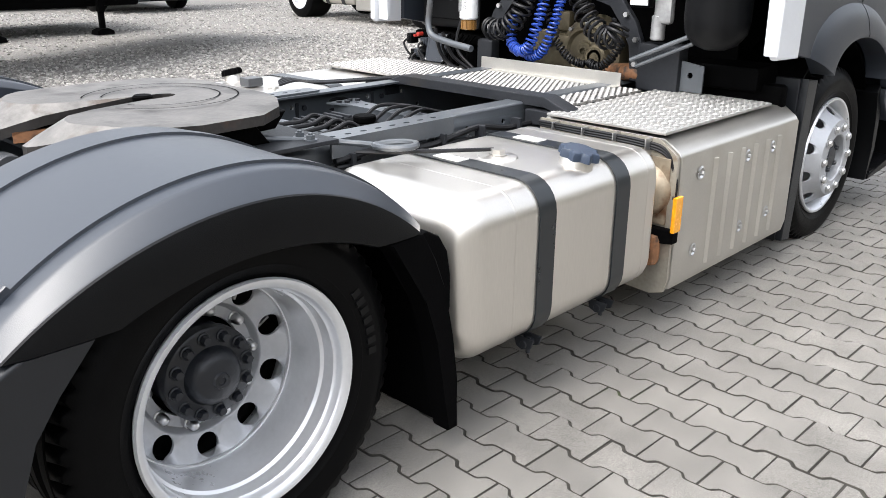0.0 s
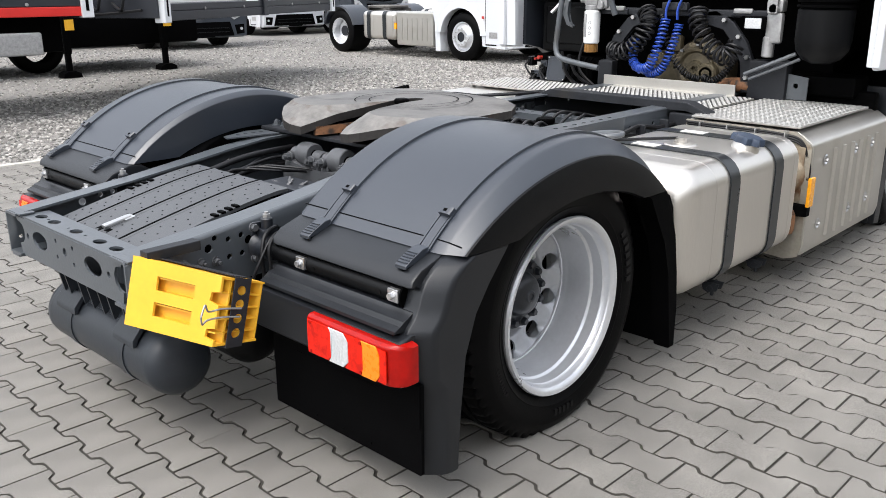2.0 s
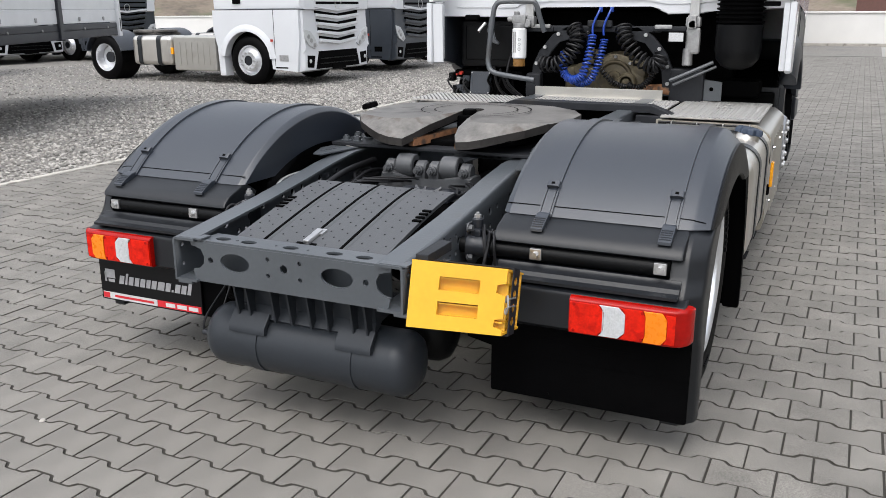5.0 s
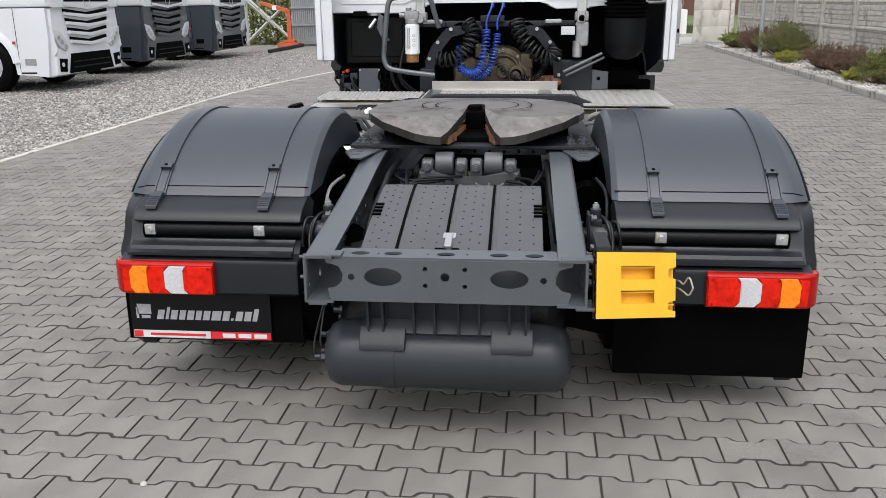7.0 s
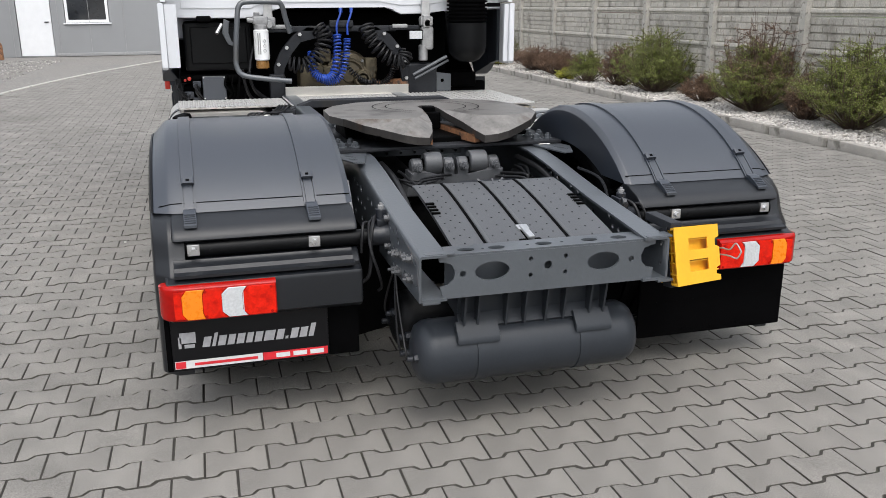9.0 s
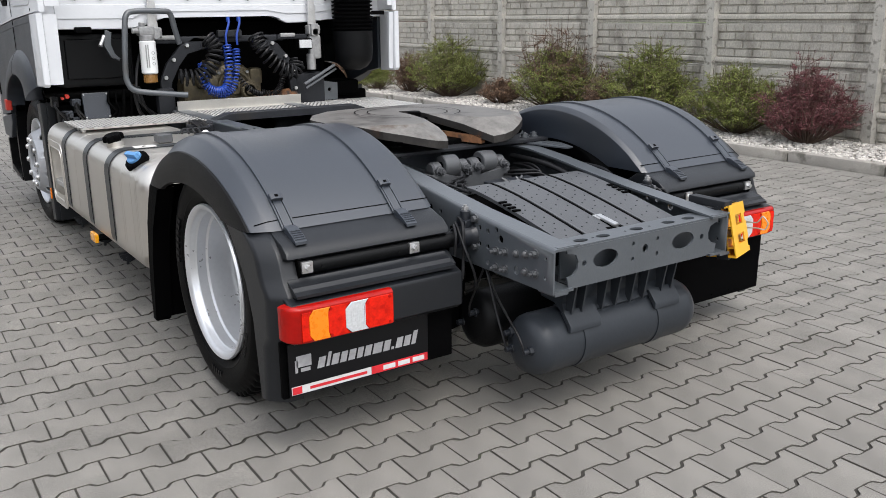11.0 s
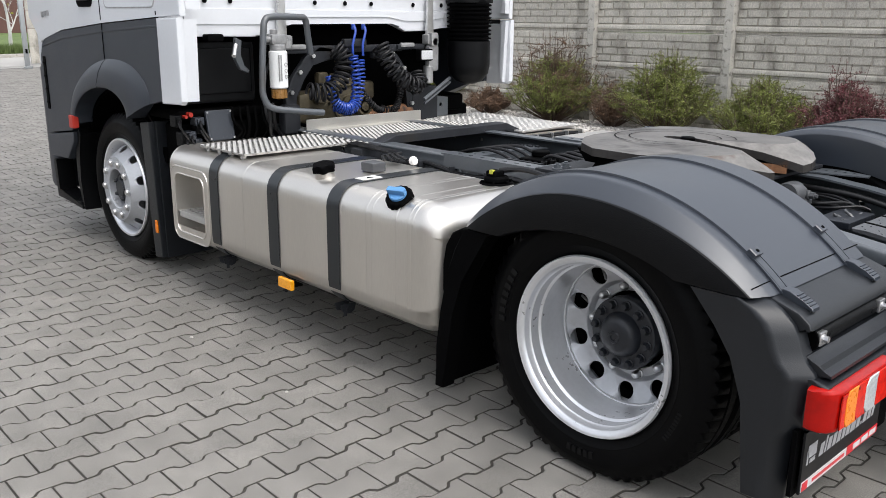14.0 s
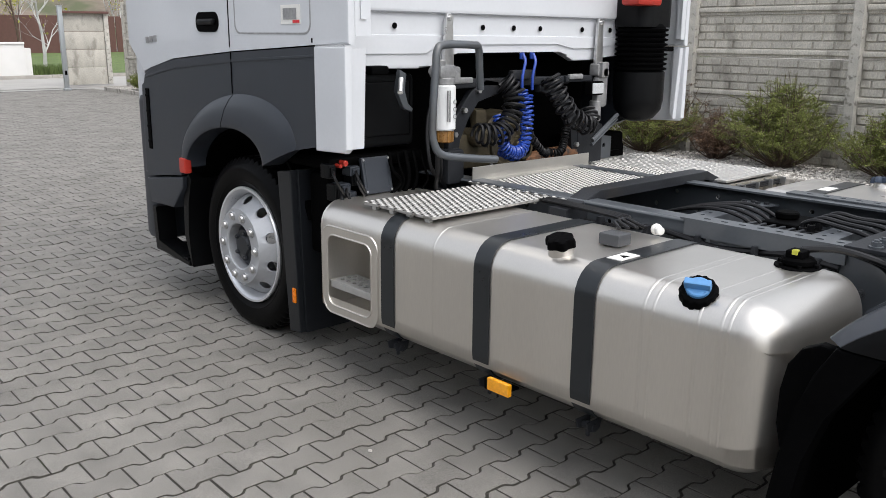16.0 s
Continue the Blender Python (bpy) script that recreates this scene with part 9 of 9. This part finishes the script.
for i in range(-58, 178):
    for j in range(-40, 32):
        u, w = i * P_ROW - 0.0089, (j + 0.5 * (i % 2)) * P_LEN - 0.1065
        x, y = -0.7585 + u * ct - w * st, 0.0081 + u * st + w * ct
        if -8.6 < x < 24.9 and -5.13 < y < outline_left(x) - 0.09:
            (near if -2.15 < x < -0.55 and -0.75 < y < 1.35 else rest).append((x, y))
b = Build()
b.add([(*p, -0.010) for p in OUT] + [(*p, -0.0016) for p in MID] + [(*p, 0.0) for p in INN], TOPF + CHAM + CHAM2)
paver_mesh = mesh("paving_block", b, M_PAVER, fix=True, sharp=3)
# block sides take a darker colour than the tops
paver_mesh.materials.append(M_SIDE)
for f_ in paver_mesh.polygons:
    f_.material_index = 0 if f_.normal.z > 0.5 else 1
for x, y in near[:300]:
    o = new("paving_block", paver_mesh)
    o.parent = paving
    q = prng.normal(0, 1, 4)
    o.matrix_basis = pose(x + 0.0006 * q[0], y + 0.0006 * q[1], 0.0009 * q[2], 0.1 * q[3], 0.1 * q[0], math.degrees(P_TURN) + 0.25 * q[1])
rest += near[300:]
C = np.array(rest)
n = len(C)
jit = prng.normal(0, 1, (n, 4))
base = np.concatenate([np.c_[OUT, np.full(PN, -0.010)], np.c_[MID, np.full(PN, -0.0016)], np.c_[INN, np.zeros(PN)]])
V = np.repeat(base[None], n, 0)
ca, sa = np.cos(P_TURN + jit[:, 3] * 0.004)[:, None], np.sin(P_TURN + jit[:, 3] * 0.004)[:, None]
vx, vy = V[..., 0] * ca - V[..., 1] * sa, V[..., 0] * sa + V[..., 1] * ca
vz = V[..., 2] + (jit[:, 0] * 0.0009)[:, None] + vx * (jit[:, 1] * 0.002)[:, None] + vy * (jit[:, 2] * 0.002)[:, None]
V = np.stack([vx + C[:, :1] + 0.0006 * jit[:, :1], vy + C[:, 1:] + 0.0006 * jit[:, 1:2], vz], -1)
b = Build()
b.v = V.reshape(-1, 3).tolist()
fl = [tuple(f_) for f_ in CHAM + CHAM2] + TOPF
b.f = [tuple(i + k * 3 * PN for i in f_) for k in range(n) for f_ in fl]
rest_ob = part("paving_blocks", b, M_PAVERS, paving, fix=False)
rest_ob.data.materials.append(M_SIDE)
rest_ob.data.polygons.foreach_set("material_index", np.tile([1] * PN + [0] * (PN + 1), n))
tagged(rest_ob, kind="stuff")
